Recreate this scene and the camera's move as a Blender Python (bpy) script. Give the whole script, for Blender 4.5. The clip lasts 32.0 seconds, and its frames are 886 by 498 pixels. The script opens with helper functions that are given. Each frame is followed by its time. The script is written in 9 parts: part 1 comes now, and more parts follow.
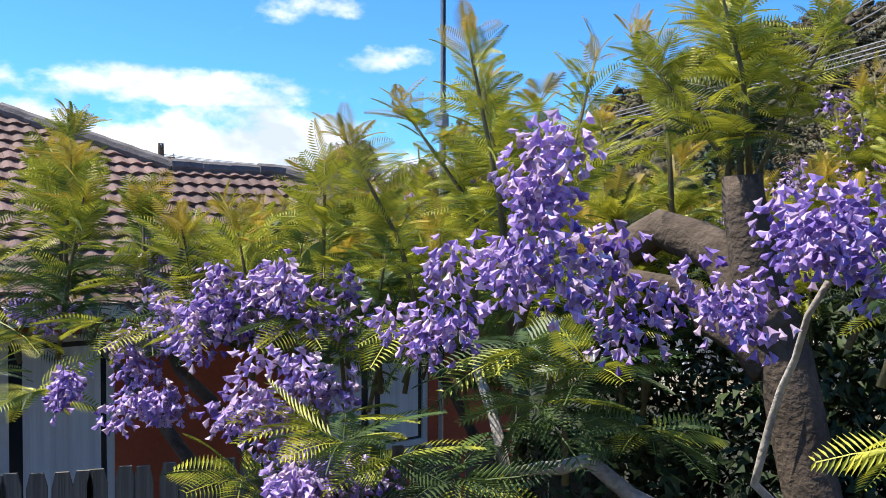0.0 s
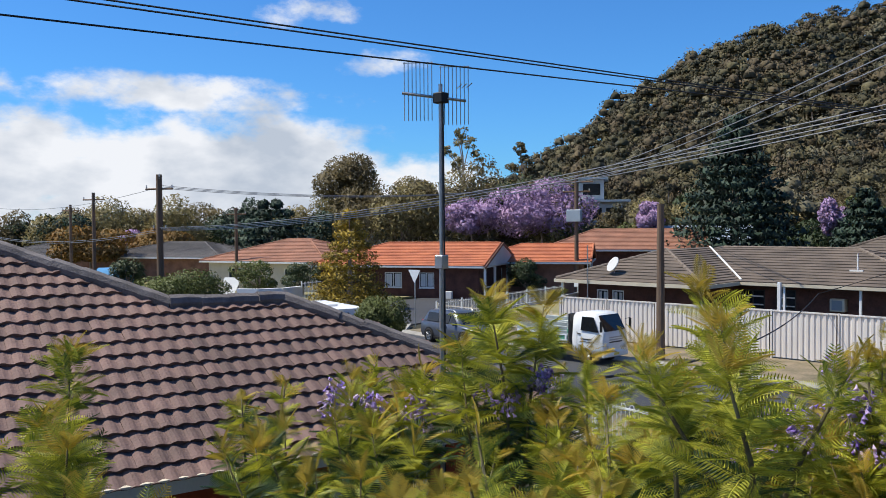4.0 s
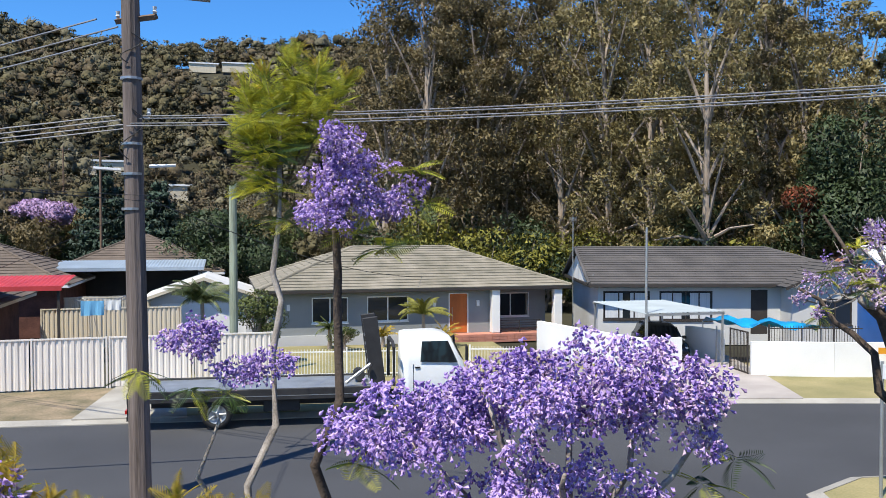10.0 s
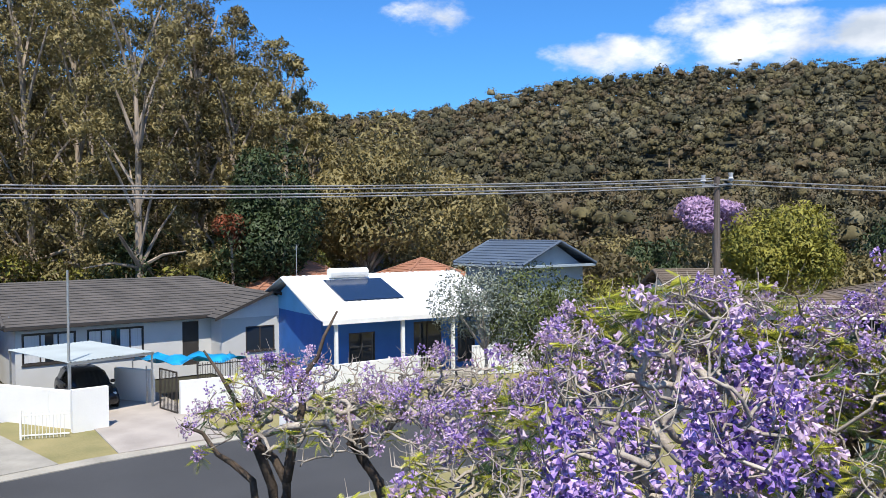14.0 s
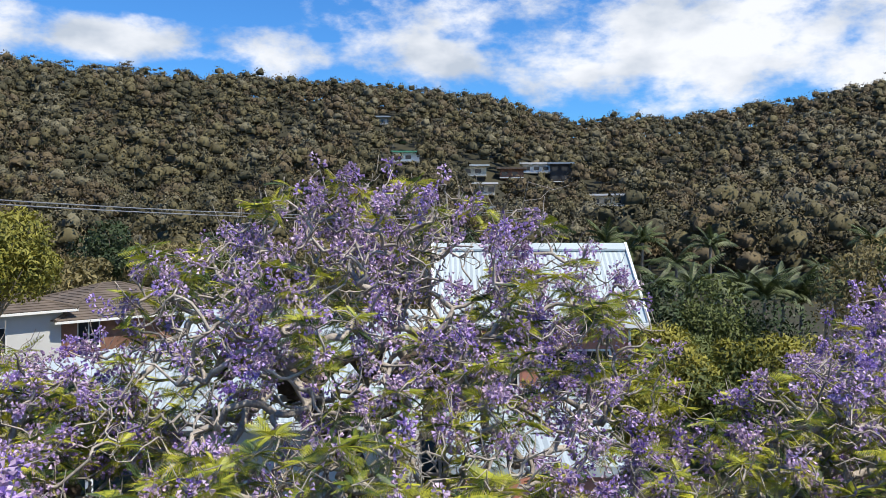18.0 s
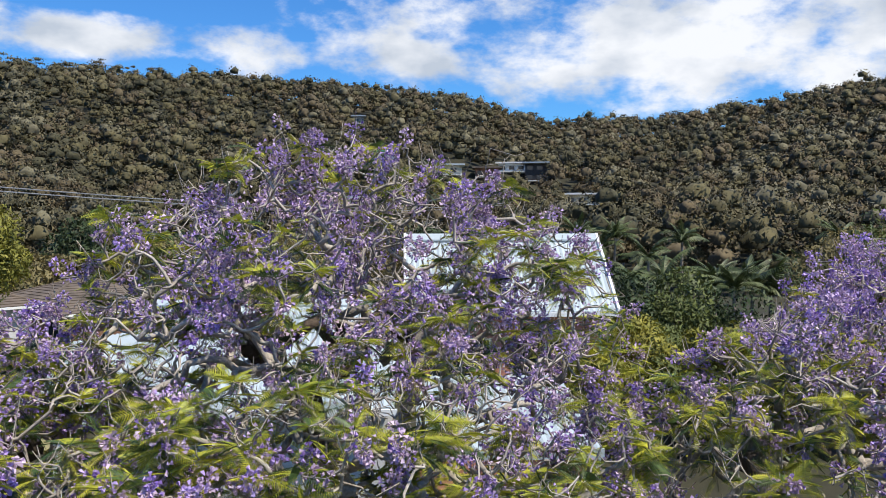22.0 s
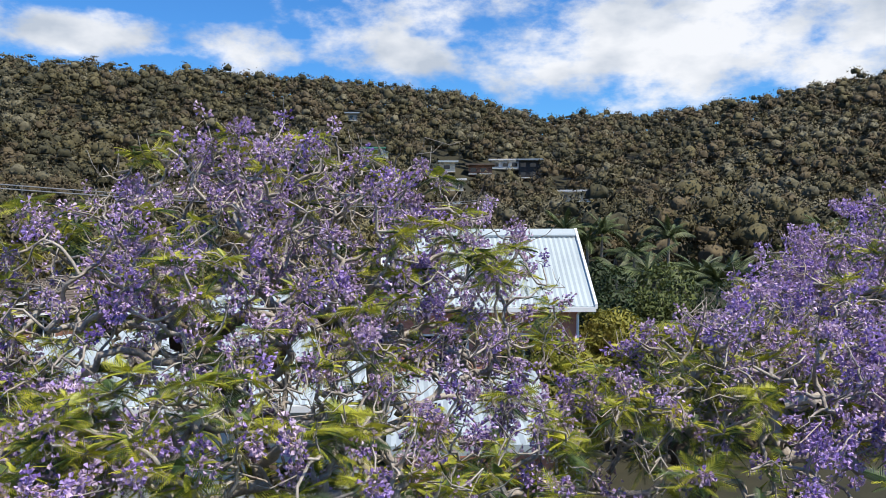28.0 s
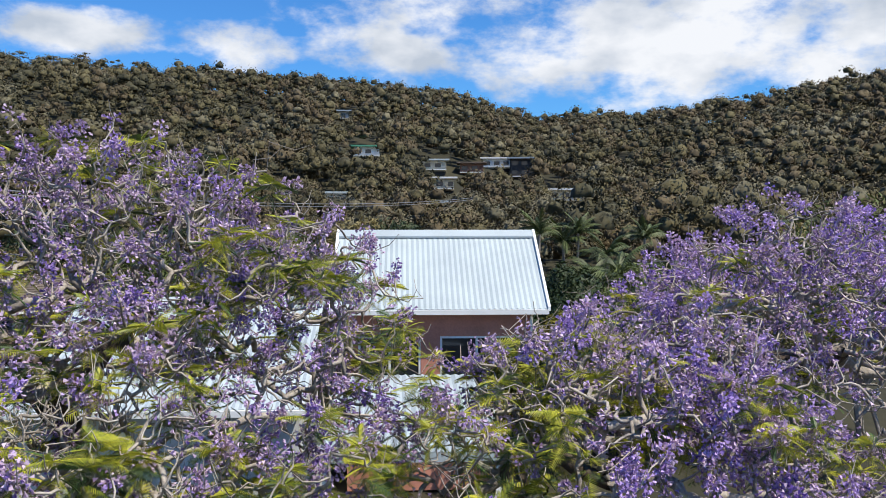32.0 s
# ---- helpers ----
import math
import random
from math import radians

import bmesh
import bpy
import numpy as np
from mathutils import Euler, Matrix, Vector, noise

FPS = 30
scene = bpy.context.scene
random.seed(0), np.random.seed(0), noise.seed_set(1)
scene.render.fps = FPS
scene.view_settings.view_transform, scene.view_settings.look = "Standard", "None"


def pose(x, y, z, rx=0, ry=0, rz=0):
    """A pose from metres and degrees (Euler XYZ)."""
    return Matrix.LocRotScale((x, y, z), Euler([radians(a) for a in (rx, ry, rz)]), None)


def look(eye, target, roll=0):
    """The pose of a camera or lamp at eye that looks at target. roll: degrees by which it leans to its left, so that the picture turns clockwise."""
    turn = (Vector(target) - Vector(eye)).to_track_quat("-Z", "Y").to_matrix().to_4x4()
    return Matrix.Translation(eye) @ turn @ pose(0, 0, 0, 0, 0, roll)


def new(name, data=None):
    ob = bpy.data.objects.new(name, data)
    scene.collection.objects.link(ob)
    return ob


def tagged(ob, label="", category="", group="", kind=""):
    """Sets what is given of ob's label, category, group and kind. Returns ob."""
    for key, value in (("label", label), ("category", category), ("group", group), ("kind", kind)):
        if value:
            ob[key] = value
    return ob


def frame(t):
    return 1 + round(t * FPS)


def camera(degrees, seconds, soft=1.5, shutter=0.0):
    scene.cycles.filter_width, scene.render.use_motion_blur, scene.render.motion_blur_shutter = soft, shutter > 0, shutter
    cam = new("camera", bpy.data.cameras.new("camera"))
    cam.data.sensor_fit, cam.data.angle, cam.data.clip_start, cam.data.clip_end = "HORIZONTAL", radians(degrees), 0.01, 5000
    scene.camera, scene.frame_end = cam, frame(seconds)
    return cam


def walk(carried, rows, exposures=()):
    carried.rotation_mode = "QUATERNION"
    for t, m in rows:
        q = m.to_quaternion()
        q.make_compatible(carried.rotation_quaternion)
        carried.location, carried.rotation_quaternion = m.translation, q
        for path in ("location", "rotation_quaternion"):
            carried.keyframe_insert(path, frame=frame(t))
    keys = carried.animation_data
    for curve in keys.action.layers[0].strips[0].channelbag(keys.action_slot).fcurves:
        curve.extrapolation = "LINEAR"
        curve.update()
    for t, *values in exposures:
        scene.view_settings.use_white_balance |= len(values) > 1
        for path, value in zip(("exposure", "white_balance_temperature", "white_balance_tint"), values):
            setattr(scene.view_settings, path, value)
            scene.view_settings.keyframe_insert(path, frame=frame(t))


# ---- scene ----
cam = camera(55.5, 32.0, 0.7)
PATH = [
    (0, (-0.245, 0.092, 3.639), (-6.536, 7.859, 3.334), 0.24),
    (1, (-0.241, 0.099, 3.921), (-6.539, 7.86, 3.612), 0.08),
    (1.5, (-0.241, 0.114, 4.125), (-6.549, 7.867, 3.813), -0.08),
    (2, (-0.274, 0.099, 4.317), (-6.575, 7.858, 4.02), -0.16),
    (2.5, (-0.295, 0.117, 4.498), (-6.594, 7.878, 4.208), -0.19),
    (3, (-0.293, 0.139, 4.652), (-6.591, 7.902, 4.368), -0.26),
    (3.5, (-0.323, 0.153, 4.794), (-6.614, 7.922, 4.521), -0.35),
    (5.5, (-0.234, 0.18, 5.391), (-6.427, 8.028, 5.133), -0.55),
    (6, (-0.227, 0.205, 5.495), (-5.984, 8.377, 5.242), -0.46),
    (6.5, (-0.124, 0.188, 5.567), (-5.155, 8.828, 5.321), -0.41),
    (7, (-0.023, 0.095, 5.545), (-4.054, 9.244, 5.317), -0.54),
    (7.5, (0.044, 0.026, 5.491), (-2.861, 9.592, 5.269), -0.40),
    (8, (-0.008, 0.037, 5.465), (-1.732, 9.884, 5.241), -0.22),
    (8.5, (0.0, 0.028, 5.442), (-0.446, 10.015, 5.214), -0.26),
    (9, (-0.001, 0.0, 5.436), (0.927, 9.954, 5.202), -0.18),
    (9.5, (-0.025, -0.18, 5.446), (2.253, 9.554, 5.211), -0.12),
    (10, (0.023, -0.227, 5.535), (3.464, 9.159, 5.286), -0.07),
    (10.5, (-0.017, -0.309, 5.703), (4.485, 8.616, 5.423), -0.05),
    (11, (-0.037, -0.398, 5.733), (5.365, 8.013, 5.456), 0.03),
    (11.5, (0.105, -0.429, 5.812), (6.18, 7.51, 5.536), 0.17),
    (12, (0.228, -0.361, 5.945), (6.802, 7.17, 5.684), 0.21),
    (12.5, (0.427, -0.354, 6.211), (7.497, 6.713, 5.954), 0.15),
    (13, (0.555, -0.4, 6.508), (8.065, 6.198, 6.261), 0.16),
    (13.5, (0.682, -0.367, 6.684), (8.551, 5.799, 6.459), -0.13),
    (15.5, (0.572, -0.411, 7.198), (10.37, 1.568, 6.929), -0.81),
    (16, (0.553, -0.433, 7.182), (10.529, 0.191, 6.909), -0.61),
    (16.5, (0.534, -0.421, 7.182), (10.501, -1.175, 6.905), -0.35),
    (17, (0.526, -0.41, 7.202), (10.301, -2.501, 6.925), -0.15),
    (17.5, (0.534, -0.403, 7.222), (10.172, -3.055, 6.947), -0.07),
    (18, (0.538, -0.386, 7.215), (10.117, -3.243, 6.938), 0.01),
    (18.5, (0.519, -0.381, 7.185), (10.083, -3.287, 6.909), 0.02),
    (19, (0.49, -0.384, 7.127), (10.035, -3.355, 6.851), -0.00),
    (19.5, (0.475, -0.407, 7.067), (10.007, -3.419, 6.795), 0.03),
    (20, (0.448, -0.424, 7.031), (9.969, -3.47, 6.761), 0.07),
    (20.5, (0.425, -0.443, 6.984), (9.935, -3.523, 6.715), -0.00),
    (21, (0.417, -0.457, 6.955), (9.92, -3.559, 6.685), -0.08),
    (21.5, (0.407, -0.459, 6.936), (9.906, -3.575, 6.666), -0.08),
    (22, (0.421, -0.455, 6.942), (9.915, -3.584, 6.667), -0.02),
    (22.5, (0.429, -0.501, 6.976), (9.92, -3.637, 6.7), 0.00),
    (23, (0.42, -0.601, 7.017), (9.91, -3.742, 6.735), 0.07),
    (23.5, (0.422, -0.732, 7.013), (9.912, -3.874, 6.73), 0.02),
    (24, (0.381, -0.839, 6.974), (9.871, -3.981, 6.692), 0.05),
    (24.5, (0.361, -0.861, 6.954), (9.848, -4.009, 6.666), 0.03),
    (25, (0.365, -0.884, 6.952), (9.851, -4.035, 6.663), 0.06),
    (25.5, (0.352, -0.893, 6.935), (9.838, -4.045, 6.644), 0.03),
    (27.5, (0.353, -0.939, 6.873), (9.829, -4.119, 6.565), 0.06),
    (28, (0.366, -0.944, 6.886), (9.841, -4.125, 6.579), -0.09),
    (28.5, (0.368, -0.96, 6.885), (9.84, -4.151, 6.577), -0.07),
    (29, (0.371, -1.026, 6.878), (9.841, -4.223, 6.57), -0.01),
    (29.5, (0.374, -1.138, 6.858), (9.841, -4.342, 6.542), 0.01),
    (30, (0.353, -1.303, 6.857), (9.819, -4.51, 6.542), 0.00),
    (30.5, (0.322, -1.49, 6.868), (9.788, -4.7, 6.551), -0.02),
    (31, (0.31, -1.673, 6.901), (9.772, -4.892, 6.576), 0.04),
    (31.5, (0.28, -1.875, 6.936), (9.741, -5.099, 6.609), 0.02),
    (32, (0.281, -2.1, 6.966), (9.738, -5.333, 6.635), 0.01),
]
walk(cam, [(t, look(eye, target, roll)) for t, eye, target, roll in PATH],
     [(0, 0.80), (2, 0.38), (3.5, 0.16), (6, 0.12), (8, 0.24), (11, 0.52), (12.5, 0.54), (14, 0.42), (17, 0.28), (25, 0.22), (32, 0.18)])

# ---- light ----
SUN_AZ, SUN_EL = radians(236), radians(60)
world = bpy.data.worlds.new("world")
scene.world = world
world.use_nodes = True


CLOUDS = ((-54, 2.4, 15, 5.2, 1.9), (-70, 3.0, 12, 4.8, 1.8), (-41, 1.8, 7, 3.4, 1.3), (-58, 8.6, 11, 1.2, 0.7), (-47.5, 14.0, 2.6, 0.6, 0.25), (-42.5, 10.8, 2.6, 0.5, 0.2),
          (68.5, 11.3, 5.2, 1.1, 0.75), (75, 13, 3.2, 1.6, 0.5), (56, 14.3, 2.4, 0.8, 0.3), (77, 11.9, 4.8, 1.7, 0.95), (85.5, 11.5, 5.2, 1.5, 0.85), (79.2, 14.6, 2.5, 0.9, 0.6),
          (95, 11.4, 4.0, 1.6, 0.95), (106.5, 11.4, 3.4, 1.4, 0.9), (109, 13.5, 9, 3.4, 0.42), (114.5, 10, 3.4, 1.9, 0.9), (123.5, 12.2, 8.5, 4.6, 1.25), (136, 11, 8, 4, 1.0), (160, 14, 20, 8, 0.8), (200, 18, 24, 9, 0.7), (-110, 12, 22, 6, 0.7), (-160, 20, 20, 8, 0.6))


def build_sky():
    nt = world.node_tree
    nd, ln = nt.nodes, nt.links
    bg = nd["Background"]
    sky = nd.new("ShaderNodeTexSky")
    sky.sky_type, sky.sun_disc = "NISHITA", False
    sky.sun_elevation, sky.sun_rotation = SUN_EL, SUN_AZ
    sky.air_density, sky.dust_density, sky.ozone_density = 1.0, 0.4, 3.0
    co = nd.new("ShaderNodeTexCoord")
    sep = nd.new("ShaderNodeSeparateXYZ")
    ln.new(co.outputs["Generated"], sep.inputs[0])
    # deep blue of a clear spring sky
    blue = nd.new("ShaderNodeMix")
    blue.data_type, blue.blend_type = "RGBA", "MULTIPLY"
    blue.inputs["Factor"].default_value = 1.0
    blue.inputs["B"].default_value = (0.36, 0.80, 1.27, 1)
    ln.new(sky.outputs[0], blue.inputs["A"])

    def calc(op, a, b=0.0, c=0.0):
        n = nd.new("ShaderNodeMath")
        n.operation = op
        for sock, val in zip(n.inputs, (a, b, c)):
            if isinstance(val, (int, float)):
                sock.default_value = val
            else:
                ln.new(val, sock)
        return n.outputs[0]

    bearing = calc("MULTIPLY", calc("ARCTAN2", sep.outputs["X"], sep.outputs["Y"]), 57.2958)
    height = calc("MULTIPLY", calc("ARCSINE", sep.outputs["Z"]), 57.2958)
    # cumulus and cirrus: bearing, height, half width, half height in degrees, thickness
    field = None
    for a, e, w, h, k in CLOUDS:
        u = calc("MULTIPLY", calc("SUBTRACT", bearing, a), 1 / w)
        v = calc("MULTIPLY", calc("SUBTRACT", height, e), 1 / h)
        d = calc("SUBTRACT", k, calc("MULTIPLY", calc("MULTIPLY_ADD", u, u, calc("MULTIPLY", v, v)), k))
        field = d if field is None else calc("SMOOTH_MAX", field, d, 0.12)
    mp = nd.new("ShaderNodeMapping")
    mp.inputs["Scale"].default_value = (1.0, 1.0, 1.9)
    ln.new(co.outputs["Generated"], mp.inputs[0])
    n1 = nd.new("ShaderNodeTexNoise")
    n1.inputs["Scale"].default_value, n1.inputs["Detail"].default_value, n1.inputs["Roughness"].default_value = 13, 8, 0.58
    ln.new(mp.outputs[0], n1.inputs["Vector"])
    dens = calc("ADD", calc("MAXIMUM", field, -1.2), calc("MULTIPLY_ADD", n1.outputs["Fac"], 4.0, -2.0))
    ramp = nd.new("ShaderNodeMapRange")
    ramp.interpolation_type = "SMOOTHSTEP"
    for k, v in zip(("From Min", "From Max", "To Min", "To Max"), (-0.32, 0.9, 0.0, 1.0)):
        ramp.inputs[k].default_value = v
    ln.new(dens, ramp.inputs["Value"])
    n2 = nd.new("ShaderNodeTexNoise")
    n2.inputs["Scale"].default_value, n2.inputs["Detail"].default_value = 9.0, 5
    ln.new(mp.outputs[0], n2.inputs["Vector"])
    shade = nd.new("ShaderNodeMix")
    shade.data_type = "RGBA"
    shade.inputs["A"].default_value = (4.2, 4.75, 5.6, 1)
    shade.inputs["B"].default_value = (7.3, 7.5, 7.9, 1)
    body = nd.new("ShaderNodeMapRange")
    for k, v in zip(("From Min", "From Max", "To Min", "To Max"), (0.34, 0.58, 0.0, 1.0)):
        body.inputs[k].default_value = v
    ln.new(n2.outputs["Fac"], body.inputs["Value"])
    ln.new(body.outputs[0], shade.inputs["Factor"])
    mix = nd.new("ShaderNodeMix")
    mix.data_type = "RGBA"
    ln.new(ramp.outputs[0], mix.inputs["Factor"])
    ln.new(blue.outputs["Result"], mix.inputs["A"])
    ln.new(shade.outputs["Result"], mix.inputs["B"])
    ln.new(mix.outputs["Result"], bg.inputs["Color"])
    bg.inputs["Strength"].default_value = 0.110


build_sky()
sun = new("sun", bpy.data.lights.new("sun", "SUN"))
sun.data.energy, sun.data.angle, sun.data.color = 5.0, radians(0.5), (1.0, 0.93, 0.79)
sun.matrix_world = look((math.sin(SUN_AZ) * 60 * math.cos(SUN_EL), math.cos(SUN_AZ) * 60 * math.cos(SUN_EL), 60 * math.sin(SUN_EL)), (0, 0, 0))

# ---- materials ----


def material(name, col, rough=0.7, metal=0.0, var=0.25, scale=3.0, fine=40.0, bump=0.15, tint=None, spec=0.4, island=0.0, random_ob=0.0, translucent=0.0, stretch=(1, 1, 1)):
    """A surface with two scales of colour variation and a fine relief. island / random_ob: variation from piece to piece."""
    m = bpy.data.materials.new(name)
    m.use_nodes = True
    nt = m.node_tree
    nd, ln = nt.nodes, nt.links
    bs = nd["Principled BSDF"]
    co = nd.new("ShaderNodeTexCoord")
    mp = nd.new("ShaderNodeMapping")
    mp.inputs["Scale"].default_value = stretch
    ln.new(co.outputs["Object"], mp.inputs[0])
    n1, n2 = nd.new("ShaderNodeTexNoise"), nd.new("ShaderNodeTexNoise")
    n1.inputs["Scale"].default_value, n1.inputs["Detail"].default_value = scale, 6
    n2.inputs["Scale"].default_value, n2.inputs["Detail"].default_value = fine, 3
    ln.new(mp.outputs[0], n1.inputs["Vector"])
    ln.new(mp.outputs[0], n2.inputs["Vector"])
    mix = nd.new("ShaderNodeMix")
    mix.data_type = "RGBA"
    tint = tint or tuple(c * (1 - 2 * var) for c in col)
    hi = tuple(min(1, c * (1 + var * 0.8)) for c in col)
    ad = nd.new("ShaderNodeMath")
    ad.operation = "MULTIPLY_ADD"
    ln.new(n2.outputs["Fac"], ad.inputs[0])
    ad.inputs[1].default_value = 0.45
    ln.new(n1.outputs["Fac"], ad.inputs[2])
    rg = nd.new("ShaderNodeMapRange")
    rg.inputs["From Min"].default_value, rg.inputs["From Max"].default_value = 0.45, 1.0
    ln.new(ad.outputs[0], rg.inputs["Value"])
    fac = rg.outputs[0]
    if island or random_ob:
        src = nd.new("ShaderNodeNewGeometry").outputs["Random Per Island"] if island else nd.new("ShaderNodeObjectInfo").outputs["Random"]
        a2 = nd.new("ShaderNodeMath")
        a2.operation = "MULTIPLY_ADD"
        ln.new(src, a2.inputs[0])
        a2.inputs[1].default_value = island or random_ob
        ln.new(fac, a2.inputs[2])
        a3 = nd.new("ShaderNodeMath")
        a3.operation = "SUBTRACT"
        ln.new(a2.outputs[0], a3.inputs[0])
        a3.inputs[1].default_value = (island or random_ob) / 2
        a3.use_clamp = True
        fac = a3.outputs[0]
    ln.new(fac, mix.inputs["Factor"])
    mix.inputs["A"].default_value, mix.inputs["B"].default_value = (*tint, 1), (*hi, 1)
    ln.new(mix.outputs["Result"], bs.inputs["Base Color"])
    bs.inputs["Roughness"].default_value, bs.inputs["Metallic"].default_value = rough, metal
    bs.inputs["Specular IOR Level"].default_value = spec
    if bump:
        b = nd.new("ShaderNodeBump")
        b.inputs["Strength"].default_value, b.inputs["Distance"].default_value = bump, 0.02
        ln.new(n2.outputs["Fac"], b.inputs["Height"])
        ln.new(b.outputs[0], bs.inputs["Normal"])
    if translucent:
        tr = nd.new("ShaderNodeBsdfTranslucent")
        ln.new(mix.outputs["Result"], tr.inputs["Color"])
        sh = nd.new("ShaderNodeMixShader")
        sh.inputs[0].default_value = translucent
        ln.new(bs.outputs[0], sh.inputs[1])
        ln.new(tr.outputs[0], sh.inputs[2])
        ln.new(sh.outputs[0], nd["Material Output"].inputs["Surface"])
    return m


def glass(name, col=(0.02, 0.025, 0.03), rough=0.05):
    m = bpy.data.materials.new(name)
    m.use_nodes = True
    bs = m.node_tree.nodes["Principled BSDF"]
    bs.inputs["Base Color"].default_value = (*col, 1)
    bs.inputs["Roughness"].default_value = rough
    bs.inputs["Specular IOR Level"].default_value = 0.6
    return m


ASPHALT = material("asphalt", (0.058, 0.06, 0.066), 0.85, scale=0.25, fine=60, bump=0.3, var=0.16)
CONCRETE = material("concrete", (0.36, 0.34, 0.30), 0.9, scale=0.8, fine=30, var=0.2)
PAVER = material("paver", (0.40, 0.36, 0.33), 0.9, scale=0.7, fine=30, var=0.15)
GRASS_DRY = material("dry_grass", (0.27, 0.205, 0.135), 0.95, tint=(0.095, 0.09, 0.048), scale=1.1, fine=14, bump=0.6)
GRASS = material("grass", (0.28, 0.235, 0.115), 0.95, tint=(0.15, 0.15, 0.06), scale=0.5, fine=18, bump=0.6)
EARTH = material("bush_ground", (0.042, 0.038, 0.02), 0.95, tint=(0.018, 0.018, 0.009), scale=0.05, fine=1.5, bump=0.4)
TILE_RED = material("roof_tile_maroon", (0.185, 0.115, 0.098), 0.8, tint=(0.105, 0.07, 0.062), scale=2.5, fine=45, random_ob=0.7, var=0.2, bump=0.4)
TILE_RED_J = material("roof_tile_maroon_far", (0.21, 0.13, 0.11), 0.8, tint=(0.125, 0.082, 0.072), scale=2.5, fine=45, island=0.45, var=0.2, bump=0.4)
TILE_CAP = material("ridge_mortar", (0.19, 0.17, 0.165), 0.9, scale=5, fine=50, var=0.25, bump=0.5)
TILE_BROWN = material("roof_tile_brown", (0.16, 0.124, 0.096), 0.85, tint=(0.075, 0.06, 0.048), scale=0.9, fine=20, var=0.2, bump=0.4)
TILE_CAP_BROWN = material("roof_cap_brown", (0.22, 0.175, 0.14), 0.9, scale=4, fine=30, var=0.22, bump=0.4)
TILE_GREY = material("roof_tile_weathered", (0.27, 0.24, 0.19), 0.85, tint=(0.14, 0.13, 0.095), scale=1.2, fine=20, var=0.2, bump=0.4)
TILE_DARK = material("roof_tile_dark_grey", (0.105, 0.095, 0.09), 0.8, tint=(0.06, 0.056, 0.054), scale=0.9, fine=20, island=0.3, var=0.2)
TILE_ORANGE = material("roof_tile_terracotta", (0.50, 0.17, 0.075), 0.8, tint=(0.33, 0.10, 0.05), scale=0.9, fine=20, island=0.3, var=0.15)
TILE_ORANGE_OLD = material("roof_tile_old_terracotta", (0.34, 0.16, 0.10), 0.85, tint=(0.2, 0.1, 0.065), scale=0.9, fine=20, island=0.3, var=0.2)
METAL_WHITE = material("painted_metal_white", (0.78, 0.79, 0.80), 0.45, var=0.05, scale=0.8, fine=30, bump=0.05)
METAL_GREY = material("galvanised_metal", (0.42, 0.44, 0.45), 0.45, metal=0.6, var=0.15, scale=2, fine=30, bump=0.05)
METAL_BLUEGREY = material("steel_roof_blue_grey", (0.30, 0.36, 0.42), 0.5, var=0.12, scale=0.6, fine=20, bump=0.05)
METAL_PALE = material("zincalume_roof", (0.47, 0.53, 0.55), 0.42, metal=0.1, var=0.1, scale=0.7, fine=25, bump=0.05)
STEEL_BLUE = material("dark_blue_steel_roof", (0.085, 0.115, 0.165), 0.6, var=0.12, scale=0.6, fine=20, bump=0.05)
WALL_BLUE = material("blue_grey_weatherboard", (0.30, 0.36, 0.42), 0.8, var=0.08, scale=0.6, fine=20)
FENCE_CREAM = material("fence_sheet_cream", (0.74, 0.69, 0.64), 0.5, var=0.05, scale=0.7, fine=20, bump=0.04)
FENCE_BEIGE = material("fence_sheet_beige", (0.66, 0.58, 0.45), 0.5, var=0.05, scale=0.7, fine=20, bump=0.04)
BRICK = material("red_brown_brick", (0.13, 0.055, 0.04), 0.9, scale=1.5, fine=14, var=0.3, bump=0.3)
BRICK_ORANGE = material("orange_red_paint", (0.40, 0.085, 0.035), 0.8, scale=1.5, fine=25, var=0.18)
BRICK_TAN = material("tan_brick", (0.25, 0.13, 0.09), 0.9, scale=1.5, fine=14, var=0.25, bump=0.3)
TERRACOTTA = material("salmon_brick_edge", (0.55, 0.24, 0.17), 0.85, scale=1.2, fine=20, var=0.15)
RENDER_GREY = material("grey_render", (0.27, 0.29, 0.30), 0.9, scale=0.7, fine=30, var=0.1)
RENDER_WHITE = material("white_render", (0.78, 0.78, 0.77), 0.85, scale=0.6, fine=30, var=0.05)
RENDER_PALE = material("pale_grey_render", (0.58, 0.58, 0.57), 0.85, scale=0.6, fine=30, var=0.07)
PAINT_BLUE = material("royal_blue_paint", (0.03, 0.14, 0.45), 0.6, scale=0.8, fine=30, var=0.12)
PAINT_SKY = material("sky_blue_paint", (0.20, 0.52, 0.80), 0.6, scale=0.8, fine=30, var=0.08)
WHITE_PAINT = material("white_gloss_paint", (0.80, 0.80, 0.78), 0.5, scale=1.5, fine=40, var=0.05, bump=0.03)
CREAM_PAINT = material("cream_paint", (0.62, 0.55, 0.42), 0.6, scale=1.5, fine=40, var=0.08)
DARK_TRIM = material("dark_brown_trim", (0.045, 0.038, 0.034), 0.6, scale=2, fine=30, var=0.15)
BLACK = material("black_plastic", (0.015, 0.015, 0.016), 0.5, scale=3, fine=40, var=0.2)
RUBBER = material("tyre_rubber", (0.02, 0.02, 0.021), 0.85, scale=6, fine=60, var=0.2)
STEEL = material("dull_steel", (0.45, 0.46, 0.47), 0.4, metal=0.8, scale=4, fine=50, var=0.15)
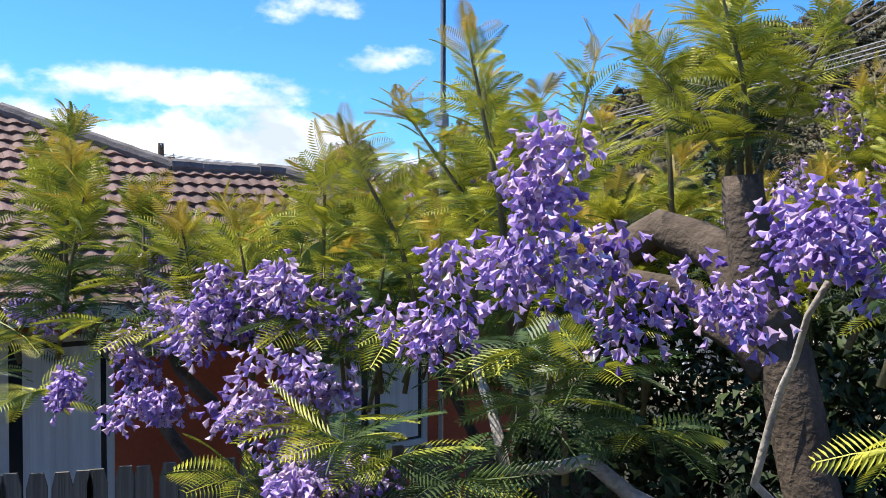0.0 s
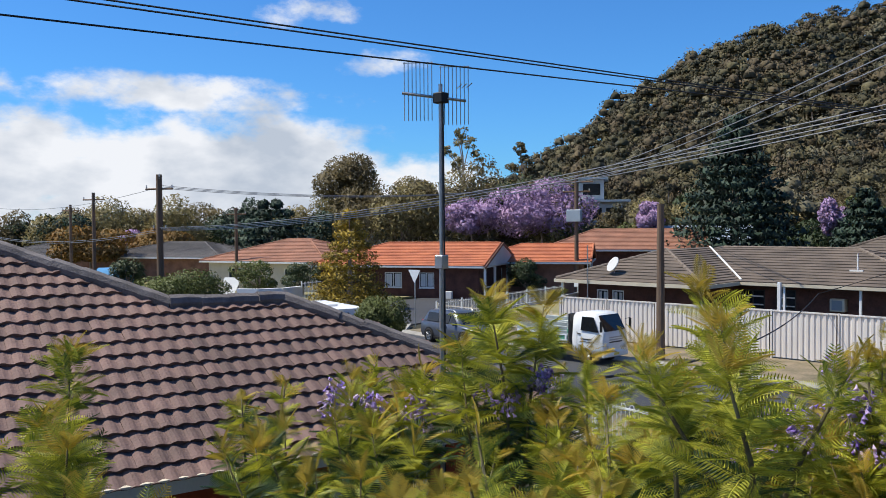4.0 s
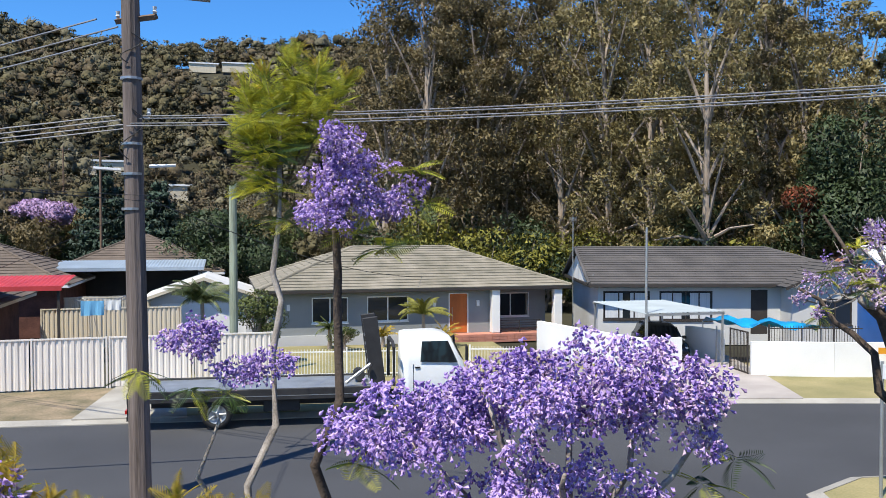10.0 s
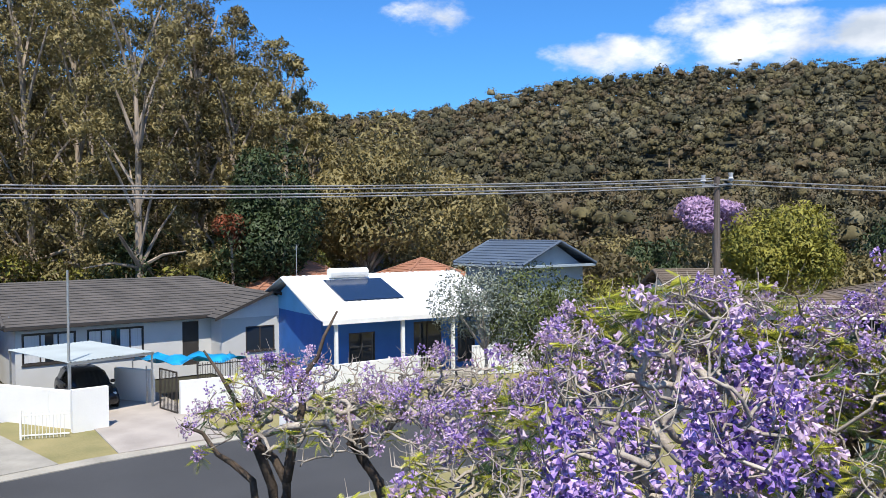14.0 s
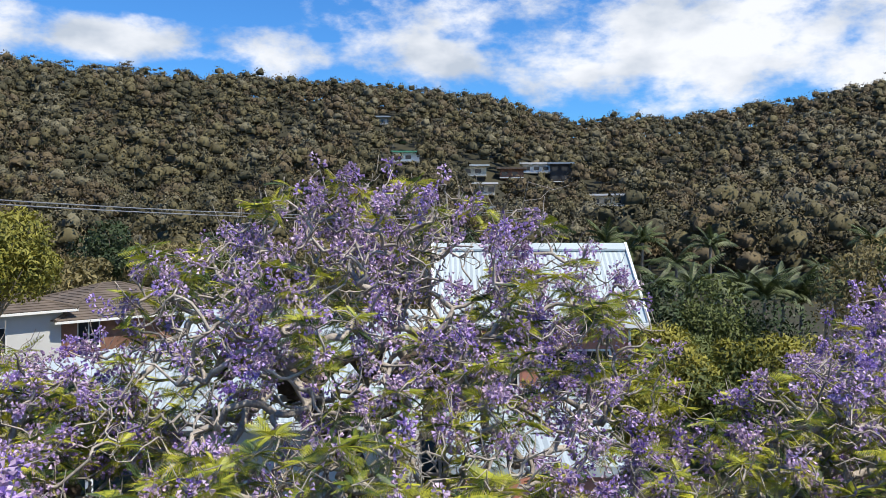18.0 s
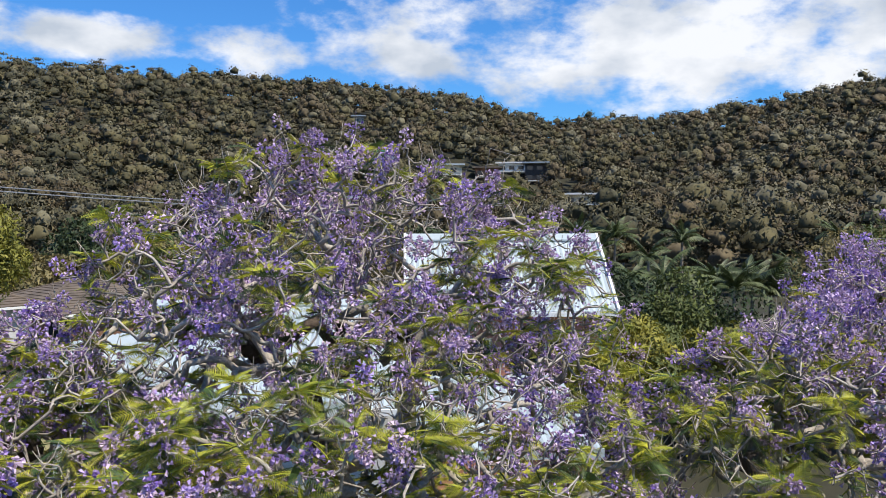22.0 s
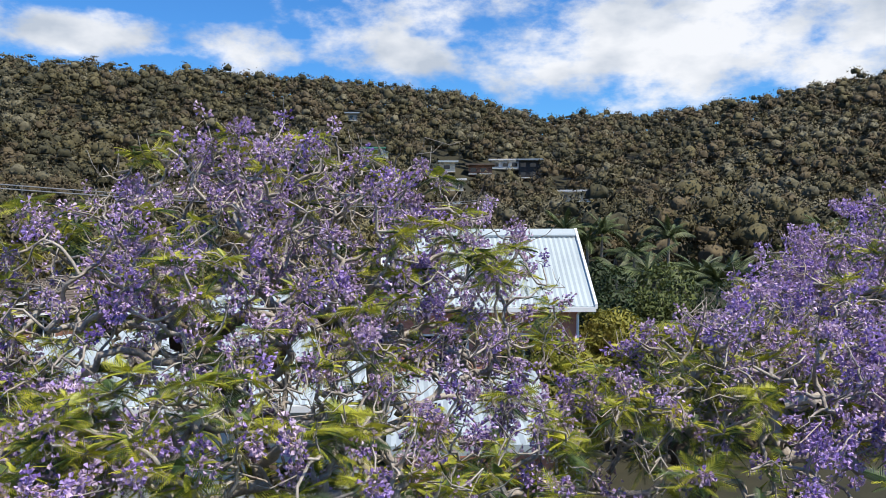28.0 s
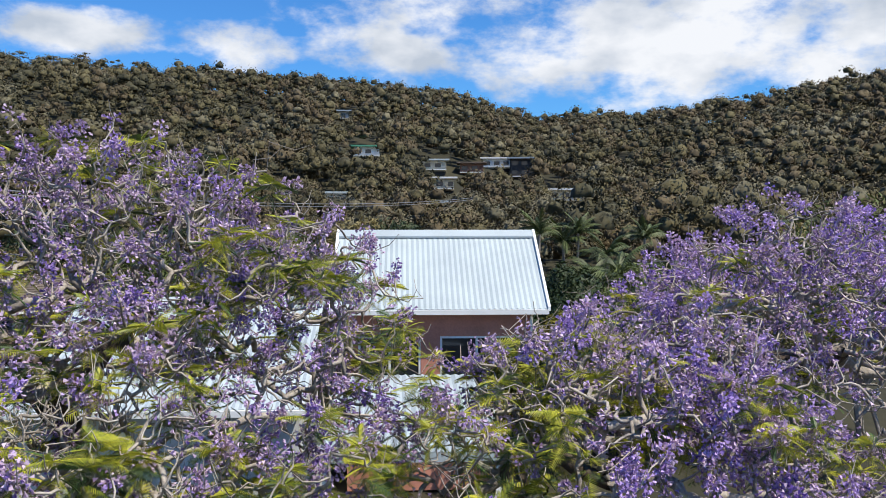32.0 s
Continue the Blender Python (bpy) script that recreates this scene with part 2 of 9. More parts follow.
CHASSIS = material("black_chassis", (0.03, 0.03, 0.032), 0.6, scale=3, fine=40, var=0.25)
GLASS = glass("window_glass")
GLASS_CAR = glass("vehicle_glass", (0.012, 0.014, 0.017))
CURTAIN = material("white_curtain", (0.62, 0.64, 0.66), 0.9, scale=2, fine=20, var=0.1, stretch=(8, 8, 0.2))
DOOR_ORANGE = material("orange_timber_door", (0.48, 0.13, 0.025), 0.45, scale=2, fine=25, var=0.15, stretch=(1, 1, 0.15))
WOOD_POLE = material("weathered_pole", (0.19, 0.155, 0.14), 0.95, tint=(0.06, 0.048, 0.044), scale=3, fine=25, bump=0.8, stretch=(3, 3, 0.12))
WOOD_BROWN = material("brown_pole", (0.19, 0.125, 0.085), 0.95, tint=(0.10, 0.07, 0.05), scale=3, fine=25, bump=0.6, stretch=(3, 3, 0.15))
WOOD_GREEN = material("treated_green_pole", (0.30, 0.34, 0.26), 0.9, scale=3, fine=25, bump=0.4, stretch=(3, 3, 0.15))
PALING = material("old_paling", (0.16, 0.145, 0.13), 0.95, tint=(0.07, 0.06, 0.055), scale=3, fine=20, bump=0.6, random_ob=0.4, stretch=(4, 4, 0.2))
BARK = material("jacaranda_bark", (0.12, 0.09, 0.07), 0.95, tint=(0.035, 0.026, 0.02), scale=6, fine=40, bump=0.6, var=0.2)
TWIG = material("pale_twig", (0.46, 0.41, 0.36), 0.9, tint=(0.12, 0.10, 0.083), scale=4, fine=50, bump=0.4)
STEM = material("young_stem", (0.17, 0.15, 0.07), 0.8, tint=(0.08, 0.06, 0.035), scale=5, fine=50, bump=0.2)
GUM_BARK = material("gum_bark", (0.40, 0.33, 0.27), 0.9, tint=(0.15, 0.12, 0.095), scale=0.8, fine=8, bump=0.5, stretch=(2, 2, 0.4))
LEAF_NEW = material("fern_leaf_new", (0.52, 0.49, 0.05), 0.5, tint=(0.12, 0.175, 0.024), scale=2.2, fine=9, island=0.6, translucent=0.28, bump=0)
# dark leaf green, with the shade low and inside the shoots put into it
LEAF_SHADE_GREEN = material("fern_leaf_shade_green", (0.085, 0.135, 0.035), 0.5, tint=(0.016, 0.038, 0.013), scale=1.6, fine=9, island=0.5, translucent=0.18, bump=0)
LEAF_TIP = material("fern_leaf_bronze", (0.50, 0.35, 0.05), 0.5, tint=(0.30, 0.25, 0.04), scale=2, fine=9, island=0.5, translucent=0.4, bump=0)
BLOSSOM = material("violet_blossom", (0.60, 0.44, 0.76), 0.55, tint=(0.16, 0.085, 0.37), scale=2.2, fine=14, island=0.9, translucent=0.22, bump=0)
BLOSSOM_PALE = material("faded_violet_blossom", (0.68, 0.53, 0.66), 0.6, tint=(0.23, 0.145, 0.29), scale=1.6, fine=12, island=0.9, translucent=0.22, bump=0)
GUM_LEAF = material("gum_leaf", (0.20, 0.157, 0.074), 0.6, tint=(0.052, 0.045, 0.021), scale=0.3, fine=1.6, island=0.25, translucent=0.3, bump=0)
GUM_LEAF_PALE = material("gum_leaf_olive", (0.315, 0.262, 0.115), 0.6, tint=(0.09, 0.08, 0.034), scale=0.3, fine=1.6, island=0.25, translucent=0.3, bump=0)
FOREST = material("forest_canopy_olive", (0.118, 0.1, 0.046), 0.85, tint=(0.045, 0.039, 0.018), scale=0.5, fine=1.8, island=0.15, bump=0)
FOREST_BROWN = material("forest_canopy_brown", (0.118, 0.09, 0.048), 0.85, tint=(0.046, 0.035, 0.019), scale=0.5, fine=1.8, island=0.15, bump=0)
FOREST_GREY = material("forest_canopy_grey_green", (0.16, 0.142, 0.086), 0.85, tint=(0.065, 0.058, 0.035), scale=0.5, fine=1.8, island=0.15, bump=0)
FOREST_DARK = material("forest_canopy_dark", (0.07, 0.064, 0.032), 0.85, tint=(0.026, 0.024, 0.012), scale=0.5, fine=1.8, island=0.15, bump=0)
PINE = material("pine_needle", (0.035, 0.066, 0.043), 0.7, tint=(0.011, 0.023, 0.016), scale=0.4, fine=3, island=0.35, bump=0)
SHRUB = material("shrub_leaf", (0.125, 0.15, 0.042), 0.65, tint=(0.04, 0.058, 0.015), scale=0.8, fine=5, island=0.35, translucent=0.2, bump=0)
SHRUB_DARK = material("dark_shrub_leaf", (0.047, 0.074, 0.027), 0.6, tint=(0.014, 0.025, 0.009), scale=0.8, fine=5, island=0.35, translucent=0.15, bump=0)
GOLD_LEAF = material("golden_leaf", (0.42, 0.29, 0.03), 0.65, tint=(0.055, 0.055, 0.014), scale=0.8, fine=4, island=0.6, translucent=0.2, bump=0)
AUTUMN_LEAF = material("rust_leaf", (0.234, 0.117, 0.027), 0.7, tint=(0.101, 0.078, 0.023), scale=0.4, fine=2, island=0.6, translucent=0.2, bump=0)
RED_LEAF = material("red_leaf", (0.234, 0.055, 0.023), 0.7, tint=(0.094, 0.035, 0.016), scale=0.4, fine=2, island=0.6, translucent=0.2, bump=0)
SILVER_LEAF = material("silver_leaf", (0.281, 0.312, 0.265), 0.65, tint=(0.117, 0.148, 0.109), scale=0.8, fine=4, island=0.6, translucent=0.2, bump=0)
YELLOW_GREEN = material("yellow_green_leaf", (0.27, 0.25, 0.042), 0.65, tint=(0.09, 0.10, 0.017), scale=0.6, fine=4, island=0.35, translucent=0.22, bump=0)
PALM = material("palm_leaf", (0.10, 0.125, 0.04), 0.55, tint=(0.02, 0.032, 0.012), scale=0.8, fine=4, island=0.6, translucent=0.15, bump=0)
JAC_FAR = material("distant_violet_crown", (0.450, 0.315, 0.504), 0.75, tint=(0.252, 0.162, 0.306), scale=0.4, fine=2.5, island=0.6, translucent=0.15, bump=0)
TARP = material("blue_tarpaulin", (0.01, 0.30, 0.62), 0.45, scale=1.5, fine=20, var=0.15)
PAINT_TRUCK = material("white_vehicle_paint", (0.78, 0.80, 0.80), 0.3, scale=1, fine=40, var=0.04, bump=0, spec=0.5)
PAINT_SUV = material("blue_grey_vehicle_paint", (0.10, 0.115, 0.15), 0.28, metal=0.4, scale=1, fine=40, var=0.05, bump=0, spec=0.5)
PAINT_BLACK = material("black_vehicle_paint", (0.012, 0.012, 0.015), 0.25, scale=1, fine=40, var=0.05, bump=0, spec=0.5)
PAINT_VAN_BLUE = material("blue_vehicle_paint", (0.10, 0.28, 0.50), 0.35, scale=1, fine=40, var=0.05, bump=0)
TRAY_STEEL = material("tipper_tray_steel", (0.42, 0.47, 0.46), 0.5, metal=0.3, scale=2, fine=25, var=0.2)
GREEN_STRIPE = material("green_tray_panel", (0.10, 0.34, 0.22), 0.5, scale=2, fine=25, var=0.12)
TAIL_RED = material("red_lens", (0.45, 0.02, 0.015), 0.3, scale=3, fine=30, var=0.1, bump=0)
LENS = material("clear_lens", (0.65, 0.67, 0.68), 0.15, scale=3, fine=30, var=0.1, bump=0)
PLATE = material("number_plate", (0.75, 0.62, 0.12), 0.5, scale=3, fine=30, var=0.05, bump=0)
RED_BLOOM = material("scarlet_bloom", (0.62, 0.035, 0.03), 0.5, scale=3, fine=20, var=0.2, translucent=0.3, bump=0)
RED_METAL = material("red_painted_iron", (0.50, 0.05, 0.05), 0.5, scale=1, fine=20, var=0.12)
WIRE = material("overhead_wire", (0.30, 0.30, 0.31), 0.5, metal=0.4, scale=2, fine=20, var=0.1, bump=0)
WIRE_DARK = material("insulated_cable", (0.02, 0.02, 0.022), 0.6, scale=2, fine=20, var=0.1, bump=0)
ORANGE_SIGN = material("orange_sign", (0.70, 0.30, 0.02), 0.5, scale=2, fine=20, var=0.05)
ROCK = material("sandstone_outcrop", (0.40, 0.32, 0.24), 0.9, scale=0.2, fine=1.2, var=0.25, bump=0.6)
PORCELAIN = material("insulator", (0.55, 0.57, 0.60), 0.3, scale=6, fine=40, var=0.1, bump=0)
SOLAR = glass("solar_panel", (0.015, 0.03, 0.07), 0.15)

# ---- mesh helpers ----


def mesh_np(name, verts, faces_flat, sizes, mats, mat_index=None, smooth=False):
    """A mesh from arrays: corner indices in one row and the corner count of each face."""
    me = bpy.data.meshes.new(name)
    verts = np.asarray(verts, np.float32).reshape(-1, 3)
    faces_flat, sizes = np.asarray(faces_flat, np.int32).ravel(), np.asarray(sizes, np.int32).ravel()
    me.vertices.add(len(verts))
    me.vertices.foreach_set("co", verts.ravel())
    me.loops.add(len(faces_flat))
    me.loops.foreach_set("vertex_index", faces_flat)
    me.polygons.add(len(sizes))
    me.polygons.foreach_set("loop_start", np.concatenate(([0], np.cumsum(sizes)[:-1])).astype(np.int32))
    me.polygons.foreach_set("loop_total", sizes)
    for m in mats if isinstance(mats, (list, tuple)) else [mats]:
        me.materials.append(m)
    if mat_index is not None:
        me.polygons.foreach_set("material_index", np.asarray(mat_index, np.int32))
    me.polygons.foreach_set("use_smooth", np.full(len(sizes), smooth, bool))
    me.update(calc_edges=True)
    return me


class Shape:
    """Collects boxes, prisms, tubes and sheets into one mesh."""

    def __init__(self):
        self.v, self.f, self.g = [], [], []

    def add(self, verts, faces):
        n = len(self.v)
        self.g.append((n, len(self.f)))
        self.v += [tuple(p) for p in verts]
        self.f += [tuple(i + n for i in f) for f in faces]
        return self

    def box(self, a, b, bevel=0.0):
        (x0, y0, z0), (x1, y1, z1) = a, b
        x0, x1, y0, y1, z0, z1 = min(x0, x1), max(x0, x1), min(y0, y1), max(y0, y1), min(z0, z1), max(z0, z1)
        if bevel <= 0 or min(x1 - x0, y1 - y0, z1 - z0) < 2.2 * bevel:
            return self.add([(x, y, z) for z in (z0, z1) for y in (y0, y1) for x in (x0, x1)],
                            [(0, 2, 3, 1), (4, 5, 7, 6), (0, 1, 5, 4), (2, 6, 7, 3), (0, 4, 6, 2), (1, 3, 7, 5)])
        bm = bmesh.new()
        bmesh.ops.create_cube(bm, size=1)
        for v in bm.verts:
            v.co = ((x0 + x1) / 2 + v.co.x * (x1 - x0), (y0 + y1) / 2 + v.co.y * (y1 - y0), (z0 + z1) / 2 + v.co.z * (z1 - z0))
        bmesh.ops.bevel(bm, geom=bm.edges[:], offset=bevel, segments=1, affect="EDGES", profile=0.5)
        bm.verts.index_update()
        self.add([v.co[:] for v in bm.verts], [[v.index for v in f.verts] for f in bm.faces])
        bm.free()
        return self

    def prism(self, outline, y0, y1, axis="y"):
        """An outline in x,z pulled along y (axis y), or in y,z pulled along x (axis x), or in x,y pulled along z (axis z)."""
        n = len(outline)
        put = {"y": lambda p, t: (p[0], t, p[1]), "x": lambda p, t: (t, p[0], p[1]), "z": lambda p, t: (p[0], p[1], t)}[axis]
        vs = [put(p, y0) for p in outline] + [put(p, y1) for p in outline]
        fs = [tuple(range(n))[::-1], tuple(range(n, 2 * n))] + [(i, (i + 1) % n, (i + 1) % n + n, i + n) for i in range(n)]
        return self.add(vs, fs)

    def tube(self, points, radii, sides=8, caps=True):
        pts = [Vector(p) for p in points]
        if not hasattr(radii, "__len__"):
            radii = [radii] * len(pts)
        rings, up = [], Vector((0.13, 0.21, 1)).normalized()
        for i, p in enumerate(pts):
            d = (pts[min(i + 1, len(pts) - 1)] - pts[max(i - 1, 0)]).normalized()
            u = d.cross(up)
            if u.length < 1e-3:
                u = d.cross(Vector((1, 0, 0)))
            u.normalize()
            w = d.cross(u)
            rings += [p + radii[i] * (math.cos(a) * u + math.sin(a) * w) for a in (2 * math.pi * k / sides for k in range(sides))]
        fs = [(i * sides + k, i * sides + (k + 1) % sides, (i + 1) * sides + (k + 1) % sides, (i + 1) * sides + k) for i in range(len(pts) - 1) for k in range(sides)]
        if caps:
            fs += [tuple(range(sides))[::-1], tuple(range((len(pts) - 1) * sides, len(pts) * sides))]
        return self.add(rings, fs)

    def disc(self, c, r, depth, axis="y", sides=20, r2=None):
        a, b = Vector(c), Vector(c)
        k = "xyz".index(axis)
        a[k] -= depth / 2
        b[k] += depth / 2
        return self.tube([a, b], [r, r if r2 is None else r2], sides)

    def sheet(self, grid):
        """A surface from rows of points."""
        n, m = len(grid), len(grid[0])
        return self.add([p for row in grid for p in row], [(i * m + j, i * m + j + 1, (i + 1) * m + j + 1, (i + 1) * m + j) for i in range(n - 1) for j in range(m - 1)])

    def plate(self, grid, t):
        """A folded sheet of some thickness below rows of points."""
        n, m = len(grid), len(grid[0])
        k = n * m
        fs = [(i * m + j, i * m + j + 1, (i + 1) * m + j + 1, (i + 1) * m + j) for i in range(n - 1) for j in range(m - 1)]
        rim = [i for i in range(m)] + [i * m + m - 1 for i in range(1, n)] + [(n - 1) * m + j for j in range(m - 2, -1, -1)] + [i * m for i in range(n - 2, 0, -1)]
        fs += [tuple(i + k for i in f[::-1]) for f in fs] + [(a, b, b + k, a + k) for a, b in zip(rim, rim[1:] + rim[:1])]
        return self.add([p for row in grid for p in row] + [(p[0] + t[0], p[1] + t[1], p[2] + t[2]) for row in grid for p in row], fs)

    def pieces(self):
        """Each solid as a shape of its own."""
        out = []
        ends = self.g[1:] + [(len(self.v), len(self.f))]
        for (v0, f0), (v1, f1) in zip(self.g, ends):
            s = Shape()
            s.add(self.v[v0:v1], [tuple(i - v0 for i in f) for f in self.f[f0:f1]])
            out.append(s)
        return out

    def mesh(self, name, mat, smooth=False):
        me = bpy.data.meshes.new(name)
        me.from_pydata(self.v, [], self.f)
        for m in mat if isinstance(mat, (list, tuple)) else [mat]:
            me.materials.append(m)
        if smooth:
            me.polygons.foreach_set("use_smooth", np.ones(len(me.polygons), bool))
        bm = bmesh.new()
        bm.from_mesh(me)
        bmesh.ops.recalc_face_normals(bm, faces=bm.faces)
        bm.to_mesh(me)
        bm.free()
        return me


WHOLE = {"shoot_stem", "trunk", "branch", "stem", "frond", "foliage", "crown"}


def part(name, shape, mat, parent, label="", smooth=False):
    """One mesh object under a thing or a part, in its local place; loose solids become parts of the same name."""
    if isinstance(shape, Shape) and 1 < len(shape.g) <= 60 and name not in WHOLE:
        obs = [part(name, s, mat, parent, label, smooth) for s in shape.pieces()]
        return obs[0]
    ob = new(name, shape.mesh(name, mat, smooth) if isinstance(shape, Shape) else shape)
    ob.parent = parent
    if label:
        ob["label"] = label
    return ob


def thing(name, label, category, m=None, group="", kind=""):
    ob = new(name)
    ob.empty_display_size = 0.1
    if m is not None:
        ob.matrix_world = m
    return tagged(ob, label, category, group, kind)


def solid(name, shape, mat, label, category, m=None, group="", kind="", smooth=False):
    ob = new(name, shape.mesh(name, mat, smooth) if isinstance(shape, Shape) else shape)
    if m is not None:
        ob.matrix_world = m
    return tagged(ob, label, category, group, kind)


rng = np.random.default_rng(7)


def leaf_cloud(centres, radii, count, size, flat=0.55, shell=0.55):
    """Small leaf clumps on ellipsoids: centres (n,3), radii (n,3), count each; each clump is a bent pair of triangles."""
    centres, radii = np.asarray(centres, float).reshape(-1, 3), np.asarray(radii, float).reshape(-1, 3)
    n = len(centres) * count
    d = rng.normal(size=(n, 3))
    d /= np.linalg.norm(d, axis=1)[:, None]
    r = shell + (1 - shell) * rng.random(n) ** 0.6
    c = np.repeat(centres, count, 0) + np.repeat(radii, count, 0) * d * r[:, None]
    nrm = d * (1 - flat) + rng.normal(size=(n, 3)) * flat
    nrm /= np.linalg.norm(nrm, axis=1)[:, None]
    a = np.cross(nrm, rng.normal(size=(n, 3)))
    a /= np.linalg.norm(a, axis=1)[:, None]
    b = np.cross(nrm, a)
    s = size * (0.6 + 0.8 * rng.random(n))[:, None]
    # each clump shows its face outward and upward
    a = a * np.where((np.cross(a, b) * (d + np.array([0, 0, 0.3]))).sum(1) < 0, -1.0, 1.0)[:, None]
    v = np.stack([c - a * s, c + a * s + nrm * s * 0.2, c + b * s * 0.75], 1).reshape(-1, 3)
    return v, np.arange(3 * n, dtype=np.int32), np.full(n, 3, np.int32)


def leaves(name, centres, radii, count, size, mat, parent=None, flat=0.55, shell=0.55):
    count = int(count * 2.0)
    v, f, s = leaf_cloud(centres, radii, count, size * 0.62, flat, shell)
    me = mesh_np(name, v, f, s, mat, smooth=True)
    # soft rounded shading over each leaf mass
    q = (v - np.repeat(np.asarray(centres, float).reshape(-1, 3), 3 * count, 0)) / np.repeat(np.asarray(radii, float).reshape(-1, 3), 3 * count, 0) + np.array([0, 0, 0.3])
    q += np.repeat(rng.normal(size=(len(v) // 3, 3)) * 0.35, 3, 0)
    me.normals_split_custom_set_from_vertices((q / np.linalg.norm(q, axis=1)[:, None]).astype(np.float32))
    ob = new(name, me)
    ob["kind"] = "stuff"
    if parent:
        ob.parent = parent
    return ob

# ---- ground and hills ----
HILL_AZ = [-180, -120, -75, -60, -48, -38, -33, -30, -27, -23, -18, -13, -8, -3, 4, 13, 25, 40, 49, 57, 64, 70, 76, 87, 100, 109, 113, 116, 120, 124, 130, 136, 150, 180]
HILL_EL = [1.0, 0.3, 0.2, 0.2, 0.2, 0.6, 3.5, 5.0, 7.4, 9.6, 11.4, 12.0, 12.0, 11.0, 11.3, 11.5, 9.5, 8.0, 7.1, 7.8, 9.0, 9.6, 9.8, 9.5, 9.2, 8.4, 7.2, 6.6, 6.7, 7.0, 7.5, 8.4, 9.0, 1.0]


def hill(az):
    """Ridge distance, foot distance and ridge height at a bearing (degrees from +y to the right)."""
    ridge = float(np.interp(az, [-180, -40, 20, 60, 140, 180], [500, 330, 300, 380, 430, 500]))
    foot = float(np.interp(az, [-180, -40, 20, 60, 140, 180], [160, 135, 120, 110, 110, 160]))
    el = float(np.interp(az, HILL_AZ, HILL_EL))
    return ridge, foot, ridge * math.tan(radians(el))


def terrain(x, y):
    r, az = math.hypot(x, y), math.degrees(math.atan2(x, y))
    ridge, foot, h = hill(az)
    t = min(1.0, max(0.0, (r - foot) / (ridge - foot)))
    lump = 1 + 0.12 * noise.noise((x * 0.012, y * 0.012, 0.3)) * t * (1 - t) * 4
    far = max(0.0, 1 - max(0.0, r - ridge - 60) / 900)
    return h * (0.35 * t + 0.65 * t * t * (3 - 2 * t)) * lump * far - 0.06


def build_ground():
    rings = [0, 6, 12, 18, 24, 32, 42, 54, 68, 84] + list(range(100, 480, 14)) + [500, 540, 600, 700, 850, 1100, 1500]
    n = 240
    v = [(0, 0, -0.06)]
    f, sizes = [], []
    for r in rings[1:]:
        v += [(r * math.sin(2 * math.pi * k / n), r * math.cos(2 * math.pi * k / n), terrain(r * math.sin(2 * math.pi * k / n), r * math.cos(2 * math.pi * k / n))) for k in range(n)]
    for k in range(n):
        f += [0, 1 + (k + 1) % n, 1 + k]
        sizes.append(3)
    for i in range(len(rings) - 2):
        for k in range(n):
            a, b = 1 + i * n, 1 + (i + 1) * n
            f += [a + k, a + (k + 1) % n, b + (k + 1) % n, b + k]
            sizes.append(4)
    me = mesh_np("ground", v, f, sizes, [EARTH], smooth=True)
    tagged(new("ground", me), "dry bush soil and leaf litter under the suburb and hills", "ground", kind="structure")


build_ground()

FAR_KERB = [(-75, 33.6), (-60, 32.4), (-41, 30.8), (-38.6, 31.2)]
FAR_KERB2 = [(-28.2, 31.6), (-26.6, 29.4), (-24.0, 28.7), (-19.8, 28.5), (-13, 27.8), (-7, 26.6), (-0.8, 25.2), (9.5, 23.1), (12, 22.8), (15.9, 21.9), (18.1, 21.2), (24.4, 18.8), (28.8, 17.3), (36, 14.2), (50, 7.5)]
NEAR_KERB = [(-75, 26.0), (-60, 25.2), (-40, 23.6), (-16.8, 21.1), (-11, 20.2), (-7.2, 19.5), (-1.8, 18.3), (1.5, 17.4)]
NEAR_KERB2 = [(11.6, 8.5), (12.2, 11.8), (13.0, 13.4), (14.8, 14.0), (17.8, 13.4), (20.8, 12.6), (28, 9.8), (36, 6.4), (50, -0.4)]


def flat(name, outline, z, mat, label, category, kind="structure", thick=0.12):
    """A slab with its top at z, following an outline on the ground."""
    return solid(name, Shape().prism(outline, z - thick, z, "z"), mat, label, category, kind=kind)


def strip(line, off):
    """A line shifted sideways by off metres (to its left)."""
    out = []
    for i, p in enumerate(line):
        a, b = Vector(line[max(i - 1, 0)]), Vector(line[min(i + 1, len(line) - 1)])
        d = (b - a).normalized()
        out.append((p[0] - d.y * off, p[1] + d.x * off))
    return out


flat("road", NEAR_KERB + [(2.6, 14), (2.9, 8.5)] + NEAR_KERB2 + FAR_KERB2[::-1] + [(-29.0, 40), (-29.4, 62), (-37.4, 62), (-38.2, 40)] + FAR_KERB[::-1], 0.0, ASPHALT, "dark grey asphalt suburban street with a side road", "road")


def kerb(line, side):
    a, b = strip(line, 0.0), strip(line, side * 0.32)
    sh = Shape()
    for i in range(len(line) - 1):
        p, q, r, s = a[i], a[i + 1], b[i + 1], b[i]
        sh.add([(*p, -0.1), (*q, -0.1), (*q, 0.03), (*p, 0.03), (*s, 0.12), (*r, 0.12), (*r, -0.1), (*s, -0.1)],
               [(0, 1, 2, 3), (3, 2, 5, 4), (4, 5, 6, 7), (0, 3, 4, 7), (1, 6, 5, 2)])
    solid("kerb", sh, CONCRETE, "pale concrete roll kerb along the street edge", "kerb", kind="structure")


for line, side in ((FAR_KERB, 1), (FAR_KERB2, 1), (NEAR_KERB, -1), (NEAR_KERB2, -1)):
    kerb(line, side)


def verge(name, line, side, width, mat, label):
    a, b = strip(line, side * 0.3), strip(line, side * width)
    flat(name, a + b[::-1], 0.10, mat, label, "verge")


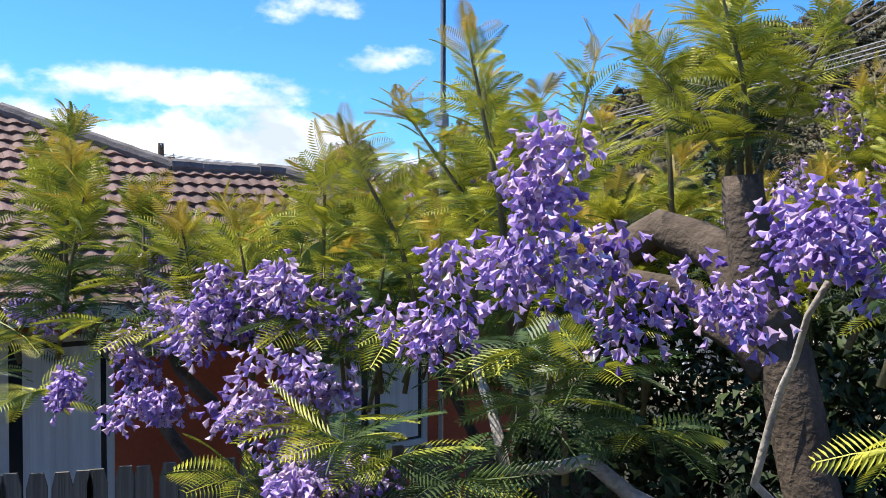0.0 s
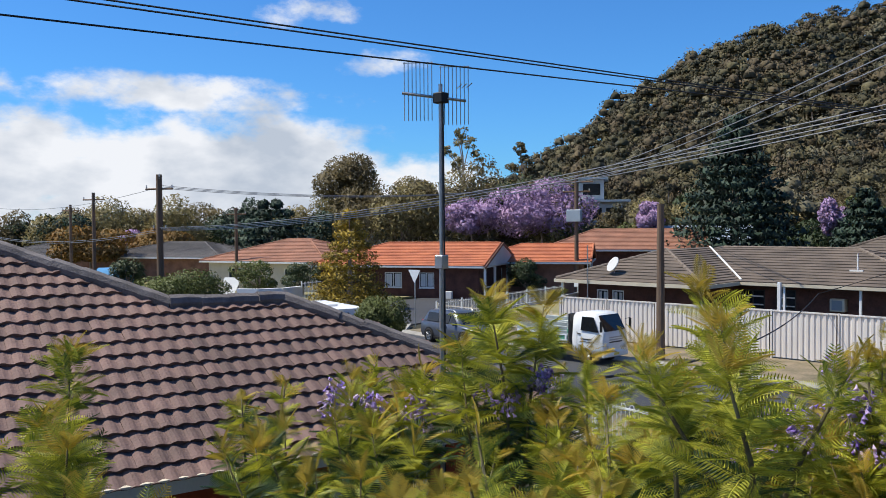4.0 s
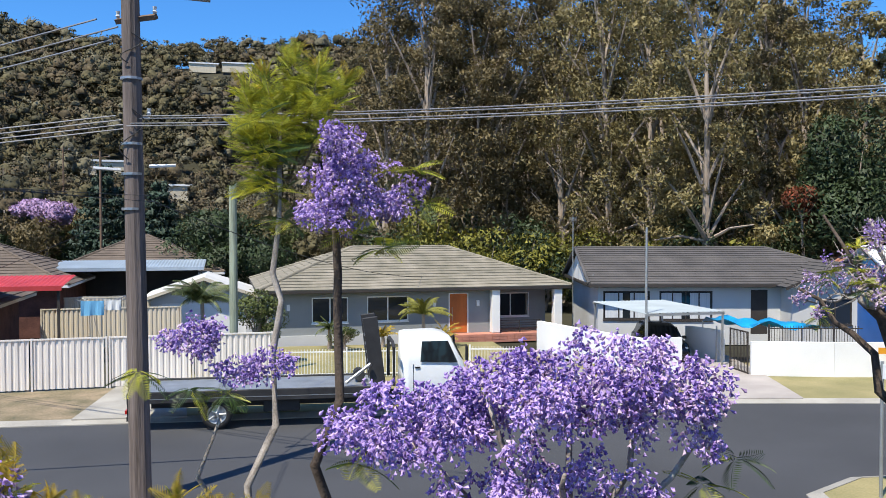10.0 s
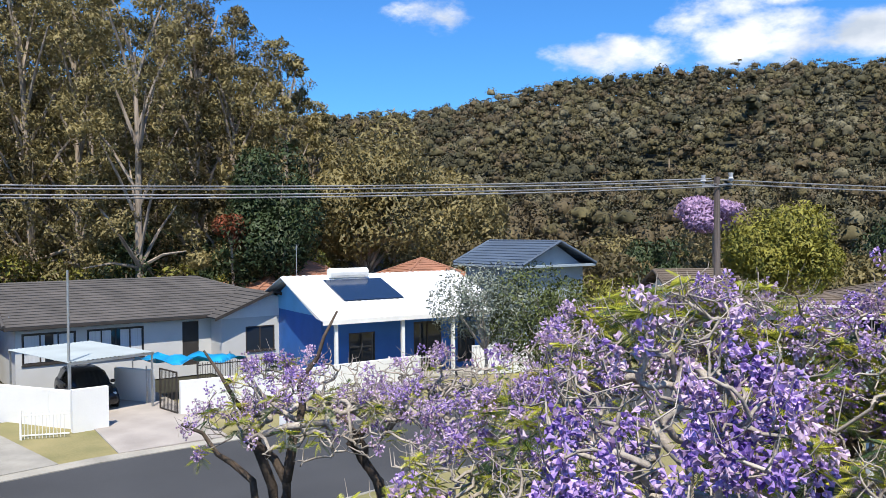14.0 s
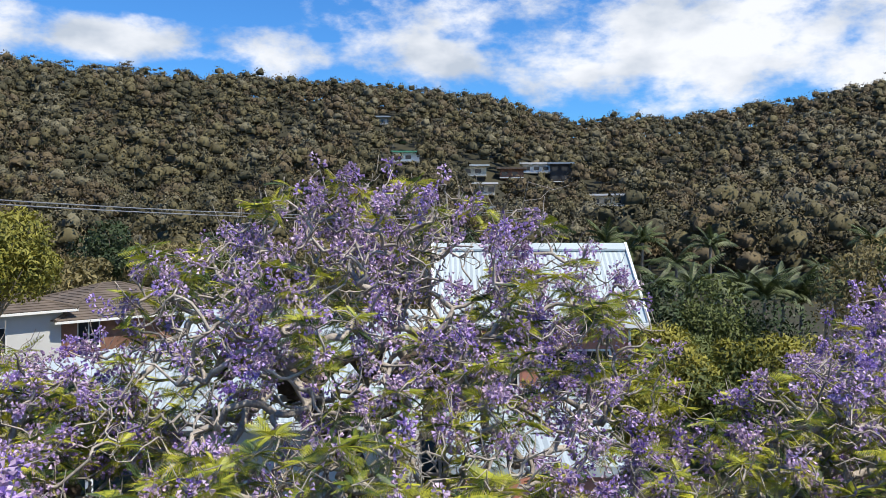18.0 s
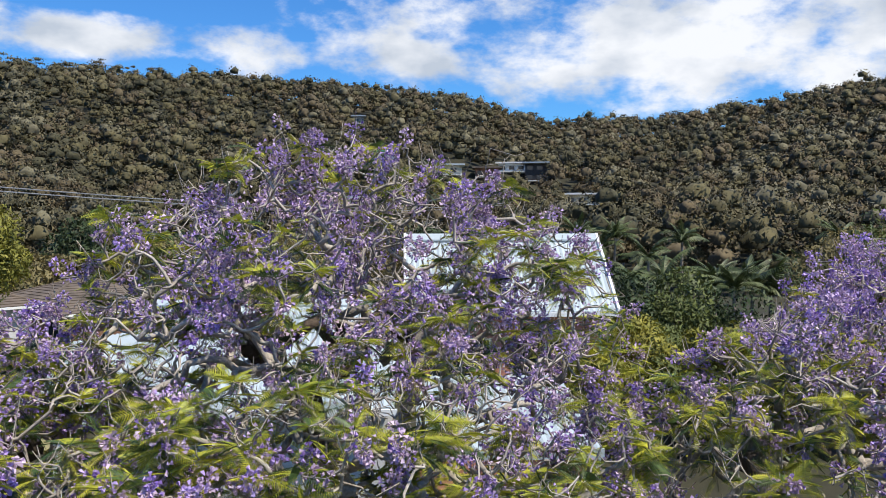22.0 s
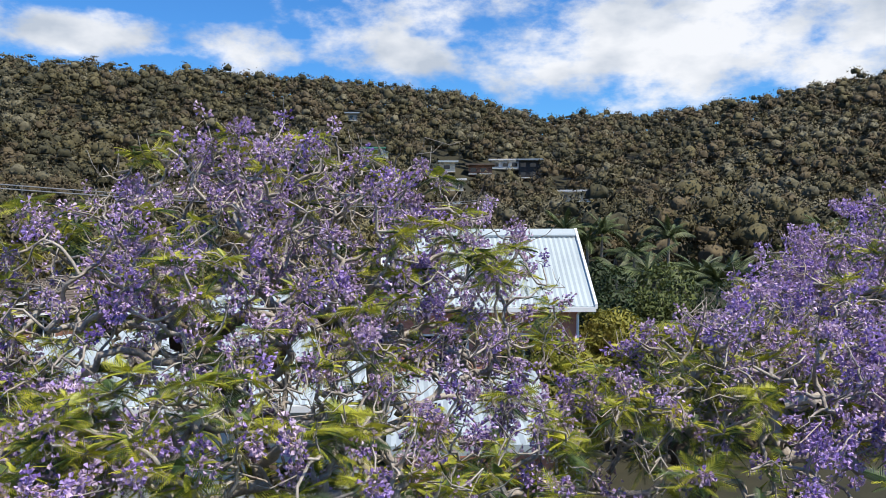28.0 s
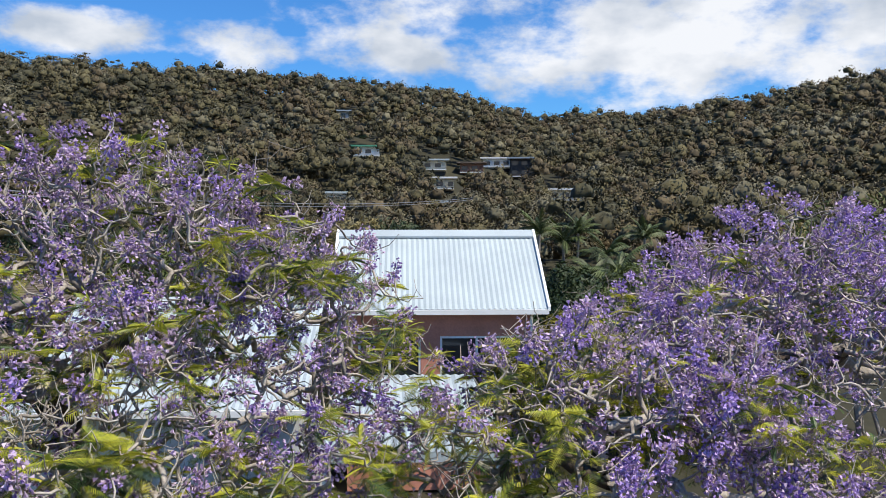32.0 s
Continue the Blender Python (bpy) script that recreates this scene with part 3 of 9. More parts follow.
verge("verge", FAR_KERB2[1:6], 1, 5.2, GRASS_DRY, "dry patchy grass verge beside the cream fence")
verge("verge", FAR_KERB2[5:7], 1, 5.4, GRASS_DRY, "dry sandy grass verge by a crossover")
verge("verge", FAR_KERB2[6:], 1, 7.5, GRASS, "sunlit lawn verge in front of the houses")
verge("verge", NEAR_KERB[:5], -1, 3.0, GRASS_DRY, "dry nature strip on the near side of the road")
verge("verge", NEAR_KERB[4:], -1, 3.2, GRASS_DRY, "dry nature strip under the jacaranda shoots")
verge("verge", NEAR_KERB2, -1, 6.0, GRASS, "green and straw coloured grass nature strip")
flat("lawn", [(-75, 34), (-41, 31.2), (-39, 33), (-38.6, 62), (-90, 75), (-110, 50)], 0.10, GRASS, "broad sunlit lawn in front of the terracotta roofed houses", "lawn")
flat("lawn", [(-28.0, 33), (-22, 33.4), (-18.6, 34), (-20, 46), (-28.6, 62), (-29.2, 62)], 0.10, GRASS, "green front lawn behind the white picket rail", "lawn")
flat("yard", [(5.0, 30.4), (14.5, 28.5), (16, 36.5), (5.6, 38.4)], 0.13, GRASS, "front lawn of the grey house", "lawn")
# driveways
flat("driveway", [(-1.7, 25.65), (1.4, 24.95), (1.6, 30.2), (-0.6, 30.5)], 0.14, CONCRETE, "grey concrete crossover to the double fence gate", "driveway")
flat("driveway", [(11.9, 23.1), (14.9, 22.45), (16.9, 32.2), (15.2, 33.2)], 0.14, CONCRETE, "pale concrete wheel strips leading to the red brick porch", "driveway")
flat("driveway", [(16.6, 22.0), (19.9, 20.8), (22.2, 25.6), (24.5, 31.5), (19.6, 33.0), (18.5, 26.3)], 0.14, PAVER, "pinkish paved driveway running to the carport", "driveway")
flat("driveway_infill", [(13.4, 25.8), (14.6, 25.5), (16.1, 32.3), (15.3, 32.7)], 0.148, GRASS_DRY, "dry grass infill between the wheel strips", "driveway")

# ---- houses ----


def wall(sh, x0, x1, y, h, thick=0.22, holes=(), z0=0.0):
    """A wall along x at depth y (its outer face), with openings (x0, x1, z0, z1) through it."""
    xs = sorted({x0, x1, *(v for o in holes for v in o[:2])})
    zs = sorted({z0, h, *(v for o in holes for v in o[2:]  if z0 < v < h)})
    nx, nz = len(xs) - 1, len(zs) - 1

    def full(i, k):
        if not (0 <= i < nx and 0 <= k < nz):
            return False
        a, b = (xs[i] + xs[i + 1]) / 2, (zs[k] + zs[k + 1]) / 2
        return not any(o[0] < a < o[1] and o[2] < b < o[3] for o in holes)

    ids, vs, fs = {}, [], []

    def at(i, k, back):
        if (i, k, back) not in ids:
            ids[i, k, back] = len(vs)
            vs.append((xs[i], y + thick * back, zs[k]))
        return ids[i, k, back]

    for i in range(nx):
        for k in range(nz):
            if full(i, k):
                ring = [(i, k), (i + 1, k), (i + 1, k + 1), (i, k + 1)]
                fs.append(tuple(at(*q, 0) for q in ring))
                fs.append(tuple(at(*q, 1) for q in ring[::-1]))
                for di, dk, a, b in ((0, -1, 0, 1), (1, 0, 1, 2), (0, 1, 2, 3), (-1, 0, 3, 0)):
                    if not full(i + di, k + dk):
                        fs.append((at(*ring[b], 0), at(*ring[a], 0), at(*ring[a], 1), at(*ring[b], 1)))
    sh.add(vs, fs)


def slope(sh, a0, a1, b0, b1, gauge=0.33, lip=0.035):
    """Overlapping tile courses on a roof plane from the eave a0-a1 up to b0-b1."""
    a0, a1, b0, b1 = (Vector(p) for p in (a0, a1, b0, b1))
    n = max(2, int(((b0 + b1) / 2 - (a0 + a1) / 2).length / gauge))
    nrm = (a1 - a0).cross((b0 + b1) / 2 - a0).normalized()
    if nrm.z < 0:
        nrm = -nrm
    rows = [[a0 - nrm * 0.03, a1 - nrm * 0.03]]
    for i in range(n):
        for t, up in ((i / n, lip), ((i + 1) / n, 0.004)):
            rows.append([a0.lerp(b0, t) + nrm * up, a1.lerp(b1, t) + nrm * up])
    sh.sheet(rows)


def slopes(parent, faces, mat, gauge=0.33):
    """A roof part for the first face, the others its faces."""
    roof = None
    for f in faces:
        sh = Shape()
        slope(sh, *f, gauge)
        ob = part("roof" if roof is None else "roof_face", sh, mat, roof or parent)
        roof = roof or ob
    return roof


def ridge_cap(parent, a, b, mat, r=0.09):
    """A row of lapped half round caps along a ridge or hip."""
    a, b = Vector(a), Vector(b)
    n = max(1, int((b - a).length / 0.42))
    pts, rr = [], []
    for i in range(n):
        pts += [a.lerp(b, (i + 0.02) / n), a.lerp(b, (i + 0.99) / n)]
        rr += [r, r * 0.84]
    part("ridge_cap", Shape().tube(pts, rr, 7), mat, parent)


def hip_roof(parent, x0, x1, y0, y1, eave, ridge, mat, over=0.55, cap=None, hips=(1, 1), trim=WHITE_PAINT, gauge=0.33, run=None):
    """A roof with its ridge along x. hips: hipped (1) or gabled (0) at the left and right end."""
    X0, X1, Y0, Y1 = x0 - over, x1 + over, y0 - over, y1 + over
    ym = (Y0 + Y1) / 2
    hw = run or (Y1 - Y0) / 2
    ra, rb = (X0 + (hw if hips[0] else 0), ym, ridge), (X1 - (hw if hips[1] else 0), ym, ridge)
    faces = [((X0, Y0, eave), (X1, Y0, eave), ra, rb), ((X1, Y1, eave), (X0, Y1, eave), rb, ra)]
    if hips[0]:
        faces.append(((X0, Y1, eave), (X0, Y0, eave), ra, ra))
    if hips[1]:
        faces.append(((X1, Y0, eave), (X1, Y1, eave), rb, rb))
    roof = slopes(parent, faces, mat, gauge)
    ridge_cap(roof, ra, rb, cap or mat)
    for hp, r, X in ((hips[0], ra, X0), (hips[1], rb, X1)):
        for Y in (Y0, Y1):
            ridge_cap(roof, (X, Y, eave + 0.03), r, cap or mat)
    so = Shape().box((X0 + 0.06, Y0 + 0.06, eave - 0.13), (X1 - 0.06, Y1 - 0.06, eave - 0.05))
    part("soffit", so, trim, parent)
    gu = Shape()
    for a, b in (((X0, Y0, eave - 0.15), (X1, Y0 + 0.07, eave)), ((X0, Y1 - 0.07, eave - 0.15), (X1, Y1, eave)), ((X0, Y0 + 0.075, eave - 0.15), (X0 + 0.07, Y1 - 0.075, eave)), ((X1 - 0.07, Y0 + 0.075, eave - 0.15), (X1, Y1 - 0.075, eave))):
        gu.box(a, b, 0.015)
    part("gutter", gu, trim, parent)
    for hp, X, s in ((hips[0], x0, 1), (hips[1], x1, -1)):
        if not hp:
            g = Shape().prism([(y0, eave - 0.1), (y1, eave - 0.1), ((y0 + y1) / 2, ridge - 0.12 - 0.0)], X, X + s * 0.18, "x")
            part("gable_wall", g, trim, parent)
    return roof


def window(parent, x0, x1, z0, z1, y, frame_mat=WHITE_PAINT, panes=2, curtain=False, depth=0.1):
    """A framed window in an opening of a wall whose outer face is at y."""
    w = part("window", Shape().box((x0 - 0.02, y - 0.05, z0 - 0.06), (x1 + 0.02, y + 0.02, z0)), frame_mat, parent)
    fr = Shape()
    t = 0.055
    for a, b in (((x0, y + 0.01, z0), (x1, y + 0.09, z0 + t)), ((x0, y + 0.01, z1 - t), (x1, y + 0.09, z1)), ((x0, y + 0.012, z0 + t), (x0 + t, y + 0.088, z1 - t)), ((x1 - t, y + 0.012, z0 + t), (x1, y + 0.088, z1 - t))):
        fr.box(a, b)
    for k in range(1, panes):
        u = x0 + (x1 - x0) * k / panes
        fr.box((u - 0.03, y + 0.014, z0 + t), (u + 0.03, y + 0.086, z1 - t))
    part("window_frame", fr, frame_mat, w)
    for k in range(panes):
        a, b = x0 + (x1 - x0) * k / panes, x0 + (x1 - x0) * (k + 1) / panes
        part("pane", Shape().box((a + 0.02, y + 0.045, z0 + t / 2), (b - 0.02, y + 0.055, z1 - t / 2)), GLASS, w)
    if curtain:
        cu = Shape()
        for a, b in ((x0 + 0.1, x0 + (x1 - x0) * 0.42), (x0 + (x1 - x0) * 0.58, x1 - 0.1)):
            cu.sheet([[(a + (b - a) * i / 12, y + 0.036 + 0.004 * (i % 2), z) for i in range(13)] for z in (z0 + 0.08, z1 - 0.1)])
        part("curtain", cu, CURTAIN, w, "pale curtains drawn behind the glass")
    return w


def house_walls(parent, w, d, h, mat, front=(), back=(), left=(), right=(), z0=0.0):
    sh = Shape()
    wall(sh, 0, w, 0, h, 0.22, front, z0)
    part("wall", sh, mat, parent)
    sh = Shape()
    wall(sh, 0, w, d - 0.22, h, 0.22, back, z0)
    part("wall", sh, mat, parent)
    for x, hl in ((0, left), (w - 0.22, right)):
        sh = Shape()
        cuts = sorted({0.225, d - 0.225, *(v for o in hl for v in o[:2])})
        for a, b in zip(cuts, cuts[1:]):
            mine = sorted((o[2], o[3]) for o in hl if o[0] <= a + 1e-6 and o[1] >= b - 1e-6)
            z = z0
            for lo, hi in mine:
                sh.box((x, a, z), (x + 0.22, b, lo))
                z = hi
            sh.box((x, a, z), (x + 0.22, b, h))
        part("wall", sh, mat, parent)
    part("floor_slab", Shape().box((0.25, 0.25, z0), (w - 0.25, d - 0.25, z0 + 0.3)), CONCRETE, parent)


def bungalow(label, m, w, d, eave, ridge, roof_mat, wall_mat, wins=(), hips=(1, 1), over=0.55, trim=WHITE_PAINT, frame_mat=WHITE_PAINT, cap=None, name="house", curtain=False, panes=2):
    h = thing(name, label, "house", m)
    house_walls(h, w, d, eave - 0.06, wall_mat, front=wins)
    hip_roof(h, 0, w, 0, d, eave, ridge, roof_mat, over, cap, hips, trim)
    for o in wins:
        window(h, o[0], o[1], o[2], o[3], 0.0, frame_mat, panes, curtain)
    return h


# grey rendered house with the orange door
def grey_house():
    h = thing("house", "single storey grey rendered house with orange door and weathered tile roof", "house", pose(5.85, 38.75, 0, 0, 0, -5.3))
    W, D = 14.1, 9.0
    front = [(1.9, 3.6, 1.1, 2.3), (4.5, 6.5, 1.1, 2.3), (8.5, 9.5, 0.42, 2.38)]
    sh = Shape()
    wall(sh, 0, 10.6, 0, 2.6, 0.22, front)
    part("wall", sh, RENDER_GREY, h)
    sh = Shape()
    wall(sh, 10.6, W, 1.5, 2.6, 0.22, [(11.2, 13.2, 1.0, 2.22)])
    sh.box((10.6, 0.225, 0), (10.82, 1.495, 2.6))
    sh.box((W - 0.22, 1.725, 0), (W, D - 0.225, 2.6))
    sh.box((0, 0.225, 0), (0.22, D - 0.225, 2.6))
    sh.box((0, D - 0.22, 0), (W, D, 2.6))
    part("wall", sh, RENDER_GREY, h)
    part("plinth", Shape().box((-0.03, -0.06, 0), (8.2, -0.004, 0.55)), RENDER_PALE, h)
    hip_roof(h, 0, W, 0, D, 2.68, 4.55, TILE_GREY, 0.6, TILE_GREY, (1, 1), DARK_TRIM, 0.32)
    for a, b in ((1.9, 3.6), (4.5, 6.5)):
        window(h, a, b, 1.1, 2.3, 0.0)
    window(h, 11.2, 13.2, 1.0, 2.22, 1.5)
    dr = part("door", Shape().box((8.56, 0.05, 0.43), (9.44, 0.1, 2.33), 0.01), DOOR_ORANGE, h, "orange stained timber front door")
    part("door_frame", Shape().box((8.5, 0.0, 0.42), (8.555, 0.14, 2.38)).box((9.445, 0.0, 0.42), (9.5, 0.14, 2.38)).box((8.556, 0.0, 2.335), (9.444, 0.14, 2.38)), WHITE_PAINT, dr)
    part("handle", Shape().tube([(8.68, 0.02, 1.0), (8.68, 0.02, 1.7)], 0.015, 6).tube([(8.68, 0.05, 1.05), (8.68, 0.02, 1.05)], 0.01, 5), STEEL, dr, "tall steel pull handle")
    for x in (10.55, 13.8):
        part("pillar", Shape().box((x, -0.5, 0.44), (x + 0.42, -0.1, 2.55), 0.02), WHITE_PAINT, h)
    por = part("porch", Shape().box((8.2, -0.75, 0), (W + 0.2, -0.004, 0.42)).box((10.63, 0.0, 0), (W, 1.49, 0.4)), TERRACOTTA, h, "salmon pink brick porch base")
    for r in range(3):
        for k in range(16):
            part("brick", Shape().box((8.22 + k * 0.38, -0.775, 0.02 + r * 0.135), (8.56 + k * 0.38, -0.752, 0.135 + r * 0.135)), TERRACOTTA, por)
    for x in (0.75, 7.7, 9.9):
        part("wall_light", Shape().box((x, -0.1, 1.72), (x + 0.14, -0.004, 2.0), 0.01), WHITE_PAINT, h)
    rail = Shape()
    for z in (0.5, 0.62, 0.74, 0.86, 0.98):
        rail.box((11.0, -0.34, z), (13.1, -0.31, z + 0.04))
    for x in (11.0, 12.0, 13.06):
        rail.box((x, -0.36, 0.42), (x + 0.04, -0.325, 1.02))
    part("balustrade", rail, DARK_TRIM, h)
    for x in (0.3, 13.98):
        part("downpipe", Shape().tube([(x, -0.05, 0.6), (x, -0.05, 2.4), (x, -0.45, 2.58)], 0.04, 7), RENDER_GREY, h)
    return h


grey_house()


def palm_clump(label, x, y, z, h, n, spread, mat=PALM, trunk=True):
    """A small palm: a ringed trunk and arching feather leaves made of many leaflets."""
    t = thing("palm", label, "palm", pose(x, y, z))
    if trunk:
        part("trunk", Shape().tube([(0, 0, 0), (0.03, 0.01, h * 0.5), (0.0, 0.0, h)], [0.11, 0.09, 0.07], 7), GUM_BARK, t)
    vs, fs, sz = [], [], []
    for i in range(n):
        a, el = 2 * math.pi * (i * 0.381966) + rng.random(), 0.35 + 1.05 * rng.random()
        L = spread * (0.75 + 0.4 * rng.random())
        d = np.array([math.cos(a), math.sin(a), 0])
        prev = None
        p = np.array([0.0, 0.0, h])
        for k in range(21):
            u = k / 20
            if k:
                e = 0.2 + el - (1.5 + 0.5 * math.sin(5.0 * i)) * u
                p = p + (d * math.cos(e) + np.array([0, 0, math.sin(e)])) * L / 20
            if prev is not None:
                tang = p - prev
                tang /= np.linalg.norm(tang)
                side = np.cross(tang, [0, 0, 1])
                side /= np.linalg.norm(side) + 1e-6
                ll = 0.20 * L * (0.25 + math.sin(math.pi * min(1, u * 0.9 + 0.1)))
                for sgn in (-1, 1):
                    tip = p + (side * sgn * 0.8 + tang * 0.5 + np.array([0, 0, -0.7 - 0.2 * math.sin(3.0 * i)])) * ll * 0.9
                    w = tang * 0.026 * L
                    n0 = len(vs)
                    vs += [p - w, tip, p + w]
                    fs += [n0, n0 + 1, n0 + 2]
                    sz.append(3)
            prev = p
    part("frond", mesh_np("frond", vs, fs, sz, mat), mat, t)
    return t


# ---- brick house behind the cream fence ----
def brick_house():
    h = thing("house", "low red brown brick house with brown tiled hip roof", "house", pose(-20.4, 34.9, 0, 0, 0, -5.6))
    E, RZ = 2.55, 3.86
    sh = Shape()
    wall(sh, 0.9, 6.9, -1.0, 2.4, 0.22, [(1.9, 2.5, 1.2, 2.1), (2.7, 3.3, 1.2, 2.1)])
    wall(sh, 6.9, 14.6, 1.9, 2.4, 0.22, [(7.25, 8.3, 0.9, 2.2), (8.75, 9.6, 0.2, 2.25), (11.0, 11.6, 1.5, 2.0)])
    sh.box((0.9, -0.775, 0), (1.12, 9.2, 2.4)).box((6.68, -0.775, 0), (6.9, 1.895, 2.4)).box((14.38, 2.125, 0), (14.6, 9.2, 2.4)).box((1.125, 9.0, 0), (14.375, 9.2, 2.4))
    part("wall", sh, BRICK, h)
    hip_roof(h, 0.9, 14.6, 1.8, 9.4, E, RZ, TILE_BROWN, 0.6, TILE_CAP_BROWN, (1, 1), CREAM_PAINT)
    # wing toward the street with its own hips
    a, b = (3.9, 1.6, RZ - 0.02), (3.9, 5.6, RZ + 0.01)
    rf = slopes(h, [((0.3, -1.9, E), (7.5, -1.9, E), a, a), ((7.5, -1.9, E), (7.5, 1.3, E), a, b), ((0.3, 1.3, E), (0.3, -1.9, E), b, a)], TILE_BROWN)
    for p in ((0.3, -1.9, E + 0.03), (7.5, -1.9, E + 0.03)):
        ridge_cap(rf, p, a, TILE_CAP_BROWN)
    part("valley_flashing", Shape().tube([(7.55, 1.3, E + 0.08), (4.0, 5.5, RZ + 0.03)], 0.045, 6), WHITE_PAINT, rf, "white painted valley flashing")
    part("fascia", Shape().box((0.3, -1.96, E - 0.15), (7.5, -1.9, E)).box((7.5, -1.96, E - 0.15), (7.56, 1.15, E)).box((0.24, -1.96, E - 0.15), (0.3, 1.15, E)), CREAM_PAINT, h)
    part("soffit", Shape().box((0.36, -1.89, E - 0.12), (7.44, 1.15, E - 0.06)), CREAM_PAINT, h)
    for x0 in (1.9, 2.7):
        window(h, x0, x0 + 0.6, 1.2, 2.1, -1.0, WHITE_PAINT, 1, True)
    for x0, x1, z0, z1 in ((7.25, 8.3, 0.9, 2.2), (8.75, 9.6, 0.2, 2.25)):
        w = window(h, x0, x1, z0, z1, 1.9, DARK_TRIM, 2)
        bars = Shape()
        for z in (1.2, 1.55, 1.9):
            bars.box((x0 + 0.06, 1.88, z), (x1 - 0.06, 1.895, z + 0.05))
        part("security_bar", bars, WHITE_PAINT, w)
    ac = part("air_conditioner", Shape().box((11.02, 1.6, 1.5), (11.58, 2.05, 2.0), 0.02), CREAM_PAINT, h, "boxed window air conditioner")
    part("grille", Shape().box((11.1, 1.59, 1.56), (11.5, 1.598, 1.94)), RENDER_GREY, ac)
    for x, y in ((0.5, -1.75), (7.3, -1.75), (9.3, 1.3), (12.2, 1.35), (14.9, 1.4)):
        part("post", Shape().box((x, y, 0), (x + 0.09, y + 0.09, E - 0.15)), WHITE_PAINT, h)
    part("tall_post", Shape().box((10.1, -1.15, 0), (10.22, -1.03, 2.75)), WHITE_PAINT, h)
    part("downpipe", Shape().tube([(14.3, 1.85, 0.0), (14.3, 1.85, 2.1), (14.2, 1.35, 2.4)], 0.045, 7), WHITE_PAINT, h)
    part("vent_pipe", Shape().tube([(11.6, 3.0, 2.95), (11.6, 3.0, 3.75)], 0.03, 7).box((11.35, 2.8, 2.98), (11.85, 3.2, 3.1)), WHITE_PAINT, h)
    d = part("satellite_dish", Shape().disc((0, 0, 0), 0.36, 0.04, "y", 18), RENDER_PALE, h, "pale grey satellite dish on the roof")
    d.location, d.rotation_euler = (2.9, -1.25, 3.25), (radians(-30), 0, radians(-25))
    part("mast", Shape().tube([(2.9, -1.1, 2.75), (2.9, -1.15, 3.25)], 0.025, 6), STEEL, h)
    part("mast", Shape().tube([(2.1, -2.0, 1.2), (2.1, -2.0, 4.1)], 0.025, 6), STEEL, h)


brick_house()
bungalow("brown tiled hip roof house behind the brick house", pose(-13.5, 47.5, 0, 0, 0, -6), 10, 9, 2.7, 4.9, TILE_BROWN, BRICK, ((1, 2.6, 1, 2.1),))
bungalow("brown tiled pyramid roof house further back", pose(-4.6, 55.5, 0, 0, 0, -6), 9.5, 9, 2.8, 5.1, TILE_BROWN, BRICK_TAN, ((1, 2.6, 1, 2.1),))


def awning(label, m, w, d, z, mat, posts=DARK_TRIM, drop=0.3):
    a = thing("awning", label, "awning", m)
    sh = Shape()
    n = int(w / 0.18)
    rows = [[(w * i / (2 * n), y, z - drop * (1 - y / d) + (0.03 if i % 2 else 0)) for i in range(2 * n + 1)] for y in (0, d)]
    sh.plate(rows, (0, 0, -0.012))
    part("roof_sheet", sh, mat, a)
    part("fascia", Shape().box((0, -0.05, z - drop - 0.14), (w, -0.004, z - drop + 0.05)), mat, a)
    for x in (0.1, w - 0.2):
        part("post", Shape().box((x, 0.1, 0), (x + 0.1, 0.2, z - drop)), posts, a)
    return a


awning("red painted iron patio roof", pose(-6.1, 36.9, 0, 0, 0, -6), 3.4, 3.2, 3.5, RED_METAL)
awning("blue grey steel carport roof with dark open shed beneath", pose(-6.2, 50.5, 0, 0, 0, -6), 10.0, 4.5, 3.6, METAL_BLUEGREY)
back = thing("shed", "dark lean-to shed under the steel roof", "shed", pose(-6.0, 53.2, 0, 0, 0, -6))
part("wall", Shape().box((0, 1.4, 0), (9.6, 1.6, 3.1)), DARK_TRIM, back)
part("wall", Shape().box((0, 0, 0), (0.2, 1.39, 3.1)), DARK_TRIM, back)


def garage():
    g = thing("garage", "low gabled garage with tan gable and white panel door", "garage", pose(0.75, 43.2, 0, 0, 0, -6))
    sh = Shape()
    wall(sh, 0, 5.0, 0, 2.0, 0.2, [(0.5, 4.5, 0.0, 1.85)])
    sh.box((0, 0.205, 0), (0.2, 7, 2.0)).box((4.8, 0.205, 0), (5.0, 7, 2.0))
    part("wall", sh, RENDER_PALE, g)
    part("gable_wall", Shape().prism([(-0.2, 2.0), (5.2, 2.0), (2.5, 2.9)], -0.01, 0.15, "y"), RENDER_PALE, g)
    r = Shape()
    for s in (-1, 1):
        r.add([(2.5, -0.5, 3.05), (2.5, 7.4, 3.05), (2.5 + s * 3.1, 7.4, 1.98), (2.5 + s * 3.1, -0.5, 1.98), (2.5, -0.5, 2.98), (2.5, 7.4, 2.98), (2.5 + s * 3.1, 7.4, 1.91), (2.5 + s * 3.1, -0.5, 1.91)],
              [(0, 1, 2, 3), (7, 6, 5, 4), (0, 3, 7, 4), (1, 5, 6, 2), (3, 2, 6, 7)])
    part("roof", r, RENDER_PALE, g)
    part("bargeboard", Shape().prism([(-0.65, 1.9), (2.5, 2.98), (5.65, 1.9), (5.65, 2.05), (2.5, 3.15), (-0.65, 2.05)], -0.56, -0.51, "y"), CREAM_PAINT, g)
    part("garage_door", Shape().box((0.5, 0.06, 0.0), (4.5, 0.1, 1.85)), WHITE_PAINT, g)


garage()


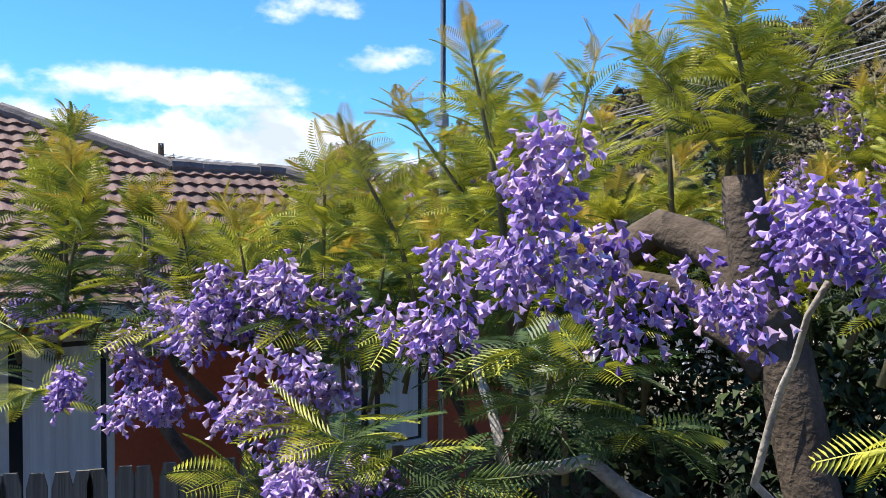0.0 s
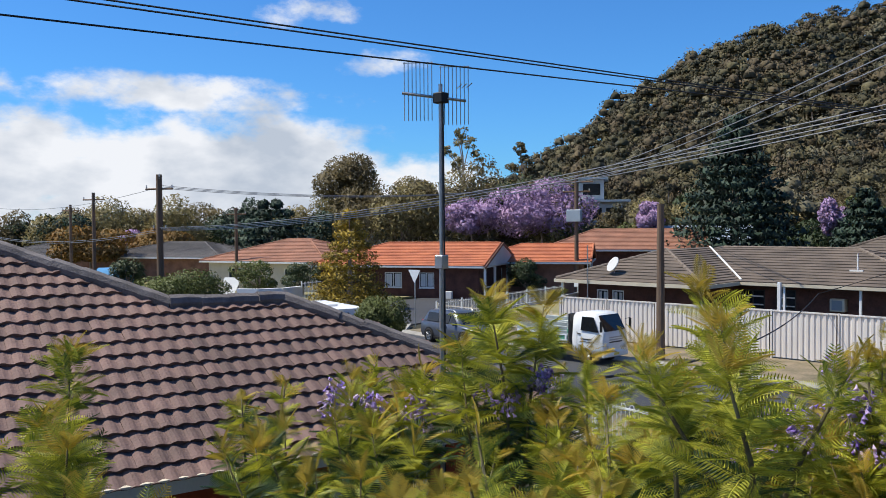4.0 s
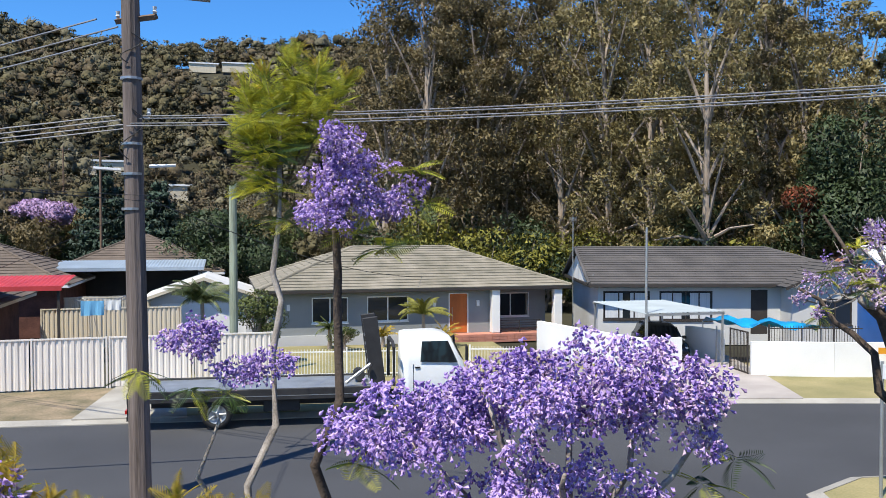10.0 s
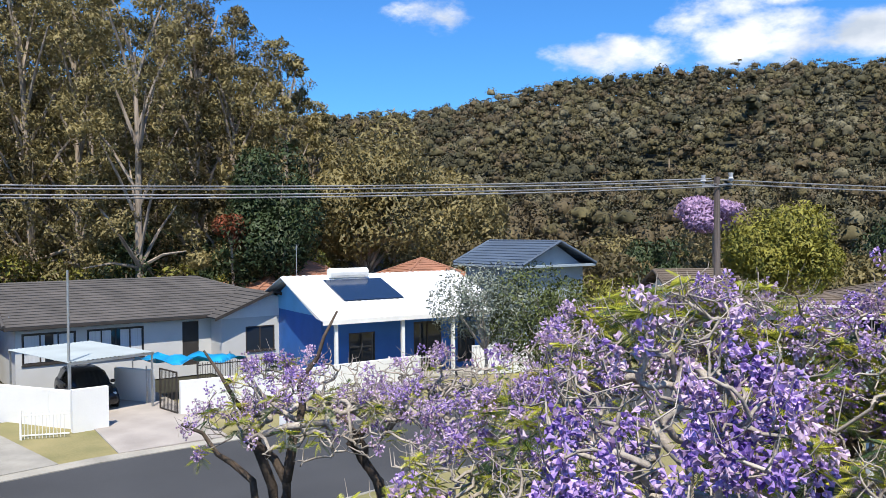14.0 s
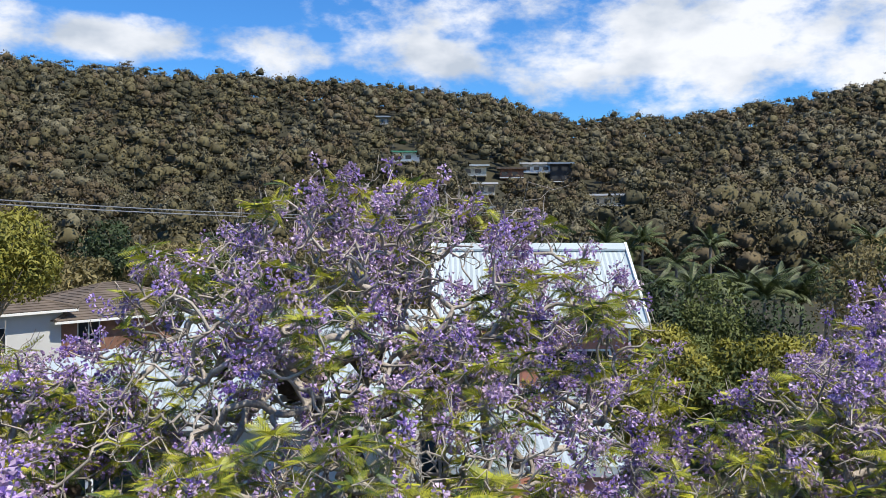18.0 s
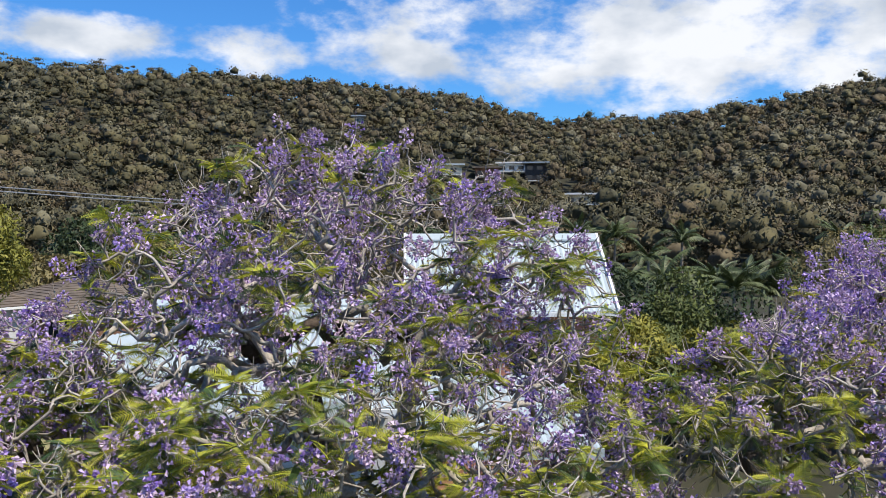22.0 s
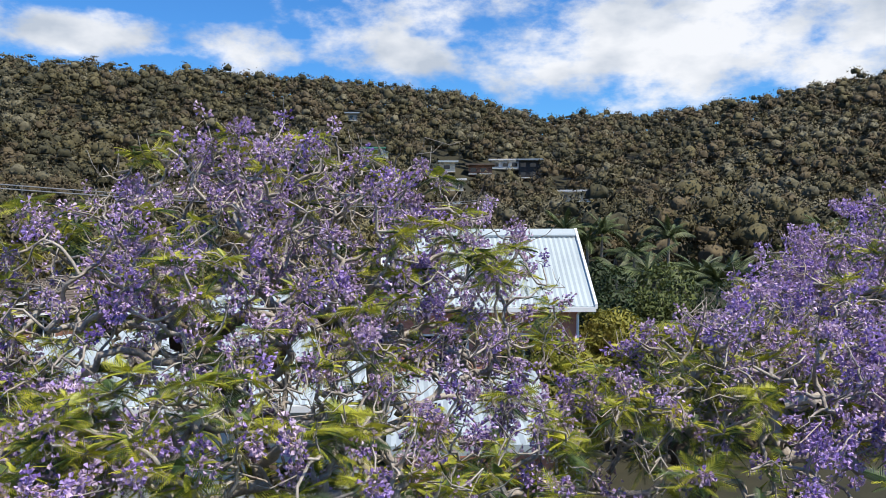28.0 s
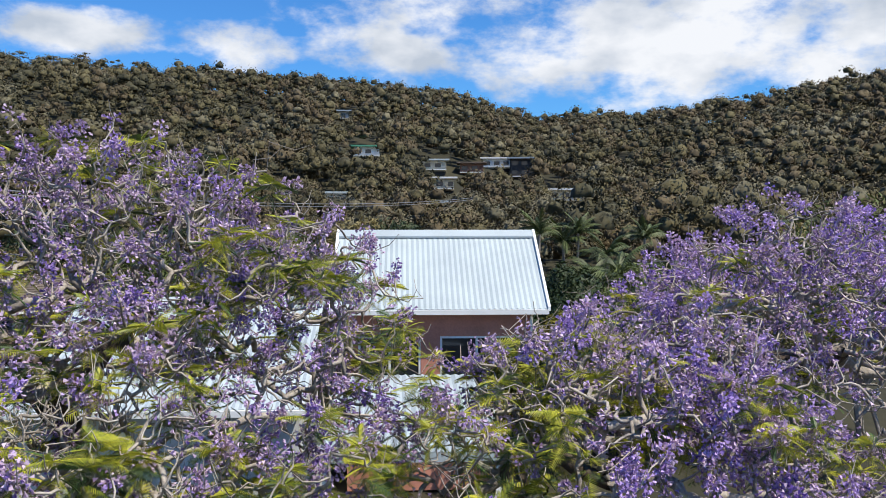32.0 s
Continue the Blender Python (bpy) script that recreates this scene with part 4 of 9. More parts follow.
# ---- sheet metal fences ----
def sheet_fence(label, a, b, height, mat, z=0.1, bays=None, group=""):
    """A ribbed steel fence from a to b with posts, rails and one ribbed sheet for each bay."""
    a, b = Vector((*a, 0)), Vector((*b, 0))
    L = (b - a).length
    ang = math.degrees(math.atan2(b.y - a.y, b.x - a.x))
    f = thing("fence", label, "fence", pose(a.x, a.y, z, 0, 0, ang), group)
    n = bays or max(1, round(L / 2.37))
    w = L / n
    me = None
    for i in range(n):
        if me is None:
            xs, k = [], 0.05
            while k < w - 0.05:
                xs += [(k, 0.0), (k + 0.06, 0.0), (k + 0.085, 0.035), (k + 0.145, 0.035), (k + 0.17, 0.0)]
                k += 0.2
            xs = [p for p in xs if p[0] < w - 0.04]
            sh = Shape().plate([[(x, y, 0.05) for x, y in xs], [(x, y, height - 0.04) for x, y in xs]], (0, 0.006, 0))
            me = sh.mesh("panel", mat)
        p = new("panel", me)
        p.parent, p.location = f, (i * w, 0, 0)
        part("rail", Shape().box((i * w + 0.03, -0.02, height - 0.05), ((i + 1) * w - 0.03, 0.06, height)), mat, f)
    post = Shape().box((-0.03, -0.03, 0), (0.03, 0.07, height + 0.01)).mesh("post", mat)
    for i in range(n + 1):
        p = new("post", post)
        p.parent, p.location = f, (i * w, 0, 0)
    return f


sheet_fence("cream ribbed steel boundary fence along the verge", (-19.5, 32.1), (-0.9, 30.5), 1.75, FENCE_CREAM)
sheet_fence("cream ribbed steel double gate at the crossover", (-0.8, 30.49), (4.6, 29.9), 1.75, FENCE_CREAM, bays=2)
sheet_fence("beige ribbed steel side fence of the back yard", (-3.9, 41.0), (2.0, 40.3), 1.85, FENCE_BEIGE)
sheet_fence("beige ribbed steel rear fence", (-5.2, 47.6), (4.0, 46.7), 1.85, FENCE_BEIGE)
sheet_fence("cream ribbed steel return fence", (-19.5, 32.1), (-20.3, 36.0), 1.75, FENCE_CREAM)


def picket(label, a, b, height, mat, gap=0.11, z=0.1, loops=False, round_=0.011, sag=0.0):
    """A light rail fence with thin uprights."""
    a, b = Vector((*a, 0)), Vector((*b, 0))
    L = (b - a).length
    f = thing("fence", label, "fence", pose(a.x, a.y, z, 0, 0, math.degrees(math.atan2(b.y - a.y, b.x - a.x))))
    for zz in (0.12, height - 0.12):
        part("rail", Shape().box((0, -0.02, zz), (L, 0.02, zz + 0.04)), mat, f)
    n = int(L / gap)
    bar = Shape().tube([(0, 0, 0.02), (0, 0, height)], round_, 5).mesh("picket", mat)
    if loops:
        bar = Shape().tube([(0, 0, 0.02), (0, 0, height - 0.06), (gap * 0.15, 0, height), (gap * 0.85, 0, height), (gap, 0, height - 0.06), (gap, 0, 0.02)], round_, 5).mesh("picket", mat)
    for i in range(0, n, 2 if loops else 1):
        p = new("picket", bar)
        p.parent, p.location = f, (i * gap, 0, 0)
    for i in range(int(L / 2.4) + 1):
        part("post", Shape().box((min(L, i * 2.4) - 0.03, -0.03, 0), (min(L, i * 2.4) + 0.03, 0.03, height + 0.06)), mat, f)
    return f


picket("white looped wire fence by the neighbour's roof", (-16.4, 18.6), (-6.9, 16.2), 1.0, WHITE_PAINT, 0.12, loops=True)
picket("white slim picket fence in front of the grey house", (4.9, 30.2), (10.2, 28.9), 1.05, WHITE_PAINT, 0.11)
picket("white slim picket gate standing open", (11.4, 28.0), (13.3, 27.3), 1.15, WHITE_PAINT, 0.11)
picket("white slim picket panel against the rendered wall", (16.0, 26.3), (17.1, 25.3), 0.9, WHITE_PAINT, 0.11)
picket("white low rail fence around the corner lawn", (-27.8, 33.6), (-28.9, 48.0), 0.95, WHITE_PAINT, 0.16)
picket("white low rail fence along the corner verge", (-27.4, 33.2), (-19.0, 32.4), 0.95, CREAM_PAINT, 0.3)


# ---- white house with carport ----
def white_house():
    h = thing("house", "white rendered house with dark grey tiled roof", "house", pose(20.6, 34.6, 0, 0, 0, -20.9))
    front = [(0.25, 2.45, 1.2, 2.55), (2.9, 5.4, 1.15, 2.55), (7.2, 8.0, 0.5, 2.6)]
    sh = Shape()
    wall(sh, 0, 8.6, 0, 2.8, 0.22, front)
    wall(sh, 8.6, 13.6, -1.4, 2.75, 0.22, [(9.8, 11.3, 1.1, 2.3)])
    sh.box((0, 0.225, 0), (0.22, 8.2, 2.8)).box((8.6, -1.175, 0), (8.82, -0.005, 2.75)).box((13.38, -1.175, 0), (13.6, 8.2, 2.75)).box((0.225, 8.0, 0), (13.375, 8.2, 2.8))
    part("wall", sh, RENDER_PALE, h)
    hip_roof(h, 0, 13.4, 0, 8.2, 2.9, 4.5, TILE_DARK, 0.5, TILE_DARK, (0, 1), DARK_TRIM)
    part("gable_wall", Shape().prism([(-0.45, 2.85), (8.65, 2.85), (4.1, 4.42)], -0.3, -0.27, "x"), WHITE_PAINT, h)
    # front gable
    slopes(h, [((8.2, -1.9, 2.82), (8.2, 3.0, 2.82), (11.1, -1.9, 3.95), (11.1, 3.0, 3.95)), ((14.0, 3.0, 2.82), (14.0, -1.9, 2.82), (11.1, 3.0, 3.95), (11.1, -1.9, 3.95))], TILE_DARK)
    part("gable_wall", Shape().prism([(8.35, 2.75), (13.85, 2.75), (11.1, 3.82)], -1.42, -1.405, "y"), WHITE_PAINT, h)
    part("bargeboard", Shape().prism([(8.1, 2.72), (11.1, 3.9), (14.1, 2.72), (14.1, 2.86), (11.1, 4.05), (8.1, 2.86)], -1.95, -1.9, "y"), DARK_TRIM, h)
    for a, b, z0, z1, n in ((0.25, 2.45, 1.2, 2.55, 3), (2.9, 5.4, 1.15, 2.55, 4)):
        window(h, a, b, z0, z1, 0.0, DARK_TRIM, n, True)
    window(h, 9.8, 11.3, 1.1, 2.3, -1.4, DARK_TRIM, 2)
    part("screen_door", Shape().box((7.2, 0.04, 0.5), (8.0, 0.09, 2.6), 0.01), DARK_TRIM, h, "dark mesh screen door")
    part("chimney_pipe", Shape().tube([(-0.15, 0.5, 2.9), (-0.15, 0.5, 3.3)], 0.04, 6), STEEL, h)


white_house()


def low_wall(label, pts, h, thick=0.24, mat=None, cap=True):
    w = thing("garden_wall", label, "wall")
    for a, b in zip(pts, pts[1:]):
        a, b = Vector((*a, 0)), Vector((*b, 0))
        d = (b - a).normalized()
        nrm = Vector((-d.y, d.x, 0)) * thick / 2
        hs = h if not hasattr(h, "__len__") else h[0]
        part("wall_panel", Shape().add([tuple(p + q + Vector((0, 0, z))) for z in (0.05, hs) for p, q in ((a, -nrm), (b, -nrm), (b, nrm), (a, nrm))], [(0, 3, 2, 1), (4, 5, 6, 7), (0, 1, 5, 4), (1, 2, 6, 5), (2, 3, 7, 6), (3, 0, 4, 7)]), mat or RENDER_WHITE, w)
    return w


low_wall("white rendered side wall of the driveway", [(16.9, 33.4), (17.15, 30.5), (17.7, 27.3), (18.0, 25.9)], 1.4)
low_wall("white rendered gate pier wall beside the carport", [(17.5, 25.8), (18.65, 25.45)], 1.55)
low_wall("white rendered front wall with gate opening", [(21.3, 24.9), (23.9, 23.6), (27.5, 22.2), (31.0, 20.9)], 1.35)
low_wall("white rendered inner wall by the gate", [(21.9, 29.5), (22.2, 27.6)], 1.4)


def iron_gate():
    g = thing("gate", "black iron pedestrian gate standing open", "gate", pose(21.25, 24.95, 0.1, 0, 0, 78))
    fr = Shape()
    for a, b in (((0, 0, 0.05), (0.05, 0.04, 1.6)), ((1.35, 0, 0.05), (1.4, 0.04, 1.6)), ((0.05, 0, 0.05), (1.35, 0.04, 0.1)), ((0.05, 0, 1.55), (1.35, 0.04, 1.6))):
        fr.box(a, b)
    part("gate_frame", fr, DARK_TRIM, g)
    for i in range(11):
        part("bar", Shape().tube([(0.14 + i * 0.11, 0.02, 0.1), (0.14 + i * 0.11, 0.02, 1.55)], 0.012, 5), DARK_TRIM, g)


iron_gate()


def carport():
    c = thing("carport", "flat translucent white carport roof on slim posts", "carport", pose(18.3, 27.2, 0.1, 0, 0, -6))
    n = 20
    sh = Shape()
    rows = [[(3.4 * i / (2 * n) - 0.0, y, 2.16 + 0.05 * y / 5 + (0.025 if i % 2 else 0)) for i in range(2 * n + 1)] for y in (0, 4.8)]
    sh.plate(rows, (0, 0, -0.015))
    part("roof_sheet", sh, METAL_PALE, c)
    part("beam", Shape().box((0, 0, 2.05), (3.4, 0.06, 2.14)).box((0, 4.74, 2.1), (3.4, 4.8, 2.19)), METAL_GREY, c)
    for x in (0.05, 3.3):
        for y in (0.0, 4.74):
            part("post", Shape().box((x, y, 0), (x + 0.06, y + 0.06, 2.1)), METAL_GREY, c)


carport()
tp = thing("pool_cover", "crumpled bright blue tarpaulin over a backyard frame", "tarpaulin", pose(21.9, 27.6, 0.1, 0, 0, -20))
part("tarpaulin", Shape().plate([[(i * 0.35, j * 0.45, 1.65 + 0.12 * math.sin(i * 1.3 + j) + 0.07 * math.cos(j * 2.2 - i) - 0.02 * i) for i in range(13)] for j in range(5)], (0, 0, -0.01)), TARP, tp, smooth=True)
for x, y in ((0.0, 0.0), (4.2, 0.0), (0.0, 1.8), (4.2, 1.8)):
    part("leg", Shape().tube([(x, y, 0), (x, y, 1.5)], 0.03, 6), STEEL, tp)
picket("dark rail fence above the front wall", (22.4, 25.2), (25.6, 23.9), 1.75, DARK_TRIM, 0.1)


# blue and white house with white sheet roof
def blue_house():
    h = thing("house", "blue walled house with bright white sheet metal roof and solar panels", "house", pose(28.5, 24.3, 0, 0, 0, -26))
    sh = Shape()
    wall(sh, 0, 8.4, 0, 3.2, 0.2, [(1.3, 2.6, 0.9, 2.3), (4.6, 6.1, 0.3, 2.6), (7.0, 8.0, 0.6, 2.4)])
    sh.box((0, 0.205, 0), (0.2, 7.0, 3.2)).box((8.2, 0.205, 0), (8.4, 7.0, 3.2)).box((0.205, 6.8, 0), (8.195, 7.0, 3.2))
    part("wall", sh, PAINT_BLUE, h)
    r = Shape()
    for y0, z0, y1, z1 in ((-1.6, 3.1, 3.4, 4.75), (8.2, 3.1, 3.4, 4.75)):
        n = 60
        rows = [[(-0.6 + 9.6 * i / n, y, z + (0.03 if i % 2 else 0)) for i in range(n + 1)] for y, z in ((y0, z0), (y1, z1))]
        r.plate(rows, (0, 0, -0.02))
    part("roof", r, METAL_WHITE, h)
    part("fascia", Shape().box((-0.6, -1.66, 2.92), (9.0, -1.605, 3.12)), WHITE_PAINT, h)
    part("gable_wall", Shape().prism([(-0.2, 3.1), (7.0, 3.1), (3.4, 4.65)], -0.02, 0.15, "x"), PAINT_SKY, h, "sky blue painted gable")
    part("gable_panel", Shape().prism([(-1.0, 3.15), (3.4, 4.7), (3.4, 4.74), (-1.6, 3.1)], -0.64, -0.6, "x"), WHITE_PAINT, h)
    so = part("solar_panel", Shape().add([(1.2, 0.2, 3.78), (4.2, 0.2, 3.78), (4.2, 2.6, 4.57), (1.2, 2.6, 4.57), (1.2, 0.2, 3.74), (4.2, 0.2, 3.74), (4.2, 2.6, 4.53), (1.2, 2.6, 4.53)], [(0, 1, 2, 3), (7, 6, 5, 4), (0, 4, 5, 1), (1, 5, 6, 2), (2, 6, 7, 3), (3, 7, 4, 0)]), SOLAR, h)
    part("water_tank", Shape().tube([(1.6, 2.9, 4.85), (3.6, 2.9, 4.85)], 0.24, 10), WHITE_PAINT, so)
    for x0, x1, z0, z1 in ((1.3, 2.6, 0.9, 2.3), (4.6, 6.1, 0.3, 2.6), (7.0, 8.0, 0.6, 2.4)):
        window(h, x0, x1, z0, z1, 0.0, DARK_TRIM, 2)
    for x in (0.0, 3.2, 5.8, 8.1):
        part("post", Shape().box((x, -1.5, 0), (x + 0.14, -1.36, 3.0)), WHITE_PAINT, h)
    part("verandah_floor", Shape().box((-0.2, -1.6, 0), (8.6, -0.005, 0.28)), CONCRETE, h)


blue_house()
picket("white timber picket fence in front of the blue house", (30.6, 22.2), (32.9, 20.9), 1.1, WHITE_PAINT, 0.13)
sheet_fence("bright white low sheet fence at a driveway corner", (34.0, 19.9), (37.0, 17.2), 1.4, METAL_WHITE, bays=2)
bungalow("far gabled house with dark blue grey metal roof", pose(45.8, 19.6, 0, 0, 0, 67.7), 5.4, 4.4, 4.9, 6.2, STEEL_BLUE, WALL_BLUE, ((1, 2.4, 3.4, 4.4),), hips=(0, 0), trim=WALL_BLUE)
bungalow("low brown tiled house behind shrubs with white trim", pose(42.5, 12.5, 0, 0, 0, -55), 8, 8, 3.0, 4.6, TILE_BROWN, RENDER_PALE, ((0.8, 2.0, 0.9, 2.4), (4, 5.2, 1, 2.3)), hips=(0, 1))
bungalow("small white house with tan tiled roof", pose(47, 6.0, 0, 0, 0, -60), 9, 8, 2.4, 3.9, TILE_BROWN, BRICK_TAN, ((0.8, 2.0, 0.9, 2.4),))
for x, y, rot, w, mat in ((36.5, 36.5, -25, 8, TILE_ORANGE_OLD), (43, 31.0, -30, 7, TILE_ORANGE_OLD), (33.5, 60, -20, 14, TILE_ORANGE_OLD), (52, 44, -30, 9, TILE_BROWN)):
    bungalow("distant red tiled roof half hidden by trees", pose(x, y, 0, 0, 0, rot), w, 7, 3.1, 5.0, mat, BRICK_TAN, ((1, 2.2, 1, 2.2),))


# ---- terracotta roofed houses on the corner ----
def orange_house():
    h = thing("house", "red brick house with bright terracotta roof and white porch gable", "house", pose(-45.8, 41.9, 0, 0, 0, 20))
    sh = Shape()
    wall(sh, 0, 12.2, 0, 2.15, 0.22, [(5.3, 6.6, 0.7, 1.75), (7.9, 9.0, 0.7, 1.75), (1.5, 3.0, 0.7, 1.75)])
    sh.box((0, 0.225, 0), (0.22, 8.0, 2.15)).box((11.98, 0.225, 0), (12.2, 8.0, 2.15)).box((0.225, 7.8, 0), (11.975, 8.0, 2.15))
    part("wall", sh, BRICK, h)
    hip_roof(h, 0, 12.2, 0, 8.0, 2.25, 3.75, TILE_ORANGE, 0.5, TILE_ORANGE, (1, 0), WHITE_PAINT)
    for x in (1.5, 5.3, 7.9):
        window(h, x, x + (1.5 if x == 1.5 else 1.3 if x == 5.3 else 1.1), 0.7, 1.75, 0.0, WHITE_PAINT, 2, True)
    part("porch_gable", Shape().prism([(-0.5, 2.2), (8.5, 2.2), (4.0, 3.65)], 12.75, 12.85, "x"), RENDER_PALE, h, "pale grey weatherboard gable")
    part("bargeboard", Shape().prism([(-0.7, 2.08), (4.0, 3.6), (8.7, 2.08), (8.7, 2.24), (4.0, 3.78), (-0.7, 2.24)], 12.86, 12.92, "x"), BRICK_TAN, h)
    for y in (-0.3, 2.2, 5.6, 8.2):
        part("post", Shape().box((12.65, y, 0), (12.8, y + 0.15, 2.1)), WHITE_PAINT, h)
    part("porch_rail", Shape().box((12.68, 0.0, 0.75), (12.74, 2.2, 0.82)), WHITE_PAINT, h)
    part("porch_rail", Shape().box((12.68, 5.8, 0.75), (12.74, 8.2, 0.82)), WHITE_PAINT, h)
    part("heater", Shape().box((9.6, -0.45, 0.0), (10.4, -0.1, 0.5), 0.02), WHITE_PAINT, h)


orange_house()
bungalow("terracotta roofed garage house with white gable", pose(-38.2, 50.6, 0, 0, 0, 26), 8.2, 6.5, 2.3, 3.55, TILE_ORANGE, BRICK_TAN, ((1, 2.2, 0.9, 1.8),), hips=(1, 0))
gd = thing("garage_door", "grey panel garage door under the white gable", "garage door", pose(-30.75, 54.9, 0, 0, 0, 116))
for k in range(5):
    part("panel", Shape().box((0, -0.05, 0.12 + k * 0.42), (3.4, 0, 0.52 + k * 0.42)), RENDER_PALE, gd)
bungalow("brown red tiled gabled house set behind", pose(-39, 62, 0, 0, 0, 26), 13, 8, 2.9, 4.6, TILE_ORANGE_OLD, BRICK, ((2, 3.2, 1, 2),), hips=(1, 0))
bungalow("grey roofed white gabled house in the distance", pose(-37, 80, 0, 0, 0, 24), 9, 8, 3.0, 4.8, METAL_BLUEGREY, RENDER_WHITE, ((2, 3.2, 1, 2),), hips=(0, 0))
bungalow("brick house with old terracotta hip roof", pose(-57.3, 40.8, 0, 0, 0, 12), 11.2, 9, 2.35, 4.0, TILE_ORANGE_OLD, CREAM_PAINT, ((7.5, 9.0, 0.8, 1.8), (2, 3.5, 0.8, 1.8)))
bungalow("low dark roofed house far down the street", pose(-92, 38, 0, 0, 0, 30), 12, 9, 2.3, 3.4, TILE_DARK, BRICK_TAN, ((2, 3.2, 0.9, 1.8),))
bungalow("low dark roofed house at the street bend", pose(-76, 42, 0, 0, 0, 20), 13, 9, 2.3, 3.6, TILE_DARK, BRICK_TAN, ((2, 3.2, 0.9, 1.8),))
low_wall("white rendered curved corner wall", [(-41.6, 31.6), (-40.4, 32.2), (-39.7, 33.4), (-40.0, 35.2)], 1.3)
picket("pale green iron gate in the corner wall", (-40.05, 35.3), (-40.4, 37.2), 1.45, METAL_WHITE, 0.14)
sheet_fence("dark ribbed fence behind the corner wall", (-40.4, 37.3), (-40.9, 42.5), 1.35, DARK_TRIM)
tr = thing("trampoline_panel", "leaning white board by the hedge", "board", pose(-50.6, 36.6, 0.1, 0, 0, 20))
part("board", Shape().add([(0, 0, 0), (1.4, 0, 0), (1.8, 0.5, 1.3), (0.4, 0.5, 1.3), (0, 0.06, 0), (1.4, 0.06, 0), (1.8, 0.56, 1.3), (0.4, 0.56, 1.3)], [(0, 1, 2, 3), (7, 6, 5, 4), (0, 4, 5, 1), (1, 5, 6, 2), (2, 6, 7, 3), (3, 7, 4, 0)]), WHITE_PAINT, tr)
# two storey hillside house
for x, y, rot, w, e, z in ((-61.5, 103, 28, 8.5, 9.5, 2.2),):
    b = thing("house", "pale two storey hillside house with flat roofs", "house", pose(x, y, z, 0, 0, rot))
    part("wall", Shape().box((0, 0, 0), (w, 8, 6.0)), RENDER_PALE, b)
    part("wall", Shape().box((2, 1, 6.01), (w - 3, 8, 9.2)), RENDER_PALE, b)
    part("roof", Shape().box((-0.6, -0.8, 6.015), (w + 0.6, 0.95, 6.3)).box((1.4, 0.4, 9.21), (w - 2.4, 8.6, 9.5)), METAL_PALE, b)
    for k in range(3):
        part("window", Shape().box((0.6 + k * 2.6, -0.06, 3.6), (2.6 + k * 2.6, -0.004, 5.2)), GLASS, b)
    for k in range(1):
        part("window", Shape().box((2.6 + k * 4, 0.94, 7.0), (5 + k * 4, 0.996, 8.6)), GLASS, b)

# ---- neighbour's tiled roof ----
EAVE0 = Vector((-5.84, 4.68, 3.1))
ROOF_U, ROOF_S = Vector((0.2852, 0.9585, 0)), Vector((-0.9585, 0.2852, 0.552))


def on_roof(u, s, up=0.0):
    n = Vector((0.9585 * 0.552, -0.2852 * 0.552, 1)).normalized()
    return EAVE0 + ROOF_U * u + ROOF_S * s + n * up


def roof_limits(s):
    """Left and right end of a course at slope distance s."""
    hi = 0.98 + (1.90 - s) * 1.28 if s < 1.9 else -0.23 - (s - 1.92) * 1.38
    return (-9.0, hi)


